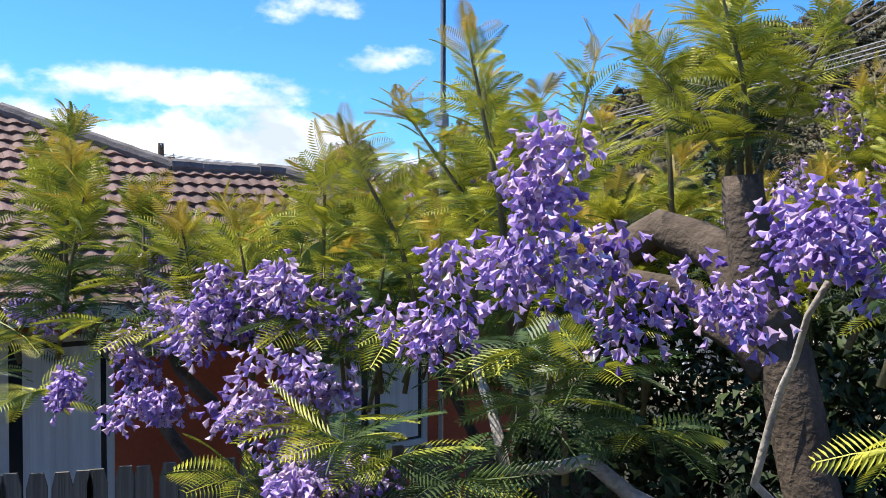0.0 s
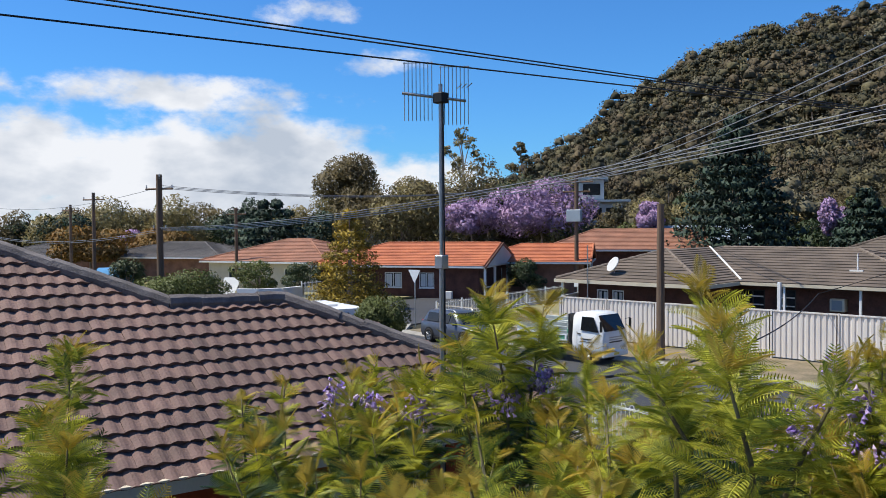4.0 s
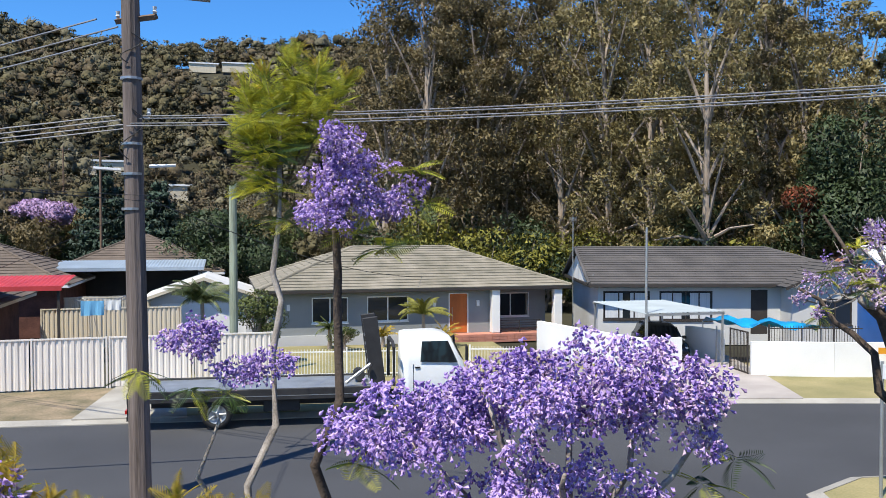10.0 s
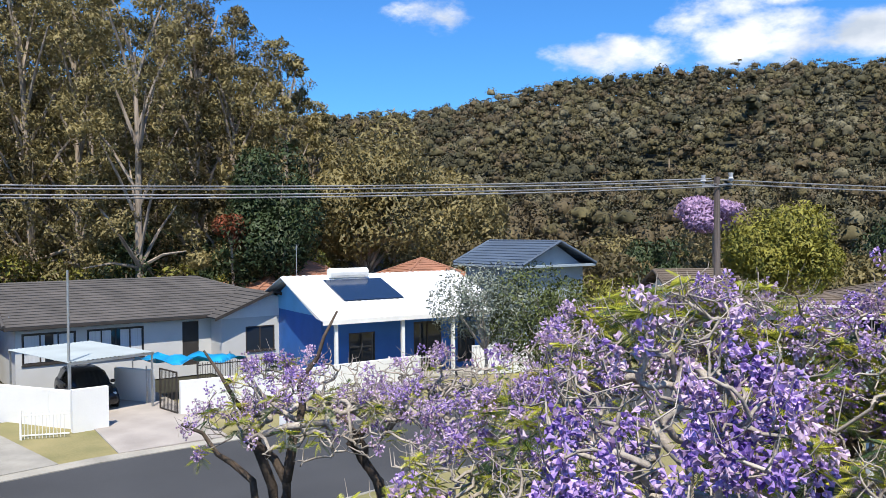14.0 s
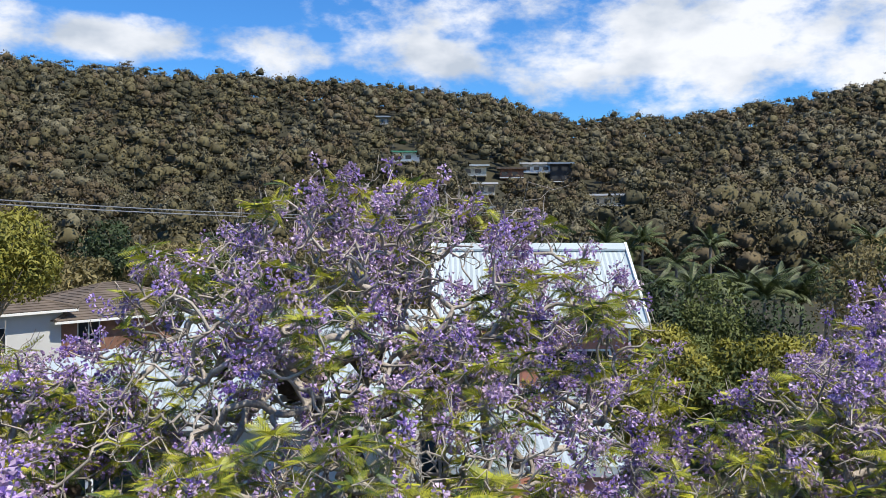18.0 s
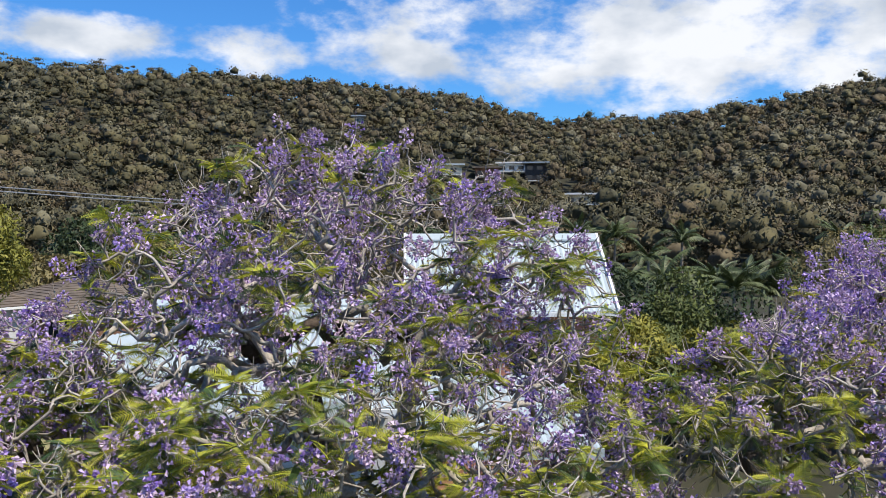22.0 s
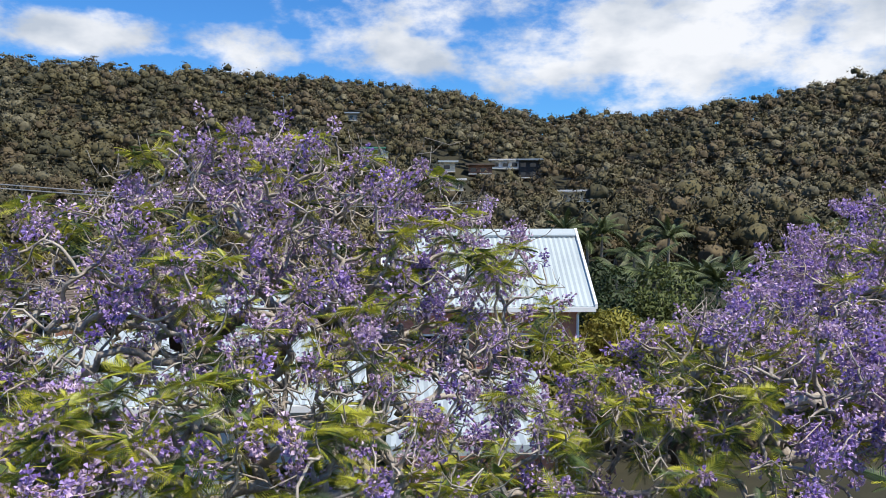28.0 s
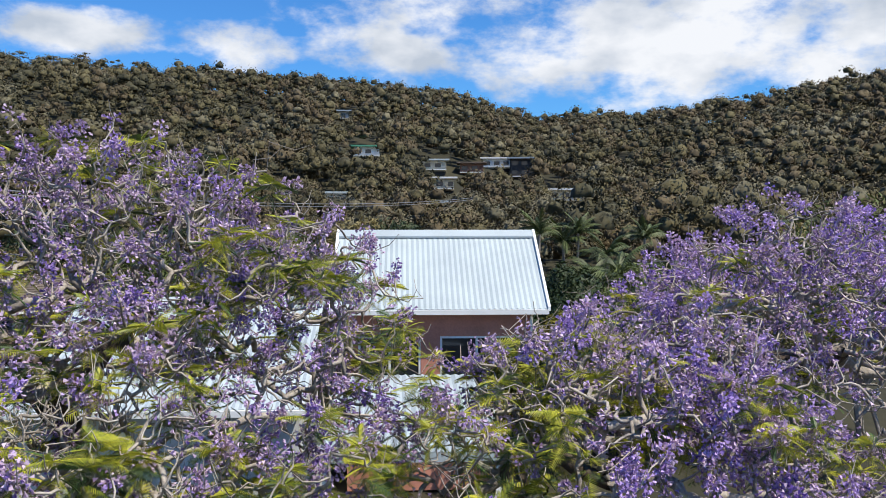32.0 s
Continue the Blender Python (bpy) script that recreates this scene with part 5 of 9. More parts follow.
def neighbour_house():
    h = thing("house", "orange red painted house with weathered maroon tile roof", "house")
    wave, gauge = 0.14, 0.205
    # one tile, in roof coordinates: a roll and a pan with a front lip
    prof = [(0.0, 0.0), (0.02, 0.011), (0.048, 0.019), (0.078, 0.015), (0.1, 0.005), (0.12, 0.0), (0.14, 0.0)]
    top = [(x, -0.008, z + 0.034) for x, z in prof]
    back = [(x, gauge * 1.06, z + 0.002) for x, z in prof]
    low = [(x, 0.0, z - 0.004) for x, z in prof]
    tile = Shape().sheet([low, top, back]).mesh("roof_tile", TILE_RED)
    ux, sx = ROOF_U.normalized(), ROOF_S.normalized()
    nz = ux.cross(sx)
    if nz.z < 0:
        nz = -nz
    base = Matrix((ux, sx, nz)).transposed().to_4x4()
    deck = Shape()
    pts = [(-9.0, -0.12), (3.5, -0.12), (0.98, 1.9), (-0.23, 1.92), (-5.2, 5.5), (-9.0, 5.5)]
    deck.add([on_roof(u, s, -0.03) for u, s in pts] + [on_roof(u, s, -0.09) for u, s in pts], [tuple(range(6)), tuple(range(11, 5, -1))] + [(i, (i + 1) % 6, (i + 1) % 6 + 6, i + 6) for i in range(6)])
    roof = part("roof", deck, DARK_TRIM, h)
    rest_v, rest_f, rest_s = [], [], []
    k1 = math.sqrt(1 + 0.552 ** 2)
    near = 0
    tv = [v.co.copy() for v in tile.vertices]
    tf = [list(p.vertices) for p in tile.polygons]
    for j in range(-1, 26):
        s = j * gauge / k1
        lo, hi = roof_limits(s)
        u = -5.0 + (0.03 if j % 2 else 0)
        while u < hi - 0.05:
            p = on_roof(u, s, random.uniform(-0.003, 0.004))
            m = Matrix.Translation(p) @ base @ Matrix.Rotation(random.uniform(-0.012, 0.012), 4, "Z")
            if 0.0 < s < 1.75 and -0.55 < u < 2.4 and near < 300:
                ob = new("roof_tile", tile)
                ob.matrix_world = m
                ob.parent = roof
                near += 1
            else:
                n0 = len(rest_v)
                rest_v += [m @ c for c in tv]
                for f in tf:
                    rest_f += [i + n0 for i in f]
                    rest_s.append(len(f))
            u += wave
    rt = part("tile_course", mesh_np("tile_course", rest_v, rest_f, rest_s, TILE_RED_J), TILE_RED_J, roof)
    rt["kind"] = "stuff"
    caps = Shape()

    def cap_line(a, b):
        L = (b - a).length
        n = max(1, int(L / 0.30))
        for i in range(n):
            p, q = a.lerp(b, i / n), a.lerp(b, (i + 1.1) / n)
            j = Vector((random.uniform(-0.008, 0.008), random.uniform(-0.008, 0.008), random.uniform(-0.006, 0.01)))
            part("ridge_cap", Shape().tube([p + j, p.lerp(q, 0.5) + j + Vector((0, 0, 0.006)), q + j], [0.085, 0.078, 0.074], 9), TILE_CAP, roof)

    cap_line(on_roof(-5.2, 5.5, 0.03), on_roof(-0.25, 1.94, 0.03))
    cap_line(on_roof(-0.25, 1.94, 0.03), on_roof(0.98, 1.9, 0.03))
    cap_line(on_roof(0.98, 1.9, 0.03), on_roof(3.42, -0.06, 0.02))
    # far slopes, fascia, gutter and walls
    b1, b2, b3 = on_roof(3.45, -0.05, -0.05), on_roof(0.98, 1.9, -0.02), on_roof(-0.23, 1.92, -0.02)
    e1 = b1 + ROOF_S.xy.to_3d() * 3.9
    for f in ((b1, e1, b2, b2 + Vector((-0.05, 0.02, 0))), (e1, e1 - ROOF_U * 6, b2, b3)):
        back = Shape()
        slope(back, *f, 0.22)
        part("roof_face", back, TILE_RED_J, roof)
    gut = Shape()
    for u0, u1 in ((-1.42, 3.5),):
        a, b = on_roof(u0, -0.10), on_roof(u1, -0.10)
        o = Vector((0.9585, -0.2852, 0))
        gut.add([a + o * x + Vector((0, 0, z)) for x, z in ((0, 0), (0.1, 0), (0.1, -0.12), (0, -0.12))] + [b + o * x + Vector((0, 0, z)) for x, z in ((0, 0), (0.1, 0), (0.1, -0.12), (0, -0.12))],
                [(0, 1, 5, 4), (1, 2, 6, 5), (2, 3, 7, 6), (3, 0, 4, 7), (0, 3, 2, 1), (4, 5, 6, 7)])
    part("gutter", gut, CREAM_PAINT, h)
    gut2 = Shape()
    a, b = on_roof(-7.0, -0.10), on_roof(-1.45, -0.10)
    o = Vector((0.9585, -0.2852, 0))
    gut2.add([a + o * x + Vector((0, 0, z)) for x, z in ((0, 0), (0.12, 0), (0.12, -0.14), (0, -0.14))] + [b + o * x + Vector((0, 0, z)) for x, z in ((0, 0), (0.12, 0), (0.12, -0.14), (0, -0.14))],
             [(0, 1, 5, 4), (1, 2, 6, 5), (2, 3, 7, 6), (3, 0, 4, 7), (0, 3, 2, 1), (4, 5, 6, 7)])
    part("gutter", gut2, RENDER_PALE, h)
    wm = Matrix(((ROOF_U.x, -0.9585, 0, EAVE0.x - 0.42), (ROOF_U.y, 0.2852, 0, EAVE0.y + 0.12), (0, 0, 1, 0), (0, 0, 0, 1)))
    sh = Shape()
    wall(sh, -7, 3.0, 0, 2.98, 0.2, [(-2.75, -1.15, 1.35, 2.75), (0.6, 1.9, 1.4, 2.6)])
    sh.box((2.8, 0.205, 0), (3.0, 4.4, 2.95)).box((-7, 4.4, 0), (3.0, 4.6, 2.95)).box((-7, 0.205, 0), (-6.8, 4.395, 2.95))
    for s in sh.pieces():
        part("wall", s, BRICK_ORANGE, h).matrix_world = wm
    for x0, x1, z0, z1 in ((-2.75, -1.15, 1.35, 2.75), (0.6, 1.9, 1.4, 2.6)):
        wi = window(h, x0, x1, z0, z1, 0.0, RENDER_PALE, 2, True)
        wi.matrix_world = wm
    return h


neighbour_house()


def antenna():
    t = thing("tv_antenna", "tall galvanised mast with a phased array television antenna", "antenna", pose(-5.30, 6.31, 0))
    part("mast", Shape().tube([(0, 0, 1.2), (0, 0, 4.6)], 0.026, 8).tube([(0, 0, 4.6), (0, 0, 6.28)], 0.02, 8), STEEL, t)
    part("cable", Shape().tube([(0.028, 0, 2.0), (0.03, 0.01, 4.4), (0.03, 0, 6.1)], 0.008, 5), WIRE_DARK, t)
    part("junction", Shape().box((-0.05, -0.05, 4.55), (0.05, 0.05, 4.68), 0.01), STEEL, t)
    d = Vector((0.80, 0.60, 0))
    boom = part("boom", Shape().tube([d * -0.36 + Vector((0, 0, 6.2)), d * 0.24 + Vector((0, 0, 6.12))], 0.014, 6), STEEL, t)
    part("amplifier", Shape().box((-0.06, -0.05, 6.1), (0.06, 0.05, 6.2), 0.01), BLACK, t)
    for side in (-1, 1):
        c = d * (0.17 * side - 0.04)
        for k in range(8):
            p = c + d * (k - 3.5) * 0.037
            part("rod", Shape().tube([p + Vector((0, 0, 6.2 - 0.28 - 0.02 * side)), p + Vector((0, 0, 6.2 + 0.27 - 0.02 * side))], 0.0045, 4), STEEL, boom)
        part("rod", Shape().tube([c + d * -0.14 + Vector((0, 0, 6.46 - 0.02 * side)), c + d * 0.14 + Vector((0, 0, 6.46 - 0.02 * side))], 0.0045, 4), STEEL, boom)
    for k in range(3):
        part("dipole", Shape().tube([(0.1 + k * 0.06, 0.12, 6.24), (0.28 + k * 0.06, -0.04, 6.24)], 0.005, 4), STEEL, boom)


antenna()


def paling_fence():
    f = thing("paling_fence", "weathered grey timber paling fence in shade", "fence", pose(0, 0, 0))
    a, b = Vector((-4.9, 1.1, 0)), Vector((-2.3, 4.6, 0))
    d = (b - a).normalized()
    rot = math.degrees(math.atan2(d.y, d.x))
    n = int((b - a).length / 0.098)
    me = Shape().prism([(-0.047, 0.0), (0.047, 0.0), (0.047, 1.0), (0.03, 1.03), (-0.03, 1.03), (-0.047, 1.0)], -0.009, 0.009, "y").mesh("paling", PALING)
    for i in range(n):
        p = new("paling", me)
        p.parent = f
        p.matrix_world = pose(*(a + d * i * 0.098)[:2], 0.0, 0, random.uniform(-0.6, 0.6), rot) @ Matrix.Diagonal((1, 1, 2.36 + random.uniform(-0.006, 0.006) + 0.04 * i / n, 1))
    nrm = Vector((-d.y, d.x, 0))
    for z in (0.5, 2.0):
        p = part("rail", Shape().box((0, 0.012, z), ((b - a).length, 0.06, z + 0.07)), PALING, f)
        p.matrix_world = pose(a.x, a.y, 0, 0, 0, rot)


paling_fence()


# ---- poles and wires ----
def pole(label, x, y, h, r0, r1, mat, lean=(0, 0), name="power_pole"):
    t = thing(name, label, "pole", pose(x, y, 0))
    part("shaft", Shape().tube([(0, 0, 0), (lean[0] * 0.5, lean[1] * 0.5, h * 0.5), (lean[0], lean[1], h)], [r0, (r0 + r1) / 2, r1], 12), mat, t, smooth=False)
    return t


def crossarm(t, z, half, ang, mat, thick=0.055, insul=3, drop=0.0):
    c, s = math.cos(radians(ang)), math.sin(radians(ang))
    arm = part("crossarm", Shape().tube([(-half * c, -half * s, z - drop), (half * c, half * s, z + drop)], thick, 4), mat, t)
    for k in range(insul):
        u = -half * 0.93 + 2 * half * 0.93 * k / max(1, insul - 1)
        part("insulator", Shape().tube([(u * c, u * s, z + 0.05), (u * c, u * s, z + 0.1), (u * c, u * s, z + 0.13), (u * c, u * s, z + 0.2)], [0.02, 0.05, 0.03, 0.045], 7), PORCELAIN, arm)
    return arm


near_pole = pole("tall weathered timber power pole at the kerb", 0.1, 17.8, 11.2, 0.215, 0.17, WOOD_POLE, (-0.12, 0))
crossarm(near_pole, 10.25, 1.45, 4, METAL_GREY, 0.05, 3)
crossarm(near_pole, 9.72, 0.5, -42, WOOD_BROWN, 0.07, 2)
crossarm(near_pole, 7.75, 0.24, 0, METAL_GREY, 0.03, 2)
for z in (8.5, 7.2, 5.9, 6.6):
    part("band", Shape().tube([(-0.1, 0, z), (-0.1, 0, z + 0.05)], 0.212, 12), STEEL, near_pole)
for x, y, z, dx in ((-0.32, -0.1, 6.7, -0.5), (0.22, -0.1, 6.78, 0.5)):
    part("cable_guard", Shape().tube([(x, y, z), (x + dx, y - 0.1, z + 0.02)], 0.035, 5), METAL_WHITE, near_pole)
for z0, z1, r in ((9.4, 8.8, 0.2), (7.9, 6.9, 0.24)):
    part("looped_cable", Shape().tube([(-0.1 + r * math.sin(k * 0.6), -0.2, z0 + (z1 - z0) * k / 10) for k in range(11)], 0.012, 5), WIRE_DARK, near_pole)

far_pole = pole("timber power pole with crossarms at the far corner", -39.5, 25.1, 7.75, 0.19, 0.15, WOOD_BROWN)
crossarm(far_pole, 7.0, 0.85, 20, WOOD_BROWN, 0.05, 3)
crossarm(far_pole, 7.55, 0.4, -30, METAL_GREY, 0.03, 2)
crossarm(far_pole, 4.9, 0.4, 20, WOOD_BROWN, 0.04, 4)
pole1 = pole("bare timber pole standing on the verge", -13.2, 28.5, 5.7, 0.16, 0.12, WOOD_BROWN)
gpole = pole("green treated timber pole by the grey house", 3.35, 30.7, 7.05, 0.155, 0.135, WOOD_GREEN)
part("bracket", Shape().tube([(0, 0, 6.9), (0.12, -0.05, 7.15)], 0.02, 5), STEEL, gpole)
pole("slender steel pole inside the white wall", 18.4, 27.3, 5.55, 0.055, 0.04, METAL_GREY, name="light_pole")
pole3 = pole("grey timber power pole beyond the jacarandas", 15.6, 3.7, 7.75, 0.075, 0.055, WOOD_POLE)
crossarm(pole3, 7.6, 0.35, 60, METAL_GREY, 0.02, 2)
tx_pole = pole("timber transformer pole down the side street", -31.2, 53.8, 8.6, 0.16, 0.13, WOOD_BROWN)
crossarm(tx_pole, 8.1, 1.2, 20, WOOD_BROWN, 0.06, 3)
crossarm(tx_pole, 7.4, 1.0, 20, WOOD_BROWN, 0.06, 3)
part("transformer", Shape().box((-0.6, -0.45, 5.2), (0.6, -0.15, 6.1), 0.05), METAL_BLUEGREY, tx_pole)
for x, y, h in ((-57, 31, 7.5), (-70, 36, 7.0), (-54, 41, 6.5), (-15, 95, 14), (-3, 88, 13), (-10, 140, 18)):
    q = pole("distant timber street pole", x, y, h, 0.14, 0.11, WOOD_BROWN)
    crossarm(q, h - 0.5, 0.9, 20, WOOD_BROWN, 0.05, 3)


def span(a, b, sag, r, n=16):
    a, b = Vector(a), Vector(b)
    return [a.lerp(b, k / n) - Vector((0, 0, sag * 4 * (k / n) * (1 - k / n))) for k in range(n + 1)]


def wires(label, pairs, sag, r, mat):
    t = thing("overhead_wires", label, "wires")
    for a, b in pairs:
        part("wire", Shape().tube(span(a, b, sag, r), r, 5, False), mat, t)


wires("bare high voltage wires rising to the near pole", [((-0.35 + dx, 17.9 + dy, z), (-31.2 + dx2, 53.8, z2)) for dx, dy, z, dx2, z2 in ((-0.3, 0.3, 9.75, -1.1, 8.3), (0.1, 0.4, 9.65, 0.0, 8.3), (0.0, 0, 9.3, 1.1, 8.3))], 0.5, 0.018, WIRE)
wires("low voltage wires from the near pole toward the far corner", [((-0.1 + dx, 17.8, z), (-39.5 + dx2, 25.1, z2)) for dx, z, dx2, z2 in ((-0.2, 7.78, -0.3, 5.0), (-0.1, 7.7, -0.1, 4.95), (0.0, 7.62, 0.1, 4.9), (0.1, 7.55, 0.3, 4.85))], 0.75, 0.014, WIRE)
wires("low voltage wires along the street to the next pole", [((-0.1, 17.8 + dy, z), (15.6, 3.7 + dy * 0.5, z2)) for dy, z, z2 in ((0.2, 7.80, 7.72), (0.1, 7.74, 7.68), (-0.1, 7.62, 7.62), (-0.2, 7.56, 7.58))], 0.22, 0.011, WIRE)
wires("street wires running on past the timber pole", [((15.6, 3.7, 7.7), (42, -18, 8.2)), ((15.6, 3.6, 7.62), (42, -18, 8.1))], 0.4, 0.011, WIRE)
wires("black service cables crossing close overhead", [((-5.8, -5, 5.77), (0.35, 17.7, 6.19)), ((-5.9, -5, 5.98), (0.45, 17.7, 6.07)), ((-6.05, -5, 6.05), (0.5, 17.7, 6.06))], 0.06, 0.0048, WIRE_DARK)
wires("black service cable dropping across the road to the near roof", [((-4.6, 7.9, 3.35), (-8.6, 31.3, 2.5))], 0.5, 0.016, WIRE_DARK)
wires("service cable rising from the brick house", [((-8.6, 31.3, 2.5), (2.0, 48.0, 7.6))], 0.3, 0.014, WIRE_DARK)
wires("thin distant wires near the far pole", [((-39.5, 25.1, z), (-75, 30, z)) for z in (7.1, 4.9, 4.8)] + [((-39.5, 25.1, 7.05 + k * 0.07), (-31.2, 53.8, 8.2)) for k in range(3)], 0.8, 0.014, WIRE)
wires("dark cables crossing behind the near pole", [((0.1, 17.8, 6.2), (14, 40, 3.1))], 0.5, 0.012, WIRE_DARK)

sg = thing("street_sign", "slim grey sign post on the nature strip", "sign", pose(14.1, 12.55, 0.1))
part("post", Shape().tube([(0, 0, 0), (0, 0, 2.75)], 0.035, 8), METAL_GREY, sg)
part("sign_plate", Shape().box((-0.02, -0.22, 2.4), (0.02, 0.22, 2.7)), METAL_WHITE, sg)
osg = thing("warning_sign", "small orange sign on the front wall", "sign", pose(25.4, 22.7, 1.0, 0, 0, -22))
part("plate", Shape().box((-0.3, -0.16, 0), (0.3, -0.13, 0.22)), ORANGE_SIGN, osg)
lb = thing("letterbox", "white letterbox set on a post by the corner fence", "letterbox", pose(-28.3, 49.0, 0.1))
part("box", Shape().box((-0.2, -0.25, 0.8), (0.2, 0.25, 1.15), 0.02), WHITE_PAINT, lb)
part("post", Shape().box((-0.06, -0.06, 0), (0.06, 0.06, 0.8)), WHITE_PAINT, lb)
st = thing("give_way_sign", "triangular road sign on a grey post", "sign", pose(-27.0, 31.0, 0.1))
part("post", Shape().tube([(0, 0, 0), (0, 0, 2.2)], 0.03, 7), METAL_GREY, st)
part("plate", Shape().prism([(-0.38, 2.75), (0.38, 2.75), (0, 2.1)], -0.05, -0.035, "y"), METAL_WHITE, st)
for px, py, h, lab in ((21.3, 38.3, 6.1, "thin television mast beside the grey house"), (36.9, 33.6, 6.1, "thin television mast by a red roof")):
    ma = thing("tv_mast", lab, "antenna", pose(px, py, 0))
    part("mast", Shape().tube([(0, 0, 0), (0, 0, h)], 0.025, 6), METAL_GREY, ma)
    for k in range(5):
        part("rod", Shape().tube([(-0.2, 0, h - 0.06 * k - 0.02), (0.2, 0, h - 0.06 * k - 0.02)], 0.008, 4), METAL_GREY, ma)


# ---- metal roofed house beyond the jacarandas ----
def tin_house():
    a, b = Vector((20.07, -11.32, 4.55)), Vector((21.4, -6.7, 4.55))
    d = (b - a).normalized()
    h = thing("house", "steep gabled house with pale corrugated metal roof", "house", pose(a.x, a.y, 0, 0, 0, math.degrees(math.atan2(d.y, d.x))))
    L = 4.8
    # front slope rises away from the street side; ridge along x
    n = 76
    r = Shape()
    for (y0, z0), (y1, z1) in (((0.35, 4.73), (-2.35, 6.62)), ((-5.1, 4.73), (-2.35, 6.62))):
        rows = [[(-0.35 + (L + 0.7) * i / n, y, z + (0.022 if i % 2 else 0)) for i in range(n + 1)] for y, z in ((y0, z0), (y1, z1))]
        r.plate(rows, (0, 0, -0.02))
    part("roof", r, METAL_PALE, h)
    part("ridge_cap", Shape().prism([(-2.6, 6.5), (-2.35, 6.66), (-2.1, 6.5), (-2.1, 6.55), (-2.35, 6.72), (-2.6, 6.55)], -0.4, L + 0.4, "x"), METAL_PALE, h)
    for x in (-0.4, L + 0.34):
        part("barge_cap", Shape().prism([(0.4, 4.68), (-2.35, 6.6), (-5.15, 4.68), (-5.15, 4.8), (-2.35, 6.74), (0.4, 4.8)], x, x + 0.07, "x"), METAL_WHITE, h)
    sh = Shape()
    wall(sh, 0, L, -0.22, 4.65, 0.2, [(0.5, 2.4, 2.9, 4.0), (2.9, 4.5, 2.9, 4.0)])
    sh.box((0, -4.6, 0), (0.2, -0.225, 4.65)).box((L - 0.2, -4.6, 0), (L, -0.225, 4.65)).box((0.205, -4.8, 0), (L - 0.205, -4.6, 4.65))
    part("wall", sh, TERRACOTTA, h)
    part("gable_wall", Shape().prism([(0, 4.6), (-4.7, 4.6), (-2.35, 6.4)], 0.02, 0.2, "x"), TERRACOTTA, h)
    for x0, x1 in ((0.5, 2.4), (2.9, 4.5)):
        w = window(h, x0, x1, 2.9, 4.0, -0.22, WHITE_PAINT, 2)
        w.matrix_world = h.matrix_world @ pose(x0 + x1, -0.24, 0, 0, 0, 180)
    part("gutter", Shape().box((-0.35, 0.32, 4.60), (L + 0.35, 0.42, 4.72)), WHITE_PAINT, h)
    part("downpipe", Shape().tube([(0.05, 0.05, 0), (0.05, 0.05, 4.5), (0.05, 0.35, 4.62)], 0.04, 6), WHITE_PAINT, h)


tin_house()
# lower pale roofs seen through the branches
def tin_wing():
    """A low wing beside the tin house, in the same frame: its front slope runs down toward the jacarandas."""
    m = pose(20.07, -11.32, 0, 0, 0, 73.94)
    h = thing("house_wing", "low wing with pale corrugated roof beside the steep gabled house", "house", m)
    n = 84
    r = Shape()
    for (y0, z0), (y1, z1) in (((4.7, 3.2), (0.1, 4.95)), ((-3.6, 3.4), (0.1, 4.95))):
        r.plate([[(5.35 + 6.1 * i / n, y, z + (0.022 if i % 2 else 0)) for i in range(n + 1)] for y, z in ((y0, z0), (y1, z1))], (0, 0, -0.02))
    part("roof", r, METAL_PALE, h)
    part("ridge_cap", Shape().prism([(-0.15, 4.88), (0.1, 5.0), (0.35, 4.88), (0.35, 4.93), (0.1, 5.06), (-0.15, 4.93)], 5.3, 11.5, "x"), METAL_PALE, h)
    sh = Shape()
    sh.box((5.5, 4.0, 0), (11.3, 4.2, 3.2)).box((5.5, -3.2, 0), (5.7, 3.995, 3.3)).box((11.1, -3.2, 0), (11.3, 3.995, 3.3)).box((5.705, -3.2, 0), (11.095, -3.0, 3.3))
    part("wall", sh, RENDER_PALE, h)
    part("gutter", Shape().box((5.3, 4.68, 3.06), (11.5, 4.78, 3.19)), WHITE_PAINT, h)
    awning("pale corrugated carport roof in front of the tin house", m @ pose(4.9, 6.8, 0, 0, 0, 180), 3.4, 4.6, 3.4, METAL_PALE, WHITE_PAINT, 0.55)


tin_wing()
awning("pale corrugated lean-to roof by the street side", pose(17.5, 1.5, 0, 0, 0, -38), 8.0, 4.5, 3.9, METAL_PALE, WHITE_PAINT, 0.7)

# ---- bushland on the hills ----
def at_bearing(az, r):
    return r * math.sin(radians(az)), r * math.cos(radians(az))


HILLSIDE = ((102.6, 7.4, 2.6, METAL_BLUEGREY, RENDER_GREY, 1, "small dark house high on the wooded slope"), (104.2, 5.1, 6.5, GREEN_STRIPE, WHITE_PAINT, 1, "white hillside house with a green roof"),
            (108.8, 4.2, 6.0, METAL_PALE, CREAM_PAINT, 1, "cream hillside house with a flat roof"), (111.3, 4.0, 6.0, TILE_BROWN, BRICK_TAN, 1, "brown roofed hillside house"), (113.1, 4.3, 8.0, METAL_WHITE, WHITE_PAINT, 1, "white hillside house with a long balcony"),
            (114.6, 3.7, 5.5, METAL_BLUEGREY, DARK_TRIM, 2, "dark timber hillside house"), (117.7, 2.2, 8.5, METAL_WHITE, CREAM_PAINT, 1, "low cream hillside house"), (109.5, 3.0, 5.0, METAL_WHITE, CREAM_PAINT, 1, "white hillside house with balconies"),
            (102.6, 2.0, 7.5, METAL_PALE, RENDER_PALE, 1, "pale domed roof building at the slope foot"), (109.8, 1.4, 5.0, METAL_PALE, CREAM_PAINT, 1, "cream house at the slope foot"))


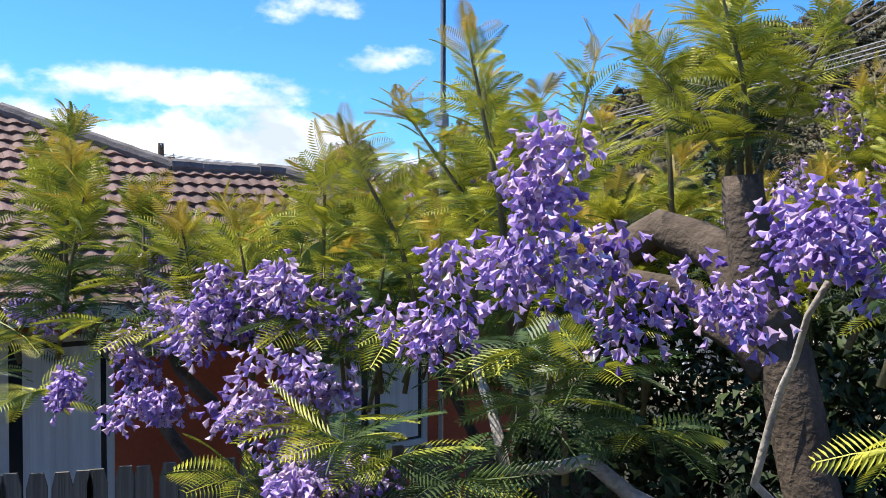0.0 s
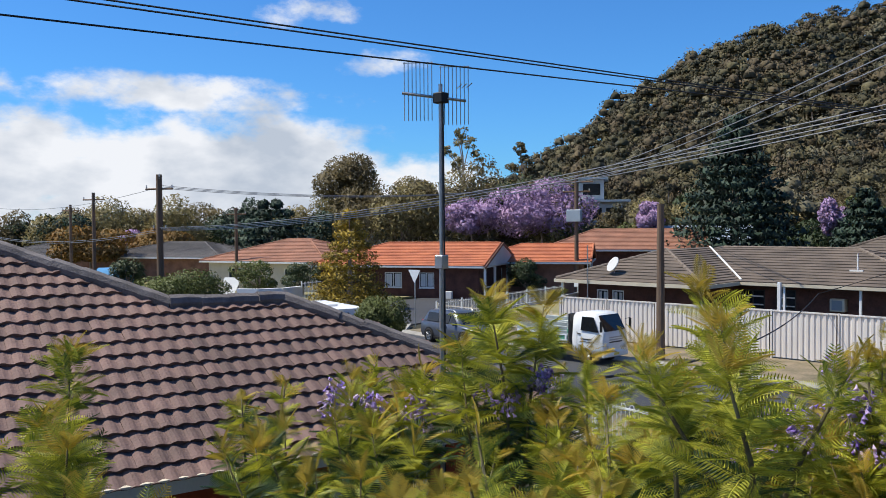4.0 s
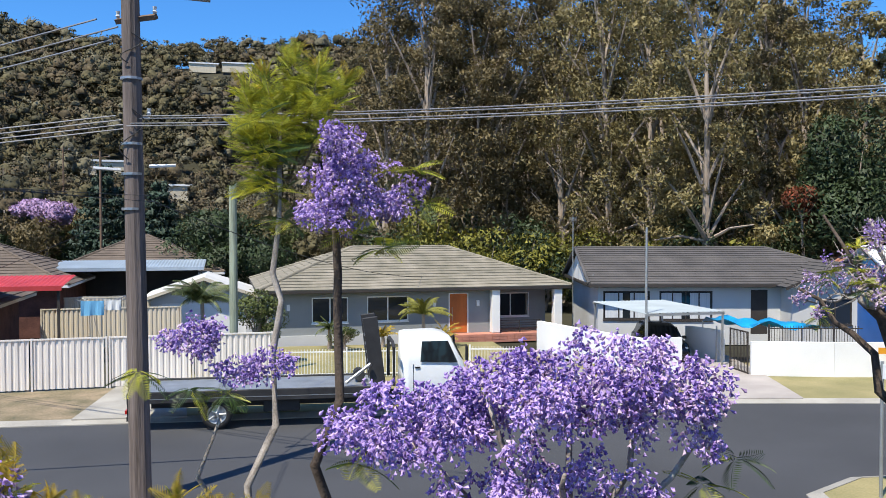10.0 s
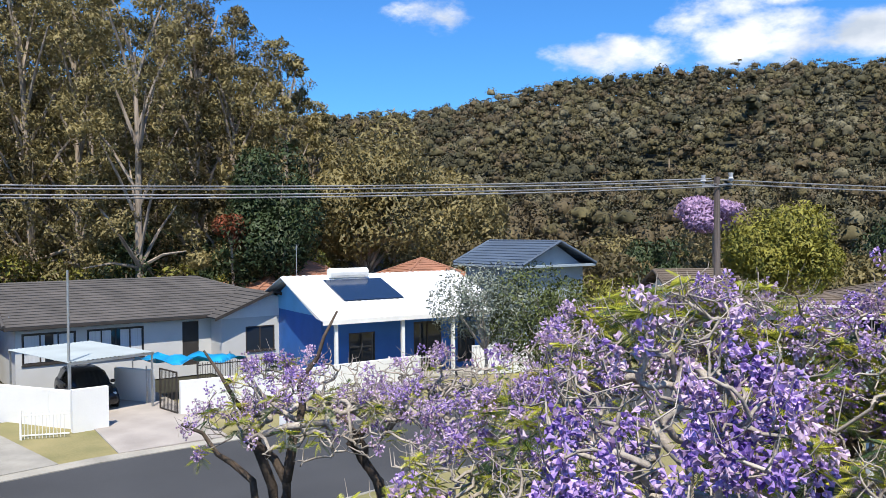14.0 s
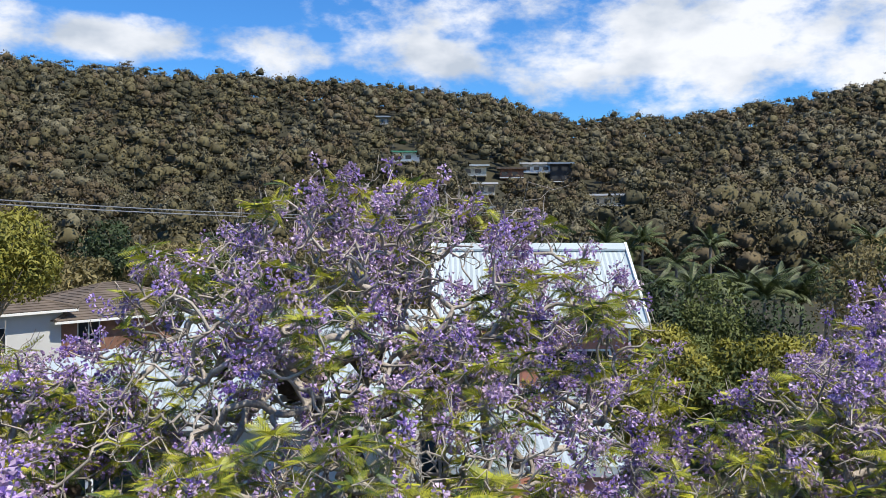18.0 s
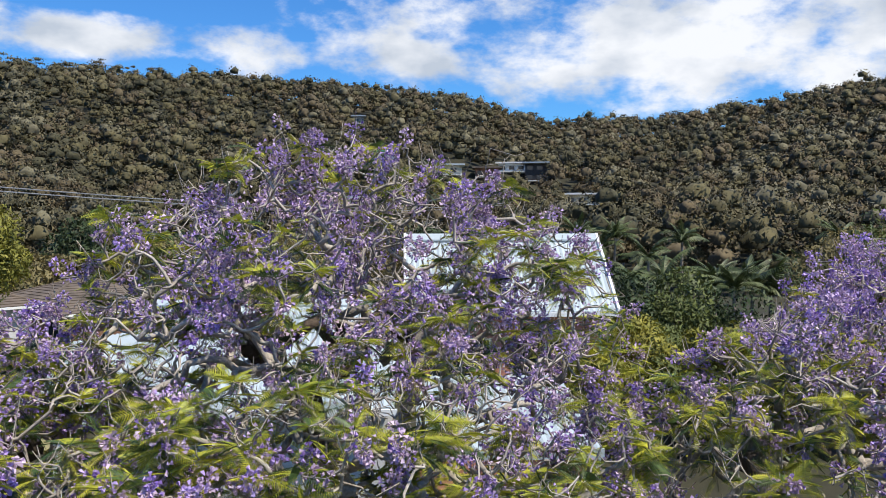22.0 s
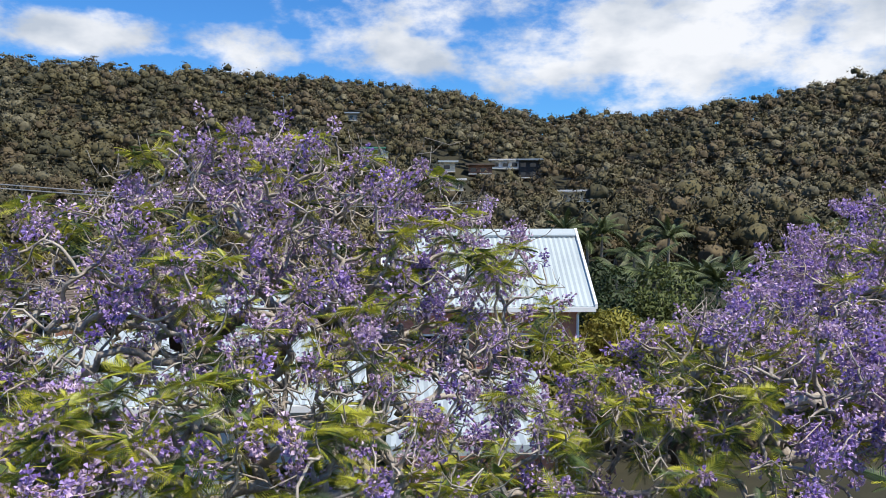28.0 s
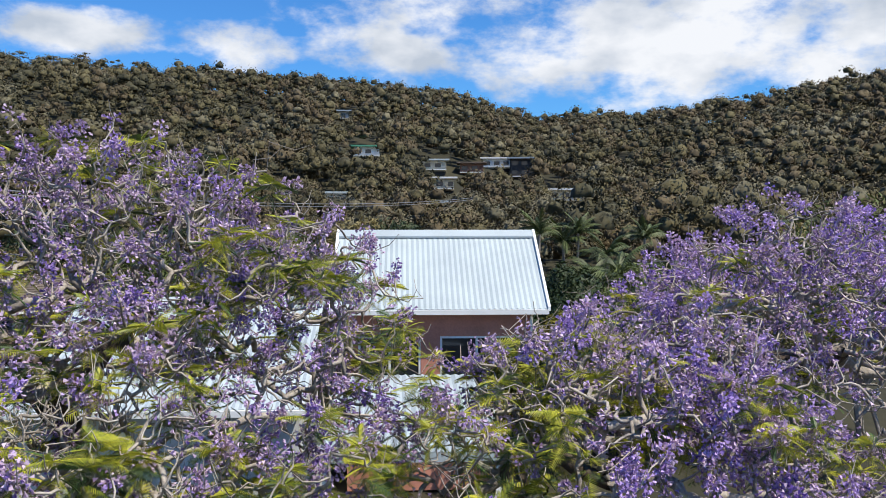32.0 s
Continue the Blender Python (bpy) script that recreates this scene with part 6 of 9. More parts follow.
def slope_distance(az, el):
    """How far off the wooded slope stands at a bearing and height angle."""
    ridge, foot, h = hill(az)
    r = foot
    while r < ridge and terrain(*at_bearing(az, r)) + 3.5 < 6.5 + r * math.tan(radians(el)):
        r += 2
    return r


def canopy_mesh(name, cs, rs, ms, mats, count, size, core=0.84):
    """Rounded leaf masses at cs with radii rs, each of many small leaf clumps on its upper side."""
    g = np.random.default_rng(len(cs))
    n = len(cs)
    # an uneven leafy core for each mass
    rings, sides = [(-0.45, 0.92), (0.2, 1.0), (0.72, 0.66)], 7
    dome = np.array([(w * math.cos(6.2832 * (k + 0.5 * i) / sides), w * math.sin(6.2832 * (k + 0.5 * i) / sides), z) for i, (z, w) in enumerate(rings) for k in range(sides)] + [(0, 0, 1.0)])
    tri = [t for i in range(2) for k in range(sides) for t in ((i * 7 + k, i * 7 + (k + 1) % 7, i * 7 + 7 + k), (i * 7 + (k + 1) % 7, i * 7 + 7 + (k + 1) % 7, i * 7 + 7 + k))] + [(14 + k, 14 + (k + 1) % 7, 21) for k in range(sides)]
    body = dome[None] * (0.95 + 0.4 * (g.random((n, 22, 1)) - 0.5))
    cv = (cs[:, None] + body * rs[:, None] * core).reshape(-1, 3)
    cn = (body + np.array([0, 0, 0.1]) + g.normal(size=body.shape) * 0.3).reshape(-1, 3)
    cf = (np.array(tri).ravel()[None] + (np.arange(n) * 22)[:, None]).ravel()
    d = g.normal(size=(n, count, 3))
    d[:, :, 2] = np.abs(d[:, :, 2]) - 0.25
    d /= np.linalg.norm(d, axis=2)[:, :, None]
    c = (cs[:, None] + d * rs[:, None] * (core + 0.06 + (1.02 - core) * g.random((n, count, 1)))).reshape(-1, 3)
    q = (d + np.array([0, 0, 0.1]) + g.normal(size=d.shape) * 0.3).reshape(-1, 3)
    t = d.reshape(-1, 3) + 0.5 * g.normal(size=q.shape)
    a = np.cross(t, g.normal(size=q.shape))
    a /= np.linalg.norm(a, axis=1)[:, None]
    b = np.cross(a, t)
    b /= np.linalg.norm(b, axis=1)[:, None]
    sz = size * (0.5 + 0.9 * g.random(len(q)))[:, None]
    flip = np.where((np.cross(a, b) * q).sum(1) < 0, -1.0, 1.0)[:, None]
    v = np.stack([c - a * sz * flip, c + a * sz * flip, c + b * sz * 1.1], 1).reshape(-1, 3)
    nv = np.concatenate([np.repeat(q, 3, 0), cn])
    f = np.concatenate([np.arange(len(v)), cf + len(v)])
    me = mesh_np(name, np.concatenate([v, cv]), f, np.full(len(f) // 3, 3), mats, np.concatenate([np.repeat(ms, count), np.repeat(ms, len(tri))]), smooth=True)
    me.normals_split_custom_set_from_vertices((nv / np.linalg.norm(nv, axis=1)[:, None]).astype(np.float32))
    return me


def build_forest():
    sites = [(q[0], q[1], q[2], slope_distance(q[0], q[1])) for q in HILLSIDE + ((4.3, 10.4, 12), (6.5, 10.5, 9), (-1.5, 3.9, 9), (2.3, 2.4, 6))]
    g = np.random.default_rng(11)
    cs, rs, ms, tv, taken = [], [], [], Shape(), set()
    for k in range(11000):
        az = g.uniform(-36, 145)
        ridge, foot, h = hill(az)
        r = foot - 22 + (ridge + 36 - foot) * g.random() ** 0.8
        if h < 6 and g.random() < 0.5:
            continue
        x, y = at_bearing(az, r)
        cell = (int(x // 4.3), int(y // 4.3))
        if cell in taken:
            continue
        z = terrain(x, y)
        R = g.uniform(2.6, 5.2) * (0.8 + 0.5 * max(0.0, noise.noise((x * 0.03, y * 0.03, 2.0)) + 0.3))
        tall = R * g.uniform(1.3, 1.9) + g.uniform(0.5, 3.0)
        if any(abs(az - q[0]) < 0.13 * q[2] + 0.5 and q[3] - 45 < r < q[3] + 5 and math.degrees(math.atan2(z + tall - 6.5, r)) > q[1] - 0.45 for q in sites):
            continue
        taken.add(cell)
        u = g.random() + 0.35 * noise.noise((x * 0.02, y * 0.02, 5.0))
        kind = 3 if u < 0.24 else 0 if u < 0.55 else 1 if u < 0.86 else 2
        puffs = 4 if r > 230 else 6
        for j in range(puffs):
            a = j * 2.39996 + az
            q = 0.0 if j == 0 else R * g.uniform(0.45, 0.7)
            w = R * (g.uniform(0.34, 0.54) if puffs > 4 else g.uniform(0.4, 0.6))
            cs.append((x + q * math.cos(a), y + q * math.sin(a), z + tall - w * 0.7 - (0 if j == 0 else R * g.uniform(0.15, 0.95))))
            rs.append((w, w, w * g.uniform(0.75, 1.1)))
            ms.append(kind)
        if r < 210 and g.random() < 0.12:
            tv.tube([(x, y, z - 0.5), (x + g.uniform(-0.6, 0.6), y, z + tall * 0.6), (x + g.uniform(-1, 1), y, z + tall)], [0.2, 0.14, 0.07], 4, False)
    cs, rs, ms = np.array(cs), np.array(rs), np.array(ms)
    near = np.hypot(cs[:, 0], cs[:, 1]) < 165
    for sel, count, size, core, label in ((near, 90, 0.24, 0.5, "olive brown gum trees along the foot of the hills"), (~near, 38, 0.36, 0.6, "dense olive brown eucalypt forest of rounded crowns covering the hills")):
        me = canopy_mesh("forest", cs[sel], rs[sel], ms[sel], [FOREST, FOREST_BROWN, FOREST_GREY, FOREST_DARK], count, size, core)
        tagged(new("forest", me), label, "forest", kind="stuff")
    cs, rs, ms = [], [], []
    for k in range(620):
        az = g.uniform(-34, 140)
        ridge, foot, h = hill(az)
        r = ridge + g.uniform(-10, 12)
        x, y = at_bearing(az, r)
        z = terrain(x, y)
        tall = g.uniform(6.0, 12.5)
        for j in range(4):
            w = g.uniform(0.8, 2.2)
            cs.append((x + g.uniform(-2.4, 2.4), y + g.uniform(-2, 2), z + tall - w + g.uniform(-2.2, 0.5)))
            rs.append((w * 1.4, w * 1.4, w * 0.5))
            ms.append(k % 4)
        tv.tube([(x, y, z), (x + g.uniform(-0.5, 0.5), y, z + tall - 1)], [0.16, 0.07], 4, False)
    me = canopy_mesh("skyline_trees", np.array(cs), np.array(rs), np.array(ms), [FOREST, FOREST_BROWN, FOREST_GREY, FOREST_DARK], 42, 0.36, 0.3)
    tagged(new("skyline_trees", me), "lacy open gum crowns standing along the ridge line", "forest", kind="stuff")
    solid("forest_trunks", tv, GUM_BARK, "pale bare trunks standing among the hill forest", "trunks", kind="stuff")


build_forest()


def outcrop(az, r, w, h):
    x, y = at_bearing(az, r)
    z = terrain(x, y)
    t = thing("rock_outcrop", "weathered sandstone rock face among the hill trees", "rock", pose(x, y, 0, 0, 0, -az))
    for k in range(6):
        a, b = random.uniform(-w, w), random.uniform(-2, 2)
        part("rock", Shape().box((a - 2.2, b - 1.5, z - 1), (a + 2.2, b + 1.5, z + h * random.uniform(0.5, 1)), 0.4), ROCK, t)


outcrop(10, 285, 6, 5)
outcrop(-14, 250, 5, 3)


def hill_house(label, az, el, r, w, roof_mat, wall_mat, storeys=2, low=False):
    x, y = at_bearing(az, r)
    z = 6.5 + r * math.tan(radians(el))
    h = thing("hillside_house", label, "house", pose(x, y, z - 5, 0, 0, -az), group="houses on the wooded hillside")
    part("wall", Shape().box((-w / 2, 0, 2.3), (w / 2, 6, 5 + 2.4 * storeys - 2.4)), wall_mat, h)
    part("undercroft", Shape().box((-w / 2 + 0.3, 0.6, -6), (w / 2 - 0.3, 6, 2.296)), DARK_TRIM, h)
    part("roof", Shape().box((-w / 2 - (0.2 if low else 0.8), -0.3 if low else -1.4, 5 + 2.4 * storeys - 2.39), (w / 2 + 0.8, 6.6, 5 + 2.4 * storeys - 2.0)), roof_mat, h)
    if low:
        return
    for s in range(storeys):
        for k in range(max(2, int(w / 2.6))):
            u = -w / 2 + 0.5 + k * 2.6
            part("window", Shape().box((u, -0.08, 3.3 + s * 2.4), (min(w / 2 - 0.2, u + 1.5), -0.004, 4.3 + s * 2.4)), GLASS, h)
    part("balcony", Shape().box((-w / 2, -1.2, 2.6), (w / 2, -0.09, 2.8)), WHITE_PAINT, h)


for az, el, w, rm, wm, st, lab in HILLSIDE:
    d = slope_distance(az, el)
    hill_house(lab, az, el, d, w * d / 215, rm, wm, st)
for az, el, w, lab in ((4.3, 10.4, 8, "pale house near the hill crest"), (6.5, 10.5, 9, "pale house beside it near the crest"), (-1.5, 3.9, 9, "long pale roof at the hill foot"), (2.3, 2.4, 6, "white walled house at the hill foot")):
    hill_house(lab, az, el, slope_distance(az, el), w, METAL_WHITE, CREAM_PAINT, 1, True)


# ---- middle distance trees ----
def round_tree(label, x, y, z0, z1, rx, mat, count=260, size=0.2, blobs=9, ry=None, trunk=0.14, cat="tree", bark=None, base=0.0, squash=1.0, name="tree", clump=0.5):
    """A tree with trunk, limbs and a crown of leaf clumps gathered in uneven blobs between heights z0 and z1."""
    t = thing(name, label, cat, pose(x, y, base))
    ry = ry or rx
    zc, rz = (z0 + z1) / 2, (z1 - z0) / 2
    cs, rs, limbs = [], [], Shape()
    limbs.tube([(0, 0, 0), (0.1 * rx, 0, (z0 + zc) / 2 * 0.6), (0, 0.05, zc)], [trunk, trunk * 0.7, trunk * 0.4], 7)
    for k in range(blobs):
        a, el = k * 2.39996 + random.random(), math.asin(random.uniform(-0.75, 0.95))
        q = random.uniform(0.45, 0.72)
        c = (rx * q * math.cos(a) * math.cos(el), ry * q * math.sin(a) * math.cos(el), zc + rz * q * math.sin(el) * squash)
        w = random.uniform(0.75, 1.25) * clump
        cs.append(c)
        rs.append((rx * w, ry * w, rz * w * 0.85))
        limbs.tube([(0, 0, max(0.3, zc - rz * 0.7)), (c[0] * 0.5, c[1] * 0.5, (zc - rz * 0.7 + c[2]) / 2), c], [trunk * 0.5, trunk * 0.3, trunk * 0.12], 5, False)
    part("trunk", limbs, bark or GUM_BARK, t)
    leaves("crown", cs, rs, count, size, mat, t)
    return t


def conifer(label, x, y, h, r, mat, tiers=11, count=260, size=0.35, base=0.0, droop=0.12, skirt=0.6):
    t = thing("conifer", label, "tree", pose(x, y, base))
    part("trunk", Shape().tube([(0, 0, 0), (0, 0, h)], [0.035 * h, 0.01], 7), GUM_BARK, t)
    cs, rs = [], []
    for k in range(tiers):
        u = (k + 0.4) / tiers
        rad = r * (1 - u) ** 0.75 + 0.25
        for j in range(max(3, int(7 * (1 - u) + 3))):
            a = j * 2.39996 + k
            cs.append((rad * 0.62 * math.cos(a), rad * 0.62 * math.sin(a), skirt + (h - skirt) * u - droop * rad))
            rs.append((rad * 0.5, rad * 0.5, h / tiers * 0.55))
    leaves("crown", cs, rs, max(30, count // 6), size, mat, t, 0.5, 0.4)
    return t


def gum(label, x, y, h, spread, mat, base=0.0, lean=0.0, clusters=13, count=190, size=0.34, low=0.35, fill=1.0):
    """A tall eucalypt: a pale leaning trunk, forking limbs and hanging leaf masses with gaps."""
    t = thing("gum_tree", label, "tree", pose(x, y, base), group="tall gum trees behind the houses")
    limbs, cs, rs = Shape(), [], []
    top = Vector((lean, 0, h * 0.78))
    limbs.tube([(0, 0, -0.2), (lean * 0.25, 0.1, h * 0.25), (lean * 0.6, -0.1, h * 0.5), top], [0.011 * h + 0.06, 0.008 * h + 0.05, 0.006 * h + 0.04, 0.08], 8)
    for k in range(clusters):
        u = low + (0.98 - low) * (k + 0.5) / clusters
        a = k * 2.39996 + random.random()
        q = spread * (0.35 + 0.65 * math.sin(math.pi * min(1, (u - low) / (1 - low) * 0.75 + 0.25))) * random.uniform(0.35, 1.0)
        c = Vector((lean * u + q * math.cos(a), q * math.sin(a), h * u))
        w = random.uniform(0.34, 0.52) * spread * fill
        cs.append(c)
        rs.append((w, w, w * random.uniform(0.75, 1.2)))
        s = Vector((lean * u * 0.8, 0, h * max(0.2, u - 0.22)))
        limbs.tube([s, s.lerp(c, 0.5) + Vector((0, 0, 0.3)), c], [0.13, 0.09, 0.04], 5, False)
    part("trunk", limbs, GUM_BARK, t)
    # each leaf mass is a bunch of smaller tufts with gaps between
    sub, sr = [], []
    for c, r in zip(cs, rs):
        for k in range(7):
            d = Vector((random.gauss(0, 1), random.gauss(0, 1), random.gauss(0, 1))).normalized()
            sub.append((c[0] + d.x * r[0] * 0.75, c[1] + d.y * r[1] * 0.75, c[2] + d.z * r[2] * 0.75))
            w = r[0] * random.uniform(0.38, 0.6)
            sr.append((w, w, w * 0.72))
    leaves("crown", sub, sr, max(12, count // 7), size, mat, t, 0.6, 0.3)
    return t


random.seed(5)
for k in range(30):
    az = 15.5 + 30.5 * (k + 0.5) / 30 + random.uniform(-0.6, 0.6)
    r = (60, 72, 84)[k % 3] + random.uniform(-4, 4)
    x, y = at_bearing(az, r)
    hh = random.uniform(23.5, 29) * (r / 70) ** 0.6 * (0.92 if az < 18 else 1.0) * (0.86 if az > 42 else 1.0)
    gum("tall shaggy eucalypt with brown green foliage" if k % 2 else "tall eucalypt with pale forked trunk", x, y, hh, random.uniform(4.2, 5.6), GUM_LEAF if az < 25 or k % 4 == 0 else GUM_LEAF_PALE, lean=random.uniform(-1.5, 1.5), clusters=20, count=400, size=0.23, low=0.14)
for az, r, hh in ((46.8, 66, 21.5), (48.6, 72, 17.5), (43.2, 75, 27.0)):
    x, y = at_bearing(az, r)
    gum("slender eucalypt with open clumped crown", x, y, hh, 2.9, GUM_LEAF_PALE, clusters=9, count=240, size=0.3, low=0.5, fill=0.95)
for k in range(26):
    az = 14 + 36 * (k + 0.5) / 26
    x, y = at_bearing(az, random.uniform(54, 60))
    round_tree("shaded understorey shrub beneath the gums", x, y, 0.3, random.uniform(3.5, 8.5), random.uniform(2.2, 3.2), SHRUB_DARK if k % 3 else YELLOW_GREEN, 170, 0.24, 8, cat="shrub", name="understorey_shrub")

# far side of the street, left
conifer("large dark blue green cedar", *at_bearing(-20.0, 76), 14.3, 6.6, PINE, 14, 520, 0.42)
conifer("dark cedar behind the near pole", *at_bearing(-1.7, 98), 12.5, 4.5, PINE, 11, 420, 0.4)
conifer("dark cedar by the hill foot", *at_bearing(1.6, 92), 10.5, 4.0, PINE, 11, 420, 0.4)
conifer("low dark cypress far off", *at_bearing(-12.5, 92), 8.5, 4.2, PINE, 9, 420, 0.4)
conifer("bright golden cypress in the corner garden", *at_bearing(-45.4, 51.5), 6.1, 2.5, GOLD_LEAF, 10, 520, 0.16, skirt=0.2)
conifer("dark layered pine down the street", *at_bearing(-50.5, 88), 7.9, 7.0, PINE, 9, 480, 0.4)
round_tree("violet flowering jacaranda in full bloom", *at_bearing(-32.6, 98), 3.0, 10.6, 5.6, JAC_FAR, 420, 0.34, 14, cat="tree", name="jacaranda")
round_tree("violet flowering jacaranda beside it", *at_bearing(-37.2, 96), 3.0, 8.6, 3.4, JAC_FAR, 380, 0.32, 10, name="jacaranda")
round_tree("small violet jacaranda far away", *at_bearing(-14.2, 95), 3.0, 7.7, 1.5, JAC_FAR, 300, 0.3, 8, name="jacaranda")
round_tree("violet jacaranda behind the houses", *at_bearing(-5.2, 105), 5.0, 9.2, 3.4, JAC_FAR, 360, 0.32, 10, name="jacaranda")
round_tree("distant violet jacaranda by the bend", *at_bearing(-59.0, 98), 3.0, 5.0, 1.9, JAC_FAR, 260, 0.3, 8, name="jacaranda")
round_tree("violet jacaranda crown behind the cedar", *at_bearing(-25.2, 92), 4.0, 7.8, 1.6, JAC_FAR, 300, 0.3, 8, name="jacaranda")
round_tree("tall rounded gum on the skyline", *at_bearing(-45.4, 112), 6.0, 14.6, 4.4, GUM_LEAF, 420, 0.36, 14, trunk=0.3)
round_tree("dark gum beside the skyline tree", *at_bearing(-41.5, 112), 4.0, 12.0, 4.6, GUM_LEAF, 420, 0.36, 14, trunk=0.3)
gum("lone thin gum above the treeline", *at_bearing(-37.6, 150), 22.5, 3.4, GUM_LEAF_PALE, clusters=8, count=130, size=0.42, low=0.62, fill=0.8)
gum("slim gum at the hill edge", *at_bearing(-33.6, 150), 19.5, 3.0, GUM_LEAF, clusters=8, count=150, size=0.42, low=0.55, fill=0.9)
for k in range(40):
    az = -66 + 36 * (k + 0.5) / 40 + random.uniform(-0.5, 0.5)
    x, y = at_bearing(az, random.uniform(105, 165))
    top = 7.2 + random.uniform(0, 2.6) + (2.5 if az > -47 else 0) + (2.5 if az > -38 else 0)
    round_tree("mixed dark green trees along the valley", x, y, 0.5, top, random.uniform(3.6, 5.2), (GUM_LEAF, SHRUB_DARK, GUM_LEAF_PALE, PINE)[k % 4], 190, 0.4, 9, name="valley_tree")
round_tree("rust orange street tree down the road", *at_bearing(-61.8, 84), 1.5, 5.6, 3.6, AUTUMN_LEAF, 320, 0.3, 10)
round_tree("rusty foliage tree near the bend", *at_bearing(-57.5, 92), 1.5, 5.2, 3.4, AUTUMN_LEAF, 280, 0.3, 9)
round_tree("multi stemmed open shrub by the footpath", -36.9, 24.8, 0.7, 2.9, 2.3, SHRUB, 420, 0.12, 13, name="street_tree", trunk=0.1)
round_tree("dense clipped callistemon bush on the near verge", -20.4, 21.5, 0.1, 2.7, 1.05, SHRUB, 800, 0.085, 12, name="bush", ry=0.9, cat="bush", trunk=0.1)
round_tree("dark camellia bush by the brick house", -45.6, 40.2, 0.3, 2.6, 1.6, SHRUB_DARK, 260, 0.14, 8, name="bush", cat="bush")
round_tree("grey green garden shrub behind the corner wall", -44.6, 35.6, 0.4, 3.0, 1.7, SHRUB, 240, 0.14, 8, name="bush", cat="bush")
round_tree("dark round shrub beside the garage", -33.5, 50.6, 0.2, 2.6, 1.5, SHRUB_DARK, 260, 0.14, 8, name="bush", cat="bush")
round_tree("dark round shrub under the porch gable", -36.6, 47.4, 0.2, 1.6, 1.4, SHRUB_DARK, 220, 0.14, 8, name="bush", cat="bush")
round_tree("low shrub behind the caravan", -25.5, 22.2, 0.1, 1.3, 0.8, YELLOW_GREEN, 200, 0.1, 6, name="bush", cat="bush")
round_tree("columnar dark cypress at the far bend", *at_bearing(-59.5, 66), 0.1, 3.2, 1.2, SHRUB_DARK, 240, 0.14, 8, name="bush", cat="bush")
round_tree("dark shrub at the street bend", *at_bearing(-63, 62), 0.1, 2.8, 1.5, SHRUB_DARK, 240, 0.14, 8, name="bush", cat="bush")
for a, b in (((-39.0, 22.7), (-34.6, 22.4)), ((-34.4, 22.1), (-29.9, 21.6))):
    hd = thing("hedge", "low clipped green hedge along the verge", "hedge", pose((a[0] + b[0]) / 2, (a[1] + b[1]) / 2, 0, 0, 0, math.degrees(math.atan2(b[1] - a[1], b[0] - a[0]))))
    L = math.dist(a, b)
    leaves("foliage", [(-L / 2 + 0.4 + k * 0.55, 0, 0.45) for k in range(int(L / 0.55))], [(0.5, 0.55, 0.5)] * int(L / 0.55), 260, 0.07, YELLOW_GREEN, hd, 0.5, 0.6)
# behind the brick house and grey house
round_tree("dense dark green tree behind the garage", *at_bearing(5.9, 58), 1.0, 7.0, 4.3, SHRUB_DARK, 520, 0.24, 14, trunk=0.25)
round_tree("yellow flowering shrub behind the green pole", 4.6, 33.4, 0.6, 3.2, 1.1, SHRUB, 240, 0.1, 7, name="bush", cat="bush")
for az, r, hgt in ((-9.8, 96, 9.5), (-9.0, 99, 8.8), (4.2, 33, 3.4)):
    x, y = at_bearing(az, r)
    palm_clump("feather palm in a back garden", x, y, 0, hgt * 0.8, 26, 1.0 + hgt * 0.16)
for k in range(30):
    az = -32 + 52 * (k + 0.5) / 30
    x, y = at_bearing(az, random.uniform(95, 118))
    round_tree("olive garden trees at the foot of the hill", x, y, 0.5, random.uniform(5.5, 9.5), random.uniform(3.2, 5.0), (GUM_LEAF_PALE, SHRUB_DARK, GUM_LEAF, SHRUB)[k % 4], 190, 0.38, 9, name="garden_tree")
# garden of the grey house
palm_clump("young cane palm by the front window", 12.4, 36.2, 0.1, 1.5, 22, 1.3, YELLOW_GREEN)
palm_clump("spiky cordyline in the front garden", 8.2, 36.9, 0.1, 0.9, 20, 0.75, SHRUB)
palm_clump("golden cane palm in the garden bed", 10.6, 36.6, 0.1, 0.5, 18, 0.9, GOLD_LEAF)
palm_clump("golden cane palm near the porch", 13.2, 35.6, 0.1, 0.5, 18, 0.9, GOLD_LEAF)
round_tree("pale flowering shrub beside the fence", 8.6, 36.0, 0.2, 1.4, 0.7, SHRUB, 160, 0.07, 6, name="bush", cat="bush")
# right hand background
round_tree("dark glossy evergreen tree behind the white house", *at_bearing(45.9, 54.5), 1.0, 12.8, 2.9, SHRUB_DARK, 520, 0.26, 16, trunk=0.25)
round_tree("broad olive green tree behind the blue house", *at_bearing(52.2, 66), 1.5, 15.2, 5.4, GUM_LEAF_PALE, 520, 0.34, 18, trunk=0.35)
round_tree("olive tree further along", *at_bearing(58.0, 82), 1.5, 13.0, 6.0, GUM_LEAF_PALE, 420, 0.4, 14, trunk=0.35)
round_tree("red leaved tree in front of the gums", *at_bearing(43.4, 54), 5.6, 8.4, 1.3, RED_LEAF, 160, 0.16, 6)
round_tree("silver leaved tree by the driveway", *at_bearing(60.6, 33), 1.6, 5.9, 2.0, SILVER_LEAF, 420, 0.10, 12, name="silver_tree", bark=TWIG, trunk=0.1)
round_tree("dense green shrub tree beside the silver tree", *at_bearing(64.8, 33), 0.4, 5.8, 2.5, SHRUB, 520, 0.12, 14, name="shrub_tree")
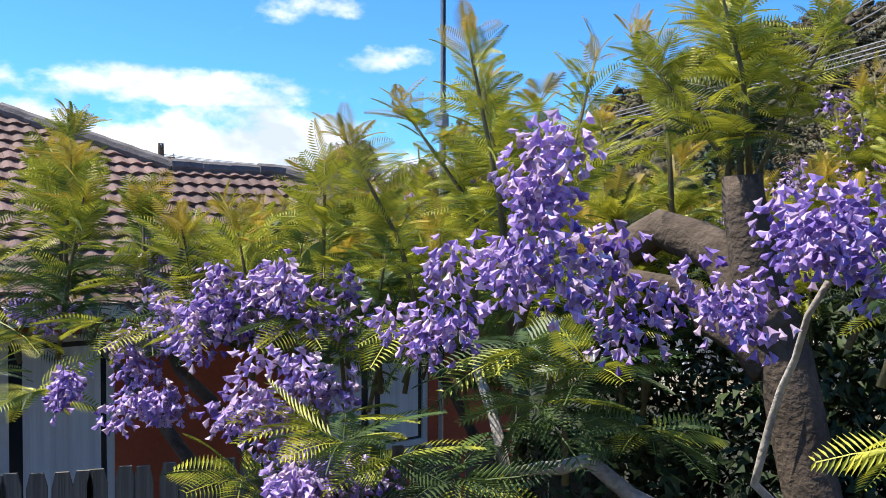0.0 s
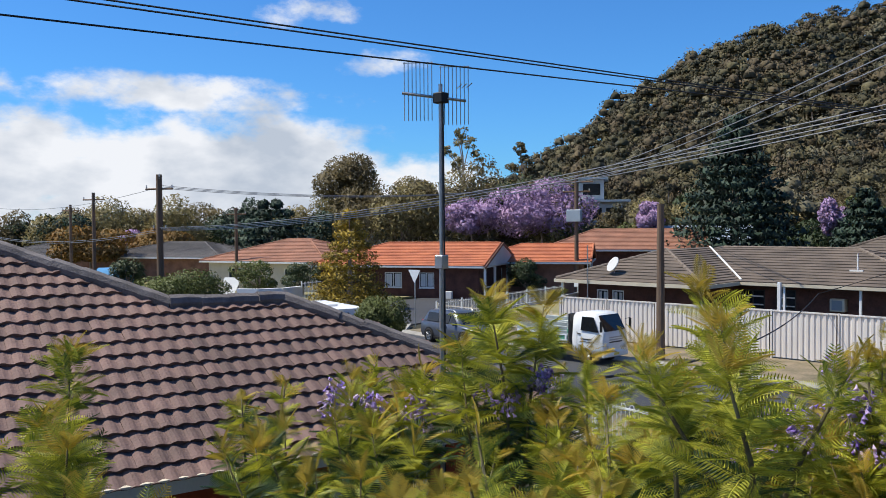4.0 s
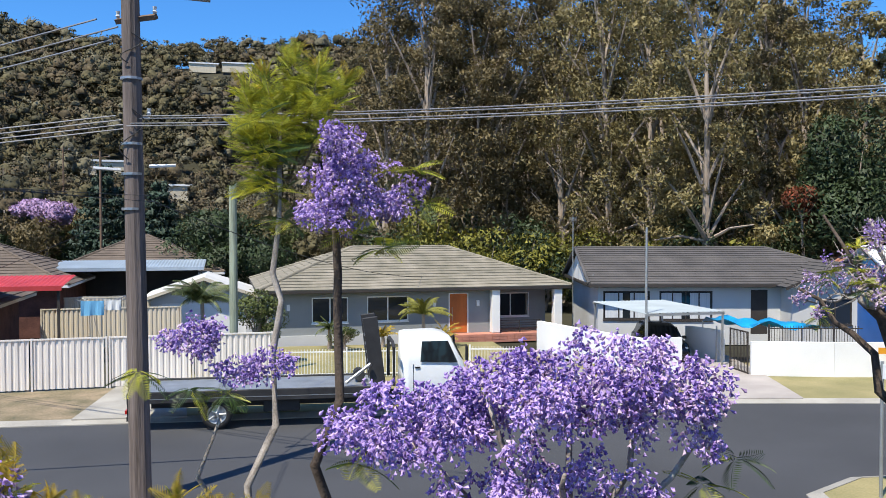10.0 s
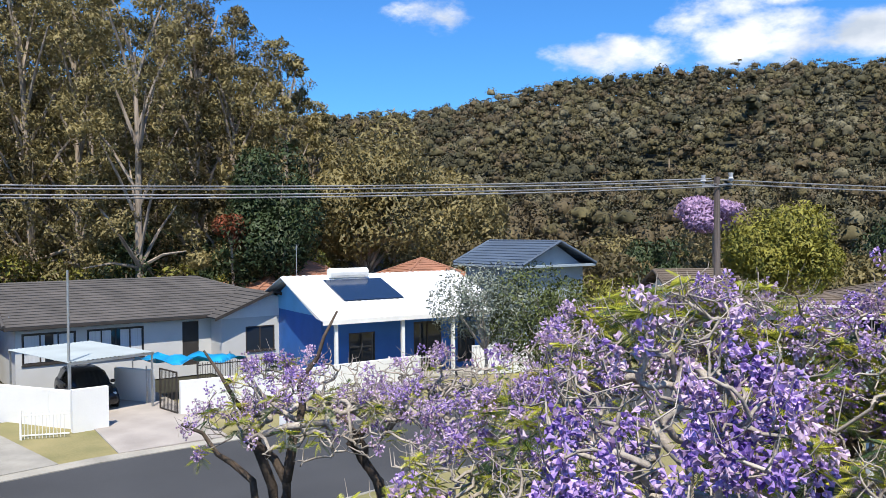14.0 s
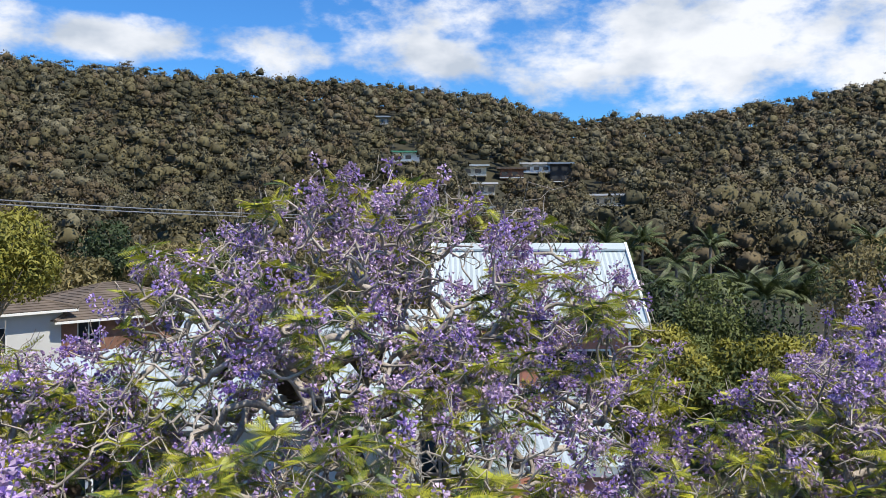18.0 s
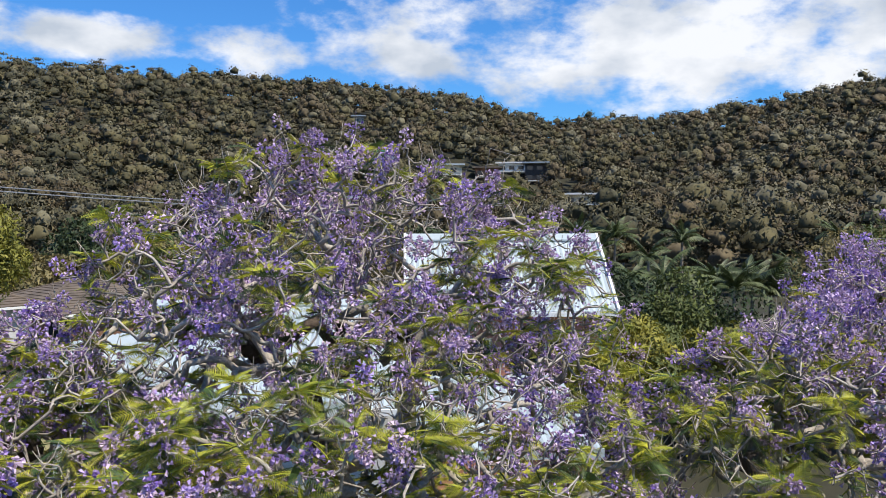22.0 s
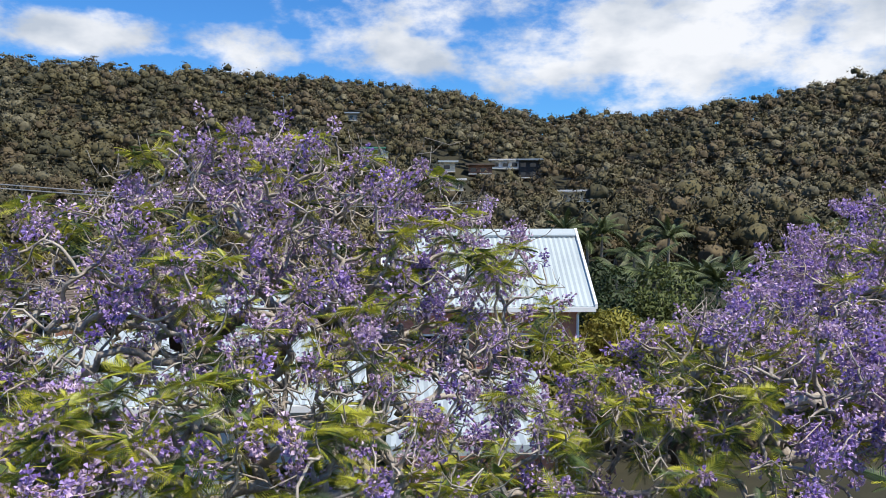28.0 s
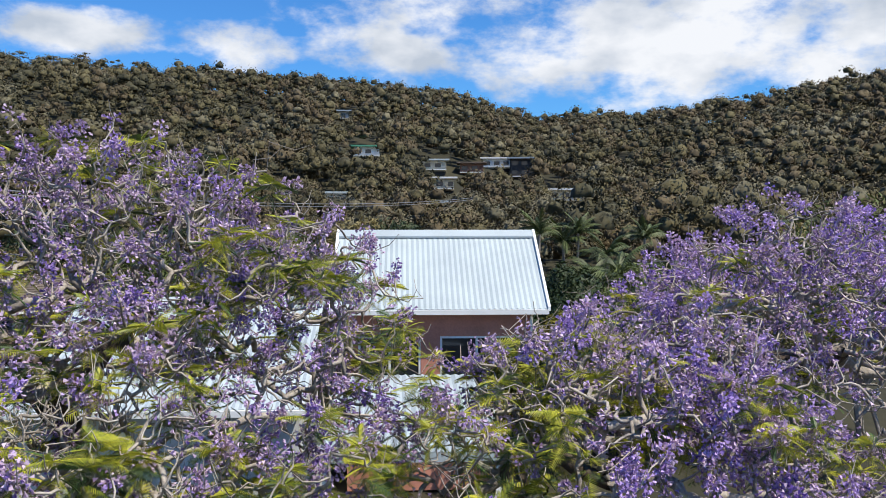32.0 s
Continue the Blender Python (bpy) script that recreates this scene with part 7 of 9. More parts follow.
round_tree("fresh green shrub tree at the corner", *at_bearing(68.2, 35), 0.4, 5.8, 1.9, YELLOW_GREEN, 420, 0.12, 10, name="shrub_tree")
round_tree("yellow green spreading tree past the pole", *at_bearing(79.2, 40), 2.4, 8.0, 2.7, YELLOW_GREEN, 620, 0.17, 14)
round_tree("violet jacaranda crown behind the pole top", *at_bearing(75.0, 62), 6.0, 9.3, 2.5, JAC_FAR, 300, 0.2, 12, name="jacaranda")
for k in range(22):
    az = 56 + 52 * (k + 0.5) / 22
    x, y = at_bearing(az, random.uniform(62, 95))
    round_tree("dark garden trees behind the street", x, y, 0.5, random.uniform(5.0, 8.0), random.uniform(3.2, 4.8), (SHRUB_DARK, GUM_LEAF, GUM_LEAF_PALE)[k % 3], 220, 0.34, 9, name="garden_tree")
for k in range(26):
    az = 117.5 + 22 * (k + 0.5) / 26
    x, y = at_bearing(az + random.uniform(-0.5, 0.5), random.uniform(36, 50))
    palm_clump("dark feather palm behind the tin roofed house", x, y, 0, random.uniform(3.4, 6.3), 18, random.uniform(1.3, 2.2), PALM)
for az, r, z0, z1, w, m in ((116.5, 25, 0.3, 3.7, 1.5, YELLOW_GREEN), (118.5, 23, 0.3, 3.9, 1.4, YELLOW_GREEN), (120.5, 31, 0.3, 5.4, 2.0, SHRUB_DARK), (123.5, 32, 0.3, 5.6, 2.2, SHRUB), (126.5, 33, 0.3, 5.4, 2.2, SHRUB_DARK), (121.5, 27, 0.5, 4.3, 1.7, YELLOW_GREEN), (124.5, 27, 0.5, 4.6, 1.9, SHRUB), (128, 28, 0.5, 4.4, 2.0, YELLOW_GREEN), (119.5, 32, 0.5, 5.6, 1.4, SHRUB_DARK), (138, 30, 1, 7.8, 3.0, SHRUB), (134.5, 34, 1, 7.4, 2.6, GUM_LEAF_PALE), (105, 36, 1, 6.4, 2.6, GUM_LEAF), (99, 40, 1, 7.0, 3.0, GUM_LEAF_PALE), (92, 38, 1, 6.6, 2.8, SHRUB)):
    x, y = at_bearing(az, r)
    round_tree("sunlit garden shrubs around the tin roofed house", x, y, z0, z1, w, m, 420, 0.14, 11, name="garden_shrub", cat="shrub")

# ---- jacarandas close to the camera ----
def frond_template(pairs=13, length=0.28):
    """A feathery compound leaf along +y: a rib with paired thin pinnae, drooping at the tip."""
    v, f, s = [], [], []

    def rib(u):
        return np.array([0, length * u, -0.30 * length * u * u])

    for k in range(3):
        a, b = rib(k / 3), rib((k + 1) / 3)
        n = len(v)
        w = 0.0022
        v += [a + (-w, 0, 0), a + (w, 0, 0), b + (w, 0, 0), b + (-w, 0, 0)]
        f += [n, n + 1, n + 2, n + 3]
        s.append(4)
    for k in range(pairs):
        u = 0.14 + 0.86 * k / (pairs - 1)
        p = rib(u)
        L = 0.27 * length * math.sin(math.pi * (0.14 + 0.80 * u)) + 0.018
        wd = 0.36 * length / pairs
        for sg in (-1, 1):
            d = np.array([sg * 0.86, 0.50, -0.10 - 0.12 * u])
            q = np.array([0.0, 1.0, 0.0]) * wd
            n = len(v)
            v += [p, p + d * L * 0.45 + q * 0.9 + (0, 0, 0.004), p + d * L, p + d * L * 0.5 - q * 0.9 + (0, 0, 0.004)]
            f += [n, n + 1, n + 2, n + 3]
            s.append(4)
    return np.array(v), np.array(f), np.array(s)


def frond_light(pairs=13, length=0.28):
    """The same leaf with each pinna one pointed blade."""
    v, f, s = [], [], []

    def rib(u):
        return np.array([0, length * u, -0.34 * length * u * u])

    for k in range(2):
        a, b = rib(k / 2), rib((k + 1) / 2)
        n = len(v)
        v += [a + (-0.0022, 0, 0), a + (0.0022, 0, 0), b + (0.0015, 0, 0), b + (-0.0015, 0, 0)]
        f += [n, n + 1, n + 2, n + 3]
        s.append(4)
    for k in range(pairs):
        u = 0.16 + 0.84 * k / (pairs - 1)
        L = 0.34 * length * math.sin(math.pi * (0.16 + 0.76 * u)) + 0.012
        for sg in (-1, 1):
            p, n = rib(u), len(v)
            w = 0.33 * length / pairs
            v += [p - (0, w, 0), p + np.array([sg * 0.84, 0.52, -0.14 - 0.2 * u]) * L, p + (0, w, 0.002)]
            f += [n, n + 1, n + 2]
            s.append(3)
    return np.array(v), np.array(f), np.array(s)


def bell_template(length=0.030, r=0.0135):
    """A small drooping bell of three petals."""
    v, f = [], []
    for k in range(3):
        a, b = 2.0944 * k, 2.0944 * (k + 0.92)
        n = len(v)
        v += [(0, 0, 0), (r * math.cos(a), r * math.sin(a), -length), (r * math.cos(b), r * math.sin(b), -length * (0.86 + 0.12 * k))]
        f += [n, n + 1, n + 2]
    return np.array(v), np.array(f), np.full(3, 3)


def flower_template(sides=6, length=0.033, rings=((0.003, 0.0), (0.0082, -0.5), (0.0165, -1.0))):
    """A drooping trumpet flower hanging along -z, with a flared uneven lip."""
    v, f, s = [], [], []
    for n, (r, z) in enumerate(rings):
        for k in range(sides):
            a = 2 * math.pi * k / sides
            q = r * (1.0 + (0.22 * math.sin(2.3 * k + 1) if n == len(rings) - 1 else 0))
            v.append((q * math.cos(a) + 0.006 * z * z, q * math.sin(a), z * length * (1 + (0.16 * math.cos(2.1 * k) if n == len(rings) - 1 else 0))))
    for i in range(len(rings) - 1):
        for k in range(sides):
            f += [i * sides + k, i * sides + (k + 1) % sides, (i + 1) * sides + (k + 1) % sides, (i + 1) * sides + k]
            s.append(4)
    return np.array(v), np.array(f), np.array(s)


def stamp(template, mats):
    """Many copies of a template by 3x4 matrices, as arrays for one mesh."""
    v, f, s = template
    mats = np.asarray(mats)
    w = np.einsum("nij,vj->nvi", mats[:, :, :3], v) + mats[:, None, :, 3]
    n = len(mats)
    return w.reshape(-1, 3), (f[None] + (np.arange(n) * len(v))[:, None]).ravel(), np.tile(s, n)


def frame_mats(pos, fwd, up, scale):
    """Matrices that turn +y to fwd and +z near up."""
    pos, fwd, up = (np.asarray(a, float) for a in (pos, fwd, up))
    fwd = fwd / np.linalg.norm(fwd, axis=1)[:, None]
    side = np.cross(fwd, up)
    side /= np.linalg.norm(side, axis=1)[:, None] + 1e-9
    up = np.cross(side, fwd)
    m = np.stack([side, fwd, up], 2) * np.asarray(scale, float)[:, None, None]
    return np.concatenate([m, pos[:, :, None]], 2)


FROND, FROND_FAR = frond_template(15), frond_light(14)
TRUMPET, TRUMPET_FAR = flower_template(5), bell_template()


class Jacaranda:
    """Gathers the wood, leaves and blossom of one tree."""

    def __init__(self, label, fine=True, name="jacaranda_tree", foliage=None):
        self.label, self.fine, self.name = label, fine, name
        self.leaf = foliage or (FROND if fine else FROND_FAR)
        self.wood, self.twig, self.stem = Shape(), Shape(), Shape()
        self.fronds = {"new": [], "dark": [], "tip": []}
        self.flowers, self.pale = [], []

    def limb(self, pts, r0, r1, sides=8, thick=True):
        pts = [Vector(p) for p in pts]
        out = []
        for i in range(len(pts) - 1):
            for k in range(3):
                q = pts[i].lerp(pts[i + 1], k / 3)
                if k:
                    q += Vector((rng.normal(), rng.normal(), rng.normal())) * 0.04 * (pts[i + 1] - pts[i]).length
                out.append(q)
        out.append(pts[-1])
        n = len(out)
        (self.wood if thick else self.twig).tube(out, [r0 + (r1 - r0) * i / (n - 1) for i in range(n)], sides)
        return self

    def rosette(self, p, n, size, kind, lift=0.5, direction=None):
        """Leaves spreading round a shoot at p."""
        a = rng.random() * 6.28
        for k in range(n):
            th = a + k * 2.39996
            el = lift + rng.normal() * 0.25
            d = (math.cos(th) * math.cos(el), math.sin(th) * math.cos(el), math.sin(el))
            kd = kind if not isinstance(kind, tuple) else kind[int(rng.random() * len(kind))]
            self.fronds[kd].append((p, d, size * (0.75 + 0.5 * rng.random())))

    def shoot(self, base, top, n=9, size=1.0, bronze=0.4, dark=0.45):
        """An upright shoot with leaves up its length: shade painted darker below, fresh above, bronze at the tip."""
        base, top = Vector(base), Vector(top)
        mid = base.lerp(top, 0.5) + Vector((rng.normal(), rng.normal(), 0)) * 0.04
        self.stem.tube([base, mid, top], [0.013, 0.009, 0.004], 6)
        a = rng.random() * 6.28
        for k in range(n * 7):
            u = 0.15 + 0.85 * rng.random() ** 0.75
            p = mid.lerp(top, u * 2 - 1) if u > 0.5 else base.lerp(mid, u * 2)
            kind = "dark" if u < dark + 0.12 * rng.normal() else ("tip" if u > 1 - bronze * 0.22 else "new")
            th, el = a + k * 2.39996, 0.25 + 0.75 * u * u + 0.28 * rng.normal()
            self.fronds[kind].append((tuple(p), (math.cos(th) * math.cos(el), math.sin(th) * math.cos(el), math.sin(el)), size * (1.05 - 0.4 * u ** 4) * (0.65 + 0.55 * rng.random())))
        return self

    def panicle(self, p, n, r, pale=0.3, tall=1.1, size=1.0):
        """A hanging spray of trumpet flowers round p."""
        for k in range(n):
            d = rng.normal(size=3)
            d /= np.linalg.norm(d)
            q = np.asarray(p) + d * r * (0.35 + 0.65 * rng.random()) * np.array([1, 1, tall])
            ax = d * np.array([0.8, 0.8, 0.3]) + np.array([0, 0, -0.75]) + rng.normal(size=3) * 0.25
            (self.pale if rng.random() < pale else self.flowers).append((q, ax, size * (0.75 + 0.5 * rng.random())))
        return self

    def spray(self, p, axis, n, length, r, pale=0.4, size=1.0):
        """A cone of flowers along a stalk from p."""
        axis = np.asarray(axis, float)
        axis /= np.linalg.norm(axis)
        u = rng.random(n) ** 0.8
        d = rng.normal(size=(n, 3))
        d /= np.linalg.norm(d, axis=1)[:, None]
        q = np.asarray(p) + axis * (u * length)[:, None] + d * (r * (1.1 - 0.75 * u) * (0.4 + 0.6 * rng.random(n)))[:, None]
        ax = d * 0.9 + np.array([0, 0, -0.45]) + axis * 0.25
        sc = size * (0.75 + 0.5 * rng.random(n))
        faded = rng.random() < pale
        for k in range(n):
            (self.pale if faded != (rng.random() < 0.15) else self.flowers).append((q[k], ax[k], sc[k]))
        return self

    def build(self):
        t = thing(self.name, self.label, "jacaranda tree", group="jacaranda trees")
        if self.wood.v:
            part("trunk", self.wood, BARK, t, smooth=True)
        if self.twig.v:
            part("branch", self.twig, TWIG, t, smooth=True)["kind"] = "stuff"
        if self.stem.v:
            part("shoot_stem", self.stem, STEM, t, smooth=True)["kind"] = "stuff"
        ft = self.leaf
        for key, mat, nm in (("new", LEAF_NEW, "fresh yellow green fern leaves"), ("dark", LEAF_SHADE_GREEN, "dark green fern leaves with inner shade in their colour"), ("tip", LEAF_TIP, "bronze young leaf tips")):
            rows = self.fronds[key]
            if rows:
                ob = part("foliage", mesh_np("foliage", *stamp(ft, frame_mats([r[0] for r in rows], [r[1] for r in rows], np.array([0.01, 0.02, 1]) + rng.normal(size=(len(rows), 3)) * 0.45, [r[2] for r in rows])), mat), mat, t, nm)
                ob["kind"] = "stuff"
        for rows, mat, nm in ((self.flowers, BLOSSOM, "violet trumpet blossom"), (self.pale, BLOSSOM_PALE, "paler faded blossom")):
            if rows:
                ax = np.array([r[1] for r in rows])
                ax /= np.linalg.norm(ax, axis=1)[:, None]
                up = -ax
                ref = rng.normal(size=ax.shape)
                side = np.cross(up, ref)
                side /= np.linalg.norm(side, axis=1)[:, None]
                fw = np.cross(up, side)
                m = np.stack([side, fw, up], 2) * np.array([r[2] for r in rows])[:, None, None]
                m = np.concatenate([m, np.array([r[0] for r in rows])[:, :, None]], 2)
                part("blossom", mesh_np("blossom", *stamp(TRUMPET if self.fine else TRUMPET_FAR, m), mat), mat, t, nm)["kind"] = "stuff"
        return t


def blob(j, c, r, n, per, pr, pale=0.3, size=1.0):
    """Flower sprays filling an ellipsoid."""
    for k in range(n):
        d = rng.normal(size=3)
        d /= np.linalg.norm(d)
        p = np.array(c) + d * np.array(r) * rng.random() ** 0.4
        j.panicle(p, int(per * 1.55), pr * 0.95, pale, size=size * 0.74)


# the pollarded tree in front of the camera at the start
j = Jacaranda("pollarded jacaranda with thick lopped trunk and fresh upright shoots")
j.limb([(-0.72, 3.15, 0), (-0.80, 3.12, 1.4), (-0.78, 3.1, 2.45)], 0.22, 0.24, 12)
j.limb([(-0.95, 3.15, 2.2), (-1.15, 3.2, 3.0), (-1.30, 3.2, 3.5), (-1.34, 3.18, 3.82)], 0.11, 0.075, 10)
j.limb([(-1.2, 3.2, 3.25), (-1.45, 3.3, 3.52), (-1.75, 3.4, 3.62), (-2.0, 3.35, 3.5)], 0.10, 0.075, 10)
j.limb([(-1.25, 3.2, 3.1), (-1.55, 3.25, 3.38), (-1.8, 3.2, 3.42)], 0.06, 0.04, 8)
j.limb([(-0.9, 2.9, 2.35), (-1.15, 2.6, 2.62), (-1.5, 2.35, 2.92), (-1.7, 2.2, 2.88), (-1.9, 2.3, 3.3)], 0.035, 0.015, 7, False)
j.limb([(-0.95, 2.7, 2.55), (-1.05, 2.5, 2.9), (-0.95, 2.4, 3.2), (-0.8, 2.25, 3.5)], 0.015, 0.008, 7, False)
j.limb([(-0.8, 2.9, 2.3), (-0.6, 2.6, 2.75), (-0.62, 2.4, 3.1)], 0.014, 0.007, 6, False)
j.limb([(-0.6, 2.7, 2.42), (-0.95, 2.55, 2.45), (-1.2, 2.5, 2.5)], 0.03, 0.02, 6, False)
for bx, by, bz, tx, ty, tz, n, s in ((-1.40, 3.2, 3.8, -1.68, 3.52, 4.70, 14, 0.95), (-1.30, 3.15, 3.8, -1.34, 2.9, 4.5, 13, 0.95), (-1.35, 3.2, 3.8, -1.5, 3.3, 4.58, 13, 0.9), (-1.38, 3.2, 3.85, -1.85, 3.3, 4.42, 12, 0.9), (-1.3, 3.2, 3.8, -1.05, 3.4, 4.45, 12, 0.9),
                                     (-1.75, 2.3, 3.2, -1.75, 2.05, 4.22, 13, 0.8), (-1.8, 2.4, 3.2, -1.95, 2.35, 4.3, 12, 0.8), (-1.7, 2.2, 3.2, -1.52, 2.42, 4.18, 12, 0.75), (-1.9, 2.3, 3.3, -2.15, 2.2, 4.05, 12, 0.8), (-2.1, 2.3, 3.2, -2.3, 2.08, 3.95, 12, 0.8),
                                     (-0.75, 2.6, 3.2, -0.55, 2.75, 4.32, 13, 0.85), (-0.6, 2.5, 3.1, -0.3, 2.75, 4.05, 10, 0.8), (-1.7, 3.4, 3.6, -1.95, 3.6, 4.4, 10, 0.85), (-1.95, 3.4, 3.5, -2.2, 3.7, 4.15, 10, 0.85), (-1.0, 3.3, 3.2, -0.75, 3.7, 4.2, 10, 0.9)):
    j.shoot((bx, by, bz), (tx, ty, tz), n - 3, s * 0.72, 0.4, 0.25)
# low rosettes lean to the green that has shade in its colour
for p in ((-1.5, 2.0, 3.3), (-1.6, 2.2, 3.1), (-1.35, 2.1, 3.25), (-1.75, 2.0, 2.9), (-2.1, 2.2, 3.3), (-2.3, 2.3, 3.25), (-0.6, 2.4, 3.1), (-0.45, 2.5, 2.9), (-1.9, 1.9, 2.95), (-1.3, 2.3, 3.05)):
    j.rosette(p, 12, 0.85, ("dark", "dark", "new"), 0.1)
blob(j, (-1.16, 1.58, 3.74), (0.12, 0.11, 0.10), 8, 22, 0.066, size=0.8)
blob(j, (-1.24, 1.58, 3.56), (0.18, 0.14, 0.12), 12, 22, 0.070, size=0.8)
blob(j, (-1.08, 1.80, 3.50), (0.14, 0.12, 0.16), 9, 20, 0.072, size=0.8)
blob(j, (-0.74, 2.05, 3.60), (0.22, 0.17, 0.12), 15, 24, 0.078, 0.15, size=0.85)
blob(j, (-0.90, 2.0, 3.46), (0.16, 0.12, 0.06), 6, 20, 0.072, 0.15, size=0.85)
blob(j, (-1.62, 1.75, 3.40), (0.13, 0.11, 0.10), 7, 20, 0.072, size=0.85)
blob(j, (-1.55, 1.75, 2.8), (0.1, 0.1, 0.07), 4, 22, 0.078)
j.build()

j = Jacaranda("leafy jacaranda branches heavy with violet flowers beside the paling fence")
j.limb([(-3.2, 2.6, 0), (-3.0, 2.5, 1.6), (-2.7, 2.3, 2.6), (-2.4, 2.1, 3.1)], 0.09, 0.03, 8)
j.limb([(-2.9, 2.45, 2.2), (-3.2, 2.2, 2.9), (-3.5, 2.0, 3.3)], 0.04, 0.015, 7)
j.limb([(-3.0, 2.5, 1.8), (-3.8, 2.2, 2.9), (-4.4, 2.1, 3.4)], 0.04, 0.012, 7)
for bx, by, bz, tx, ty, tz, n, s in ((-4.3, 2.15, 3.1, -4.15, 2.1, 3.95, 11, 0.85), (-4.5, 2.2, 3.1, -4.6, 2.2, 4.0, 11, 0.85), (-4.9, 2.5, 3.2, -5.1, 2.6, 4.25, 10, 0.9), (-4.1, 2.0, 3.0, -3.85, 2.0, 3.75, 10, 0.85), (-3.5, 2.1, 3.1, -3.45, 2.05, 3.72, 9, 0.8), (-3.2, 2.1, 3.0, -3.1, 2.0, 3.62, 9, 0.8), (-2.8, 2.1, 3.0, -2.75, 2.0, 3.6, 9, 0.75), (-4.7, 2.1, 2.9, -4.9, 1.95, 3.8, 10, 0.85), (-2.6, 2.2, 3.1, -2.45, 2.15, 3.85, 10, 0.8)):
    j.shoot((bx, by, bz), (tx, ty, tz), n, s)
for p in ((-2.9, 2.0, 3.25), (-3.3, 2.0, 3.2), (-2.4, 2.0, 3.3), (-3.7, 2.0, 3.2), (-4.2, 1.9, 3.1), (-2.2, 1.9, 3.0), (-3.9, 1.8, 2.9), (-2.6, 1.9, 2.75), (-2.0, 1.8, 3.0), (-4.6, 1.9, 2.9), (-4.4, 2.3, 3.3)):
    j.rosette(p, 11, 0.85, ("new", "dark"), 0.15)
blob(j, (-2.92, 1.95, 3.30), (0.34, 0.2, 0.14), 20, 23, 0.084)
blob(j, (-2.5, 2.0, 3.38), (0.34, 0.18, 0.14), 18, 23, 0.084, 0.35)
blob(j, (-2.35, 1.85, 3.05), (0.26, 0.18, 0.2), 18, 23, 0.084, 0.4)
blob(j, (-2.0, 1.75, 2.88), (0.2, 0.15, 0.2), 14, 27, 0.084, 0.3)
blob(j, (-1.75, 1.65, 2.65), (0.16, 0.14, 0.16), 10, 27, 0.084, 0.3)
blob(j, (-3.35, 1.95, 3.12), (0.2, 0.14, 0.1), 8, 22, 0.078)
blob(j, (-3.2, 1.9, 2.95), (0.24, 0.14, 0.1), 9, 22, 0.078)
blob(j, (-4.2, 2.0, 3.2), (0.2, 0.15, 0.08), 5, 22, 0.078, 0.1)
blob(j, (-3.6, 1.75, 2.95), (0.14, 0.1, 0.06), 4, 22, 0.078, 0.1)
blob(j, (-3.55, 2.1, 3.48), (0.14, 0.12, 0.14), 6, 20, 0.078, 0.5)
j.build()

j = Jacaranda("row of young jacaranda shoots growing along the roof edge", foliage=FROND_FAR)
j.limb([(-3.0, 4.4, 0), (-3.1, 4.4, 2.2), (-3.2, 4.5, 3.2)], 0.06, 0.03, 7)
j.limb([(-3.05, 4.4, 1.8), (-3.8, 4.1, 3.0), (-4.1, 4.0, 3.5)], 0.04, 0.015, 7)
for bx, by, bz, tx, ty, tz, n, s in ((-3.3, 4.5, 3.2, -3.30, 4.3, 4.50, 14, 0.95), (-3.2, 4.5, 3.2, -3.1, 4.6, 4.45, 13, 0.9), (-3.5, 4.5, 3.2, -3.55, 4.7, 4.45, 12, 0.9), (-3.4, 4.4, 3.1, -3.6, 4.4, 4.2, 11, 0.9), (-2.9, 4.5, 3.0, -2.75, 4.5, 4.2, 11, 0.9), (-4.1, 4.0, 3.2, -4.2, 4.0, 3.85, 8, 0.8), (-3.9, 4.2, 3.2, -3.9, 4.4, 4.0, 9, 0.8), (-2.5, 4.7, 3.0, -2.3, 4.9, 4.05, 10, 0.9), (-2.7, 5.2, 3.0, -2.6, 5.4, 3.85, 10, 0.9)):
    j.shoot((bx, by, bz), (tx, ty, tz), n, s)
blob(j, (-4.25, 4.05, 3.78), (0.22, 0.16, 0.14), 9, 22, 0.078, 0.3)
blob(j, (-3.95, 4.3, 3.72), (0.2, 0.15, 0.1), 6, 20, 0.078, 0.4)
blob(j, (-3.3, 4.4, 3.86), (0.1, 0.1, 0.14), 4, 20, 0.078, 0.3)
blob(j, (-3.05, 4.55, 4.0), (0.09, 0.08, 0.1), 4, 20, 0.078, 0.3)
j.build()

j = Jacaranda("bushy young jacaranda between the fence and the street", foliage=FROND_FAR)
j.limb([(-0.9, 4.6, 0), (-0.95, 4.6, 2.0), (-0.95, 4.6, 3.4)], 0.06, 0.03, 7)
j.limb([(-1.0, 4.6, 1.6), (-1.5, 4.7, 2.8), (-1.8, 4.8, 3.4)], 0.04, 0.015, 7)
for k in range(48):
    a = rng.random() * 6.28
    q = 0.62 * math.sqrt(rng.random())
    top = 4.55 - 0.85 * (q / 0.62) ** 2 + 0.12 * rng.normal()
    x, y = -0.95 + q * math.cos(a), 4.7 + q * math.sin(a) * 0.8
    j.shoot((x * 0.6 + -0.95 * 0.4, y * 0.6 + 4.7 * 0.4, 3.1), (x, y, top), 8, 0.62, 0.3, 0.42)
for k in range(26):
    x, y = -2.6 + 1.5 * rng.random(), 4.4 + 2.2 * rng.random()
    j.shoot((x, y, 2.9), (x + 0.08 * rng.normal(), y, 3.55 + 0.25 * rng.random()), 7, 0.62, 0.5, 0.45)
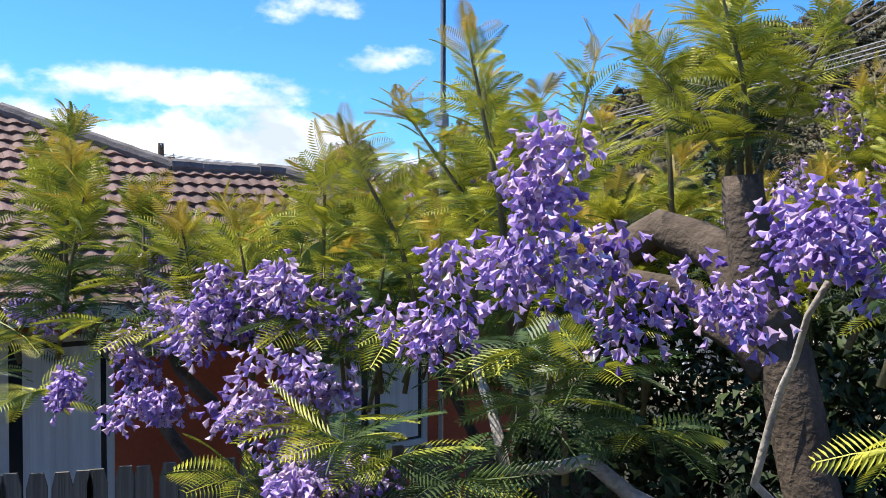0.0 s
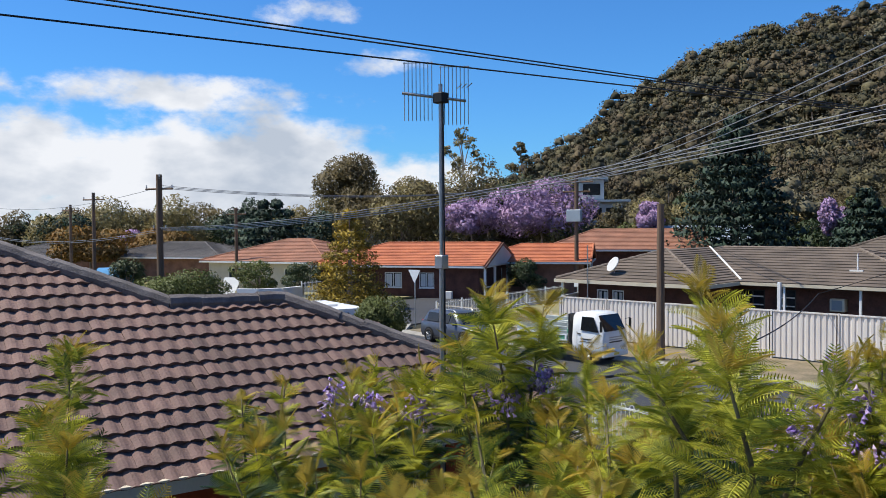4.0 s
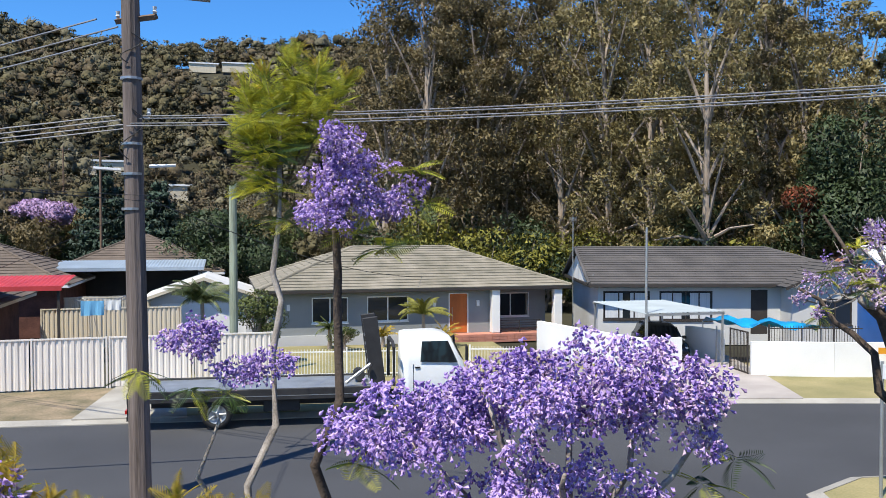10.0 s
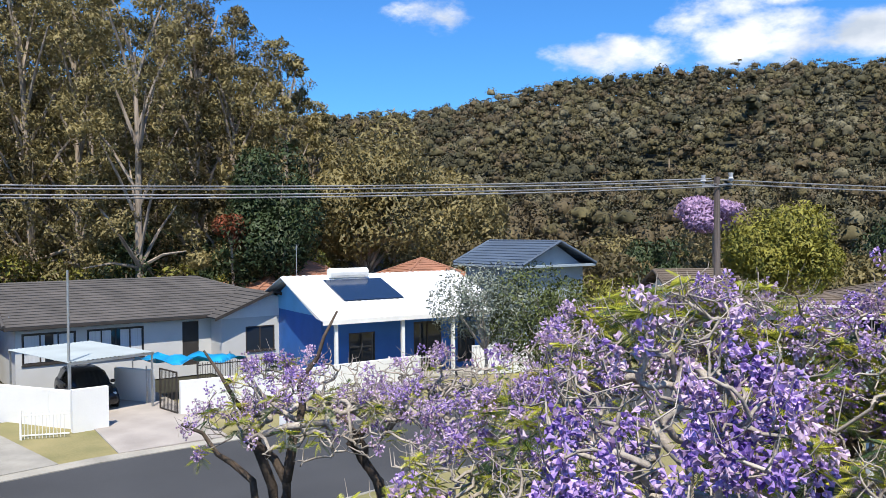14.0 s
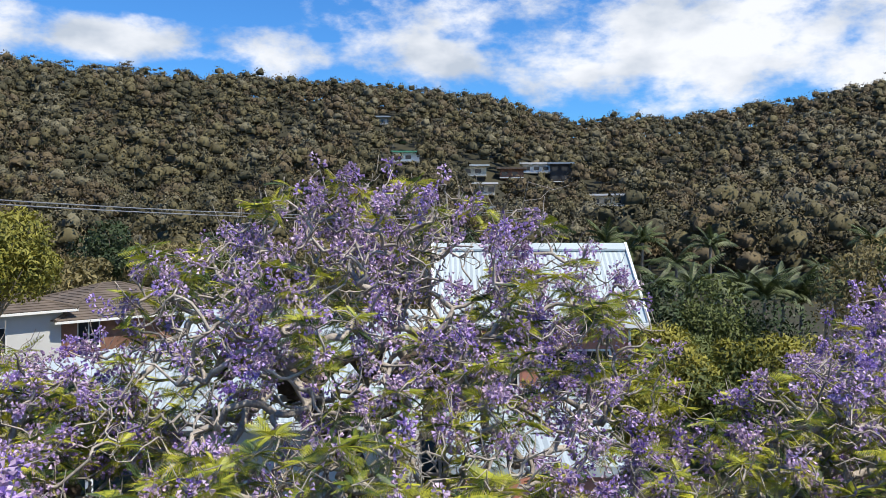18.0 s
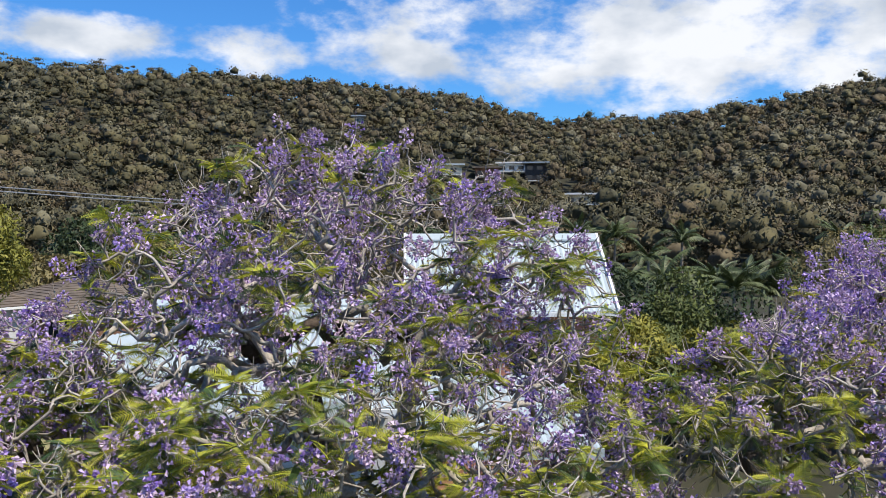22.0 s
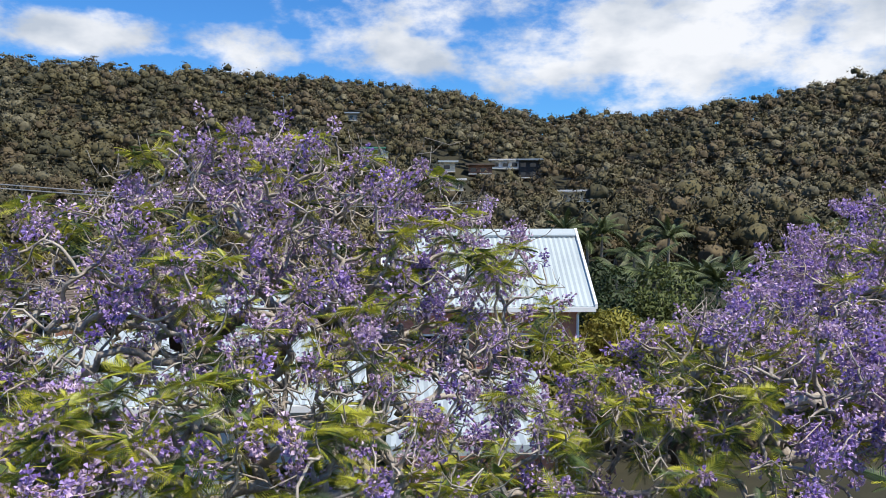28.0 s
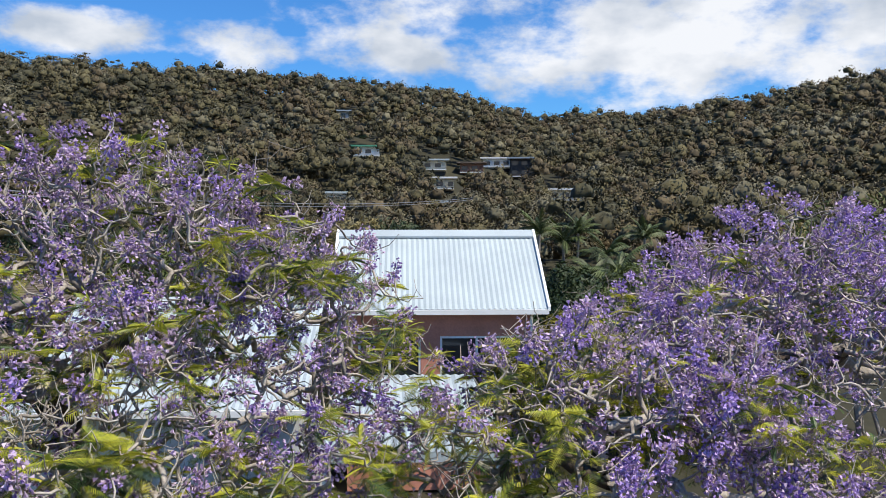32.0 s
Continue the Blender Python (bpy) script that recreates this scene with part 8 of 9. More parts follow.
blob(j, (-1.35, 4.6, 4.0), (0.25, 0.2, 0.3), 9, 23, 0.084, 0.3)
blob(j, (-1.75, 5.2, 3.85), (0.16, 0.14, 0.14), 6, 23, 0.084, 0.2)
blob(j, (-1.85, 4.6, 3.72), (0.1, 0.1, 0.1), 4, 23, 0.084, 0.2)
blob(j, (-0.62, 4.5, 4.2), (0.1, 0.1, 0.16), 4, 20, 0.078, 0.3)
j.build()

j = Jacaranda("tangle of fresh fern leaved shoots below the camera", foliage=FROND_FAR)
for k in range(170):
    x, y = -5.2 + 5.9 * rng.random(), 2.75 + 2.6 * rng.random()
    if (x > -1.75 and y < 4.1) or y < 2.2 - 0.35 * x - 0.5:
        continue
    top = 3.42 + 0.36 * rng.random() + 0.05 * (y - 2.7)
    j.shoot((x, y, top - 0.8), (x + 0.1 * rng.normal(), y + 0.1 * rng.normal(), top), 7, 0.78, 0.4, 0.66)
j.limb([(-2.2, 3.4, 0), (-2.2, 3.4, 1.4), (-2.5, 3.3, 2.4)], 0.06, 0.03, 7)
j.limb([(-2.2, 3.4, 1.2), (-1.5, 3.5, 2.3)], 0.04, 0.02, 7)
j.limb([(-2.3, 3.4, 1.3), (-3.5, 3.4, 2.3)], 0.04, 0.02, 7)
j.build()

j = Jacaranda("tall slender jacaranda sapling with one flowering head")
j.limb([(1.84, 7.62, 0), (1.84, 7.6, 2.6), (1.82, 7.58, 4.8), (1.76, 7.3, 5.8)], 0.06, 0.035, 8)
j.limb([(1.05, 7.2, 0), (1.0, 7.3, 2.6), (1.2, 7.5, 4.4), (1.28, 7.6, 5.6), (1.35, 7.8, 6.6)], 0.045, 0.02, 8, False)
for bx, by, bz, tx, ty, tz, n, s in ((1.35, 7.7, 5.9, 1.2, 7.9, 7.0, 13, 1.0), (1.4, 7.8, 6.0, 1.5, 8.0, 7.25, 14, 1.05), (1.4, 7.7, 6.0, 1.7, 7.8, 7.1, 13, 1.0), (1.5, 7.6, 6.1, 1.95, 7.7, 6.95, 11, 0.95), (1.3, 7.6, 5.6, 0.95, 7.8, 6.5, 11, 1.0), (1.3, 7.6, 5.8, 1.0, 7.9, 6.85, 11, 1.0)):
    j.shoot((bx, by, bz), (tx, ty, tz), n, s, 0.15, 0.2)
for p in ((1.2, 7.5, 6.2), (1.1, 7.6, 5.9), (1.35, 7.5, 5.6), (1.05, 7.5, 6.5), (1.85, 7.1, 5.5), (2.1, 7.0, 5.35), (2.35, 6.9, 6.05), (2.45, 6.9, 5.75)):
    j.rosette(p, 10, 1.0, ("new", "new", "dark"), 0.1)
blob(j, (1.78, 7.0, 5.72), (0.5, 0.35, 0.2), 34, 30, 0.090, 0.15)
blob(j, (1.72, 7.0, 6.25), (0.3, 0.25, 0.3), 22, 27, 0.090, 0.3)
blob(j, (1.82, 7.0, 6.0), (0.4, 0.3, 0.22), 22, 26, 0.09, 0.2)
blob(j, (2.2, 6.9, 5.85), (0.25, 0.2, 0.18), 12, 27, 0.090, 0.2)
j.build()

j = Jacaranda("low jacaranda branch with violet flower heads by the kerb")
j.limb([(0.75, 6.4, 0), (0.75, 6.4, 2.6), (0.62, 6.3, 4.1)], 0.04, 0.015, 7, False)
blob(j, (0.42, 6.3, 4.72), (0.32, 0.25, 0.13), 18, 27, 0.090, 0.25)
blob(j, (0.88, 6.35, 4.48), (0.3, 0.25, 0.12), 16, 27, 0.090, 0.2)
for p in ((0.4, 6.2, 4.35), (0.65, 6.2, 4.3), (0.05, 6.2, 4.5)):
    j.rosette(p, 8, 0.8, ("new", "dark"), -0.2)
for bx, by, bz, tx, ty, tz in ((0.4, 5.3, 2.6, 0.35, 5.2, 3.85), (0.2, 5.3, 2.6, 0.1, 5.3, 3.7), (0.65, 5.3, 2.6, 0.75, 5.2, 3.75), (0.9, 5.4, 2.6, 1.05, 5.3, 3.6), (-0.05, 5.2, 2.6, -0.15, 5.2, 3.5), (0.5, 5.2, 2.5, 0.55, 5.0, 3.6), (1.2, 5.4, 2.5, 1.3, 5.3, 3.4)):
    j.shoot((bx, by, bz), (tx, ty, tz), 9, 0.8, 0.6, 0.2)
j.limb([(0.5, 5.3, 0), (0.45, 5.3, 1.6), (0.4, 5.3, 2.7)], 0.04, 0.02, 6)
j.build()

j = Jacaranda("jacaranda smothered in massed violet blossom")
j.limb([(2.4, 4.2, 0), (2.4, 4.2, 2.0), (2.35, 4.15, 3.6)], 0.08, 0.05, 8)
for q in ((1.4, 4.5, 4.4), (1.9, 4.2, 4.6), (2.5, 4.2, 4.8), (2.9, 4.0, 4.7), (3.2, 3.8, 4.5), (2.2, 3.8, 4.2)):
    j.limb([(2.38, 4.18, 3.0), ((2.38 + q[0]) / 2, (4.18 + q[1]) / 2, 3.9), q], 0.035, 0.012, 6, False)
blob(j, (1.46, 4.45, 4.38), (0.42, 0.4, 0.22), 44, 35, 0.095, 0.12)
blob(j, (2.05, 4.25, 4.53), (0.55, 0.45, 0.3), 70, 35, 0.095, 0.2)
blob(j, (2.62, 4.05, 4.66), (0.45, 0.4, 0.3), 50, 32, 0.095, 0.3)
blob(j, (2.98, 3.85, 4.5), (0.3, 0.35, 0.28), 30, 30, 0.095, 0.35)
blob(j, (2.2, 4.0, 4.05), (0.7, 0.4, 0.2), 40, 30, 0.095, 0.1)
for p in ((3.1, 3.8, 4.05), (3.3, 3.75, 4.2), (2.8, 3.8, 3.9), (1.2, 4.4, 4.2), (2.6, 3.9, 3.9)):
    j.rosette(p, 7, 0.8, ("dark", "new"), 0.0)
j.build()


def crown_tree(label, base, centre, radii, nodes, flowers=0.5, green=0.5, seed=1, trunk_r=0.16, per=22, pr=0.10, fine=False, fork=None, upper=0.3, size=1.0, leafsize=1.0, pale=0.6, extra=()):
    """A spreading jacaranda grown from its trunk to points in its crown, each joined to the nearest wood below it."""
    g = np.random.default_rng(seed)
    j = Jacaranda(label, fine)
    base, centre = np.array(base, float), np.array(centre, float)
    fork = np.array(fork if fork is not None else base * 0.25 + centre * 0.75 - np.array([0, 0, radii[2] * 0.9]))
    pts, par, rad = [base, (base + fork) / 2 + g.normal(size=3) * 0.05, fork], [-1, 0, 1], [trunk_r, trunk_r * 0.8, trunk_r * 0.7]
    cand = []
    for k in range(nodes):
        d = g.normal(size=3)
        d /= np.linalg.norm(d)
        d[2] = abs(d[2]) * 1.15 - upper
        cand.append(centre + d * np.array(radii) * (0.25 + 0.75 * g.random() ** 0.5))
    cand.sort(key=lambda p: np.linalg.norm(p - fork))
    for c in cand:
        arr = np.array(pts[2:])
        cost = np.linalg.norm(arr - c, axis=1) + 0.18 * np.linalg.norm(arr - fork, axis=1)
        i = int(np.argmin(cost)) + 2
        pts.append(c)
        par.append(i)
    kids = [0] * len(pts)
    load = [1.0] * len(pts)
    for i in range(len(pts) - 1, 0, -1):
        load[par[i]] += load[i]
        kids[par[i]] += 1
    r = [min(trunk_r, 0.0052 * load[i] ** 0.42) for i in range(len(pts))]
    off = seed * 7.3
    for i in range(1, len(pts)):
        a, b = pts[par[i]], pts[i]
        L = np.linalg.norm(b - a)
        seg = [a]
        bend, kink = g.normal(size=3) * 0.14 * L, g.normal(size=3) * 0.08 * L
        for u in (0.22, 0.45, 0.7):
            seg.append(a + (b - a) * u + bend * math.sin(math.pi * u) + kink * math.sin(2 * math.pi * u) + g.normal(size=3) * 0.02 * L)
        seg.append(b)
        r0, r1 = r[par[i]] if par[i] > 1 else trunk_r, r[i]
        r0 = min(r0, r1 * 1.5 + 0.002)
        rr = [r0 + (r1 - r0) * u for u in (0, 0.22, 0.45, 0.7, 1)]
        (j.wood if r1 > 0.045 else j.twig).tube([tuple(p) for p in seg], rr, 7 if r1 > 0.02 else 4, False)
        if kids[i] > 1:
            continue
        out = (b - centre) / np.array(radii)
        out = out / (np.linalg.norm(out) + 1e-6) + np.array([0, 0, 0.7])
        # some limbs carry mostly flowers, others mostly leaves or nothing
        nf, ng = noise.noise((b[0] * 1.3 + off, b[1] * 1.3, b[2] * 1.3)), noise.noise((b[0] * 1.1, b[1] * 1.1 + off, b[2] * 1.1 + 9))
        low = (centre[2] - b[2]) / radii[2]
        if g.random() < flowers * 0.8 + 1.0 * nf:
            for q in range(2 if nf > 0.15 else 1):
                j.spray(b, out * 0.4 + g.normal(size=3) * 0.6, int(per * 2.3 * (0.5 + g.random())), 0.07 + 0.12 * g.random(), pr * (0.55 + 0.35 * g.random()), pale - 0.4 * nf, size)
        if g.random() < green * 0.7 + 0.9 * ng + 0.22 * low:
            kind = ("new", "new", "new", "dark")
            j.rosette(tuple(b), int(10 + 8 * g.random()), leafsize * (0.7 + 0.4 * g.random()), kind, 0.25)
            # the under leaves take more of the shade coloured green
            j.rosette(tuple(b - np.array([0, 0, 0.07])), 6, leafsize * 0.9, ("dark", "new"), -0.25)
        # crooked bare spurs at the ends of the twigs
        for q in range(1 + (i % 2)):
            e = g.normal(size=3) * np.array([0.09, 0.09, 0.05]) + out * np.array([0.05, 0.05, 0.03])
            s1 = np.cross(e, g.normal(size=3)) * 0.35
            j.twig.tube([tuple(b), tuple(b + e * 0.35 + s1), tuple(b + e * 0.75 + s1 * 0.3), tuple(b + e + np.array([0, 0, 0.05]))], [r1 * 0.75, r1 * 0.6, r1 * 0.5, 0.002], 4, False)
    for limb_pts, r0, r1 in extra:
        j.limb(limb_pts, r0, r1, 7, r0 > 0.04)
    return j.build()


crown_tree("sparse jacaranda with pale crooked limbs and faded flowers", (7.35, 5.2, 0), (7.2, 5.6, 4.95), (1.25, 1.3, 0.75), 260, 0.55, 0.12, 3, 0.12, 13, 0.10, fork=(6.9, 5.75, 3.75), size=0.9, pale=0.8, leafsize=0.5,
           extra=(([(6.9, 5.75, 3.75), (6.95, 5.7, 4.3), (6.75, 5.95, 4.9), (6.42, 6.3, 5.66)], 0.07, 0.012), ([(6.95, 5.7, 4.3), (7.05, 5.6, 4.9), (7.1, 5.55, 5.4), (7.31, 5.3, 6.03)], 0.06, 0.012), ([(7.05, 5.6, 4.9), (6.8, 5.9, 5.2), (6.7, 6.0, 5.62)], 0.03, 0.01), ([(6.9, 5.75, 3.75), (6.6, 6.1, 4.5), (6.25, 6.45, 4.93)], 0.05, 0.015)))
crown_tree("second sparse jacaranda with dark trunk beside it", (7.65, 4.9, 0), (8.3, 4.5, 4.95), (1.5, 1.3, 0.7), 260, 0.55, 0.15, 4, 0.12, 13, 0.10, fork=(7.58, 4.94, 4.0), size=0.9, pale=0.8, leafsize=0.5,
           extra=(([(7.58, 4.94, 4.0), (7.84, 4.55, 4.1), (8.05, 4.2, 3.6)], 0.05, 0.03), ([(7.58, 4.94, 4.0), (7.5, 5.1, 4.6), (7.3, 5.3, 5.0)], 0.05, 0.02)))
crown_tree("jacaranda limbs with heavy violet heads near the camera", (5.0, -0.4, 0), (3.95, 0.75, 5.75), (0.8, 0.75, 0.95), 170, 0.45, 0.25, 5, 0.045, 9, 0.08, True, size=0.8, fork=(4.35, 0.4, 4.6), pale=0.45, leafsize=0.5)
crown_tree("low jacaranda growth below the limbs", (5.3, 2.4, 0), (5.4, 2.3, 4.9), (1.5, 1.1, 0.7), 260, 0.55, 0.4, 6, 0.10, 16, 0.09, fork=(5.3, 2.4, 3.6), pale=0.7, leafsize=0.5)
crown_tree("broad jacaranda with a tangle of pale branches, leaves and blossom", (6.7, -1.6, 0), (6.8, -1.75, 6.15), (2.0, 2.6, 2.15), 1250, 0.6, 0.45, 7, 0.15, 15, 0.10, fork=(6.75, -1.5, 5.5), upper=0.45, size=0.8, leafsize=0.55, pale=0.8)
crown_tree("front skirt of the broad jacaranda with fern leaves", (5.0, -1.2, 0), (5.0, -1.5, 5.5), (1.0, 2.2, 1.05), 520, 0.45, 0.7, 8, 0.12, 18, 0.10, fork=(5.0, -1.2, 4.4), upper=0.5, size=0.8, leafsize=0.55, pale=0.75)
crown_tree("jacaranda arching toward the street with violet tips", (6.6, 1.3, 0), (6.5, 1.3, 5.75), (1.5, 1.7, 1.15), 520, 0.6, 0.55, 9, 0.13, 18, 0.10, fork=(6.5, 0.9, 4.6), upper=0.45, size=0.85, leafsize=0.55, pale=0.75)
crown_tree("dense flowering jacaranda full of violet sprays", (6.2, -7.2, 0), (6.0, -7.3, 6.0), (1.9, 2.2, 1.75), 1000, 0.95, 0.05, 10, 0.13, 18, 0.10, fork=(6.1, -7.2, 4.9), upper=0.5, pale=0.55, size=0.85, leafsize=0.5)
crown_tree("low spreading jacaranda between the two crowns", (5.2, -4.4, 0), (5.0, -5.0, 5.6), (1.3, 1.9, 1.3), 620, 0.55, 0.45, 11, 0.12, 18, 0.10, fork=(5.2, -4.3, 4.4), upper=0.5, size=0.82, leafsize=0.55, pale=0.75)

# dense dark shrub under the pollarded tree, and the lopped stump beside the path
sb = thing("garden_shrub", "dense dark green broadleaf shrub under the pollarded jacaranda", "shrub", pose(-1.5, 3.9, 0))
stems = Shape()
for k in range(7):
    a = k * 0.9
    stems.tube([(0.1 * math.cos(a), 0.1 * math.sin(a), 0), (0.45 * math.cos(a), 0.3 * math.sin(a), 1.3), (0.9 * math.cos(a), 0.5 * math.sin(a), 2.3)], [0.03, 0.022, 0.01], 5)
part("stem", stems, BARK, sb)
leaves("foliage", [(-0.9, 0.1, 2.1), (0.1, -0.1, 2.5), (0.8, 0.2, 2.8), (0.1, 0, 1.5), (-0.8, 0.2, 1.2), (0.9, 0, 1.7), (0, 0, 0.8), (1.5, 0.3, 2.2), (0.5, 0.3, 2.9), (1.3, 0.5, 2.8), (-0.4, 0.4, 2.7)], [(0.66, 0.5, 0.62)] * 11, 1300, 0.062, SHRUB_DARK, sb, 0.6, 0.5)
stump = thing("tree_stump", "lopped grey tree stump by the kerb", "tree stump", pose(7.98, 4.32, 0))
part("trunk", Shape().tube([(0, 0, 0), (0.02, 0, 1.8), (0, 0.03, 3.55)], [0.24, 0.17, 0.15], 12), BARK, stump, smooth=True)
part("ivy", mesh_np("ivy", *leaf_cloud([(0.15, -0.1, 3.6), (0.3, -0.2, 3.9)], [(0.35, 0.3, 0.4)] * 2, 260, 0.05), SHRUB_DARK), SHRUB_DARK, stump, "dark green climbing leaves")

# ---- vehicles ----
def ring_mesh(profile, sides=24):
    """A wheel-like solid: (radius, y) profile turned about the y axis."""
    sh = Shape()
    n = len(profile)
    vs = [(r * math.cos(a), y, r * math.sin(a)) for a in (2 * math.pi * k / sides for k in range(sides)) for r, y in profile]
    fs = [(k * n + i, k * n + i + 1, ((k + 1) % sides) * n + i + 1, ((k + 1) % sides) * n + i) for k in range(sides) for i in range(n - 1)]
    return sh.add(vs, fs)


def wheel(parent, x, y, r=0.36, w=0.24, side=-1, rim_mat=None):
    """side -1: the outer face looks to -y."""
    t = part("wheel", ring_mesh([(r * 0.62, w * 0.42), (r * 0.66, w * 0.5), (r * 0.94, w * 0.5), (r, w * 0.34), (r, -w * 0.34), (r * 0.94, -w * 0.5), (r * 0.66, -w * 0.5), (r * 0.62, -w * 0.42)]), RUBBER, parent, "black rubber tyre", True)
    t.matrix_world = parent.matrix_world @ pose(x, y, r)
    rim = ring_mesh([(0.001, side * w * 0.36), (r * 0.14, side * w * 0.40), (r * 0.18, side * w * 0.30), (r * 0.5, side * w * 0.24), (r * 0.6, side * w * 0.44), (r * 0.64, side * w * 0.44), (r * 0.63, -side * w * 0.40), (0.001, -side * w * 0.35)])
    part("rim", rim, rim_mat or STEEL, t, "dull metal rim", True)
    for k in range(5):
        a = k * 1.2566
        part("wheel_spoke", Shape().tube([(r * 0.16 * math.cos(a), side * w * 0.42, r * 0.16 * math.sin(a)), (r * 0.58 * math.cos(a), side * w * 0.40, r * 0.58 * math.sin(a))], [r * 0.07, r * 0.09], 6), rim_mat or STEEL, t)
    return t


def loft(sections):
    """Skin through closed rings of (x, y, z)."""
    n = len(sections[0])
    sh = Shape()
    return sh.add([p for s in sections for p in s], [(i * n + k, i * n + (k + 1) % n, (i + 1) * n + (k + 1) % n, (i + 1) * n + k) for i in range(len(sections) - 1) for k in range(n)] + [tuple(range(n))[::-1], tuple(range((len(sections) - 1) * n, len(sections) * n))])


def hull(stations):
    """Rounded body rings: x, low z, side z, top z, half width low, half width side, half width top."""
    out = []
    for x, z0, z1, z2, a, b, c in stations:
        half = [(a, z0), (b, z0 + (z1 - z0) * 0.25), (b * 1.01, z0 + (z1 - z0) * 0.65), (b * 0.98, z1), (c, z1 + (z2 - z1) * 0.82), (c * 0.8, z2)]
        out.append([(x, -y, z) for y, z in half] + [(x, y, z) for y, z in half[::-1]])
    return loft(out)


def quad(pts, out=0.0):
    """A thin pane with its corners in order, a few millimetres thick."""
    p = [Vector(q) for q in pts]
    n = (p[1] - p[0]).cross(p[-1] - p[0]).normalized() * 0.012
    k = len(p)
    return Shape().add([q + n * (out / 0.012) for q in p] + [q + n * (out / 0.012 + 1) for q in p], [tuple(range(k))[::-1], tuple(range(k, 2 * k))] + [(i, (i + 1) % k, (i + 1) % k + k, i + k) for i in range(k)])


def car(label, m, paint, hatch=True, length=4.4, height=1.62, rails=True, roof_mat=None, cat="car"):
    """A parked wagon with its nose to +x, standing on its wheels."""
    c = thing("car", label, cat, m)
    L, H, W = length / 2, height, 0.9
    body = hull([(-L, 0.45, 0.85, 0.98, 0.62, 0.74, 0.66), (-L + 0.12, 0.28, 0.92, 1.05, 0.78, 0.86, 0.76), (-L + 0.9, 0.22, 0.95, 1.04, 0.84, W, 0.80), (0, 0.20, 0.95, 1.02, 0.86, W, 0.80), (L - 1.25, 0.20, 0.93, 1.03, 0.86, W, 0.78), (L - 0.55, 0.24, 0.84, 0.96, 0.82, 0.87, 0.72), (L - 0.12, 0.28, 0.72, 0.82, 0.72, 0.78, 0.62), (L, 0.36, 0.6, 0.70, 0.55, 0.62, 0.50)])
    b = part("body", body, paint, c, smooth=True)
    tail = 0.14 if hatch else 0.95
    cab = hull([(-L + tail, 0.96, 1.0, 1.03, 0.74, 0.78, 0.72), (-L + tail + 0.28, 0.96, 1.12, H - 0.08, 0.74, 0.78, 0.60), (-0.75, 0.96, 1.15, H - 0.01, 0.78, 0.79, 0.62), (0.05, 0.96, 1.15, H, 0.78, 0.79, 0.62), (0.45, 0.96, 1.12, H - 0.07, 0.78, 0.78, 0.60), (L - 1.05, 0.96, 0.98, 1.02, 0.74, 0.76, 0.70)])
    part("cabin", cab, roof_mat or paint, c, smooth=True)
    for s in (-1, 1):
        xs = (-L + tail + 0.42, -0.72, -0.64, 0.12, 0.20, 0.72)
        for a, d, ta, td in ((xs[0], xs[1], 0.04, 0), (xs[2], xs[3], 0, 0), (xs[4], xs[5], 0, -0.42)):
            pts = [(a, s * 0.797, 1.05), (d, s * 0.797, 1.05), (d + td, s * 0.665, H - 0.15), (a + ta, s * 0.665, H - 0.15)]
            part("side_window", quad(pts if s < 0 else pts[::-1], 0.012), GLASS_CAR, b)
        part("mirror", Shape().box((0.62, s * 0.93 - 0.09, 0.98), (0.76, s * 0.93 + 0.09, 1.12), 0.03), paint, b)
        part("headlight", Shape().box((L - 0.34, s * 0.60 - 0.16, 0.66), (L - 0.075, s * 0.60 + 0.12, 0.80), 0.04), LENS, b)
        part("tail_light", Shape().box((-L - 0.01, s * 0.62 - 0.1, 0.82), (-L + 0.16, s * 0.62 + 0.14, 1.05), 0.03), TAIL_RED, b)
        part("sill", Shape().box((-L + 1.2, s * 0.87 - 0.03, 0.2), (L - 1.3, s * 0.87 + 0.03, 0.32), 0.01), BLACK, b)
        part("door_handle", Shape().box((-0.1, s * 0.915 - 0.02, 0.86), (0.08, s * 0.915 + 0.02, 0.90), 0.008), paint, b)
        if rails:
            part("roof_rail", Shape().tube([(-1.4, s * 0.56, H - 0.04), (-1.3, s * 0.56, H + 0.04), (0.2, s * 0.56, H + 0.04), (0.35, s * 0.56, H - 0.05)], 0.018, 6), STEEL, b)
    part("windscreen", quad([(L - 1.13, -0.68, 1.04), (L - 1.13, 0.68, 1.04), (0.50, 0.54, H - 0.11), (0.50, -0.54, H - 0.11)], 0.02), GLASS_CAR, b)
    part("rear_window", quad([(-L + tail + 0.03, 0.64, 1.08), (-L + tail + 0.03, -0.64, 1.08), (-L + tail + 0.25, -0.52, H - 0.14), (-L + tail + 0.25, 0.52, H - 0.14)], 0.02), GLASS_CAR, b)
    part("grille", Shape().box((L - 0.06, -0.42, 0.46), (L + 0.012, 0.42, 0.66), 0.02), BLACK, b)
    part("number_plate", Shape().box((L + 0.013, -0.19, 0.38), (L + 0.022, 0.19, 0.46)), PLATE, b)
    part("number_plate", Shape().box((-L - 0.03, -0.19, 0.62), (-L - 0.012, 0.19, 0.72)), PLATE, b)
    for x in (-L + 0.85, L - 0.88):
        for s in (-1, 1):
            part("wheel_arch", Shape().disc((x, s * 0.865, 0.36), 0.40, 0.09, "y", 20), BLACK, b)
            wheel(c, x, s * 0.84, 0.34, 0.22, s)
    return c


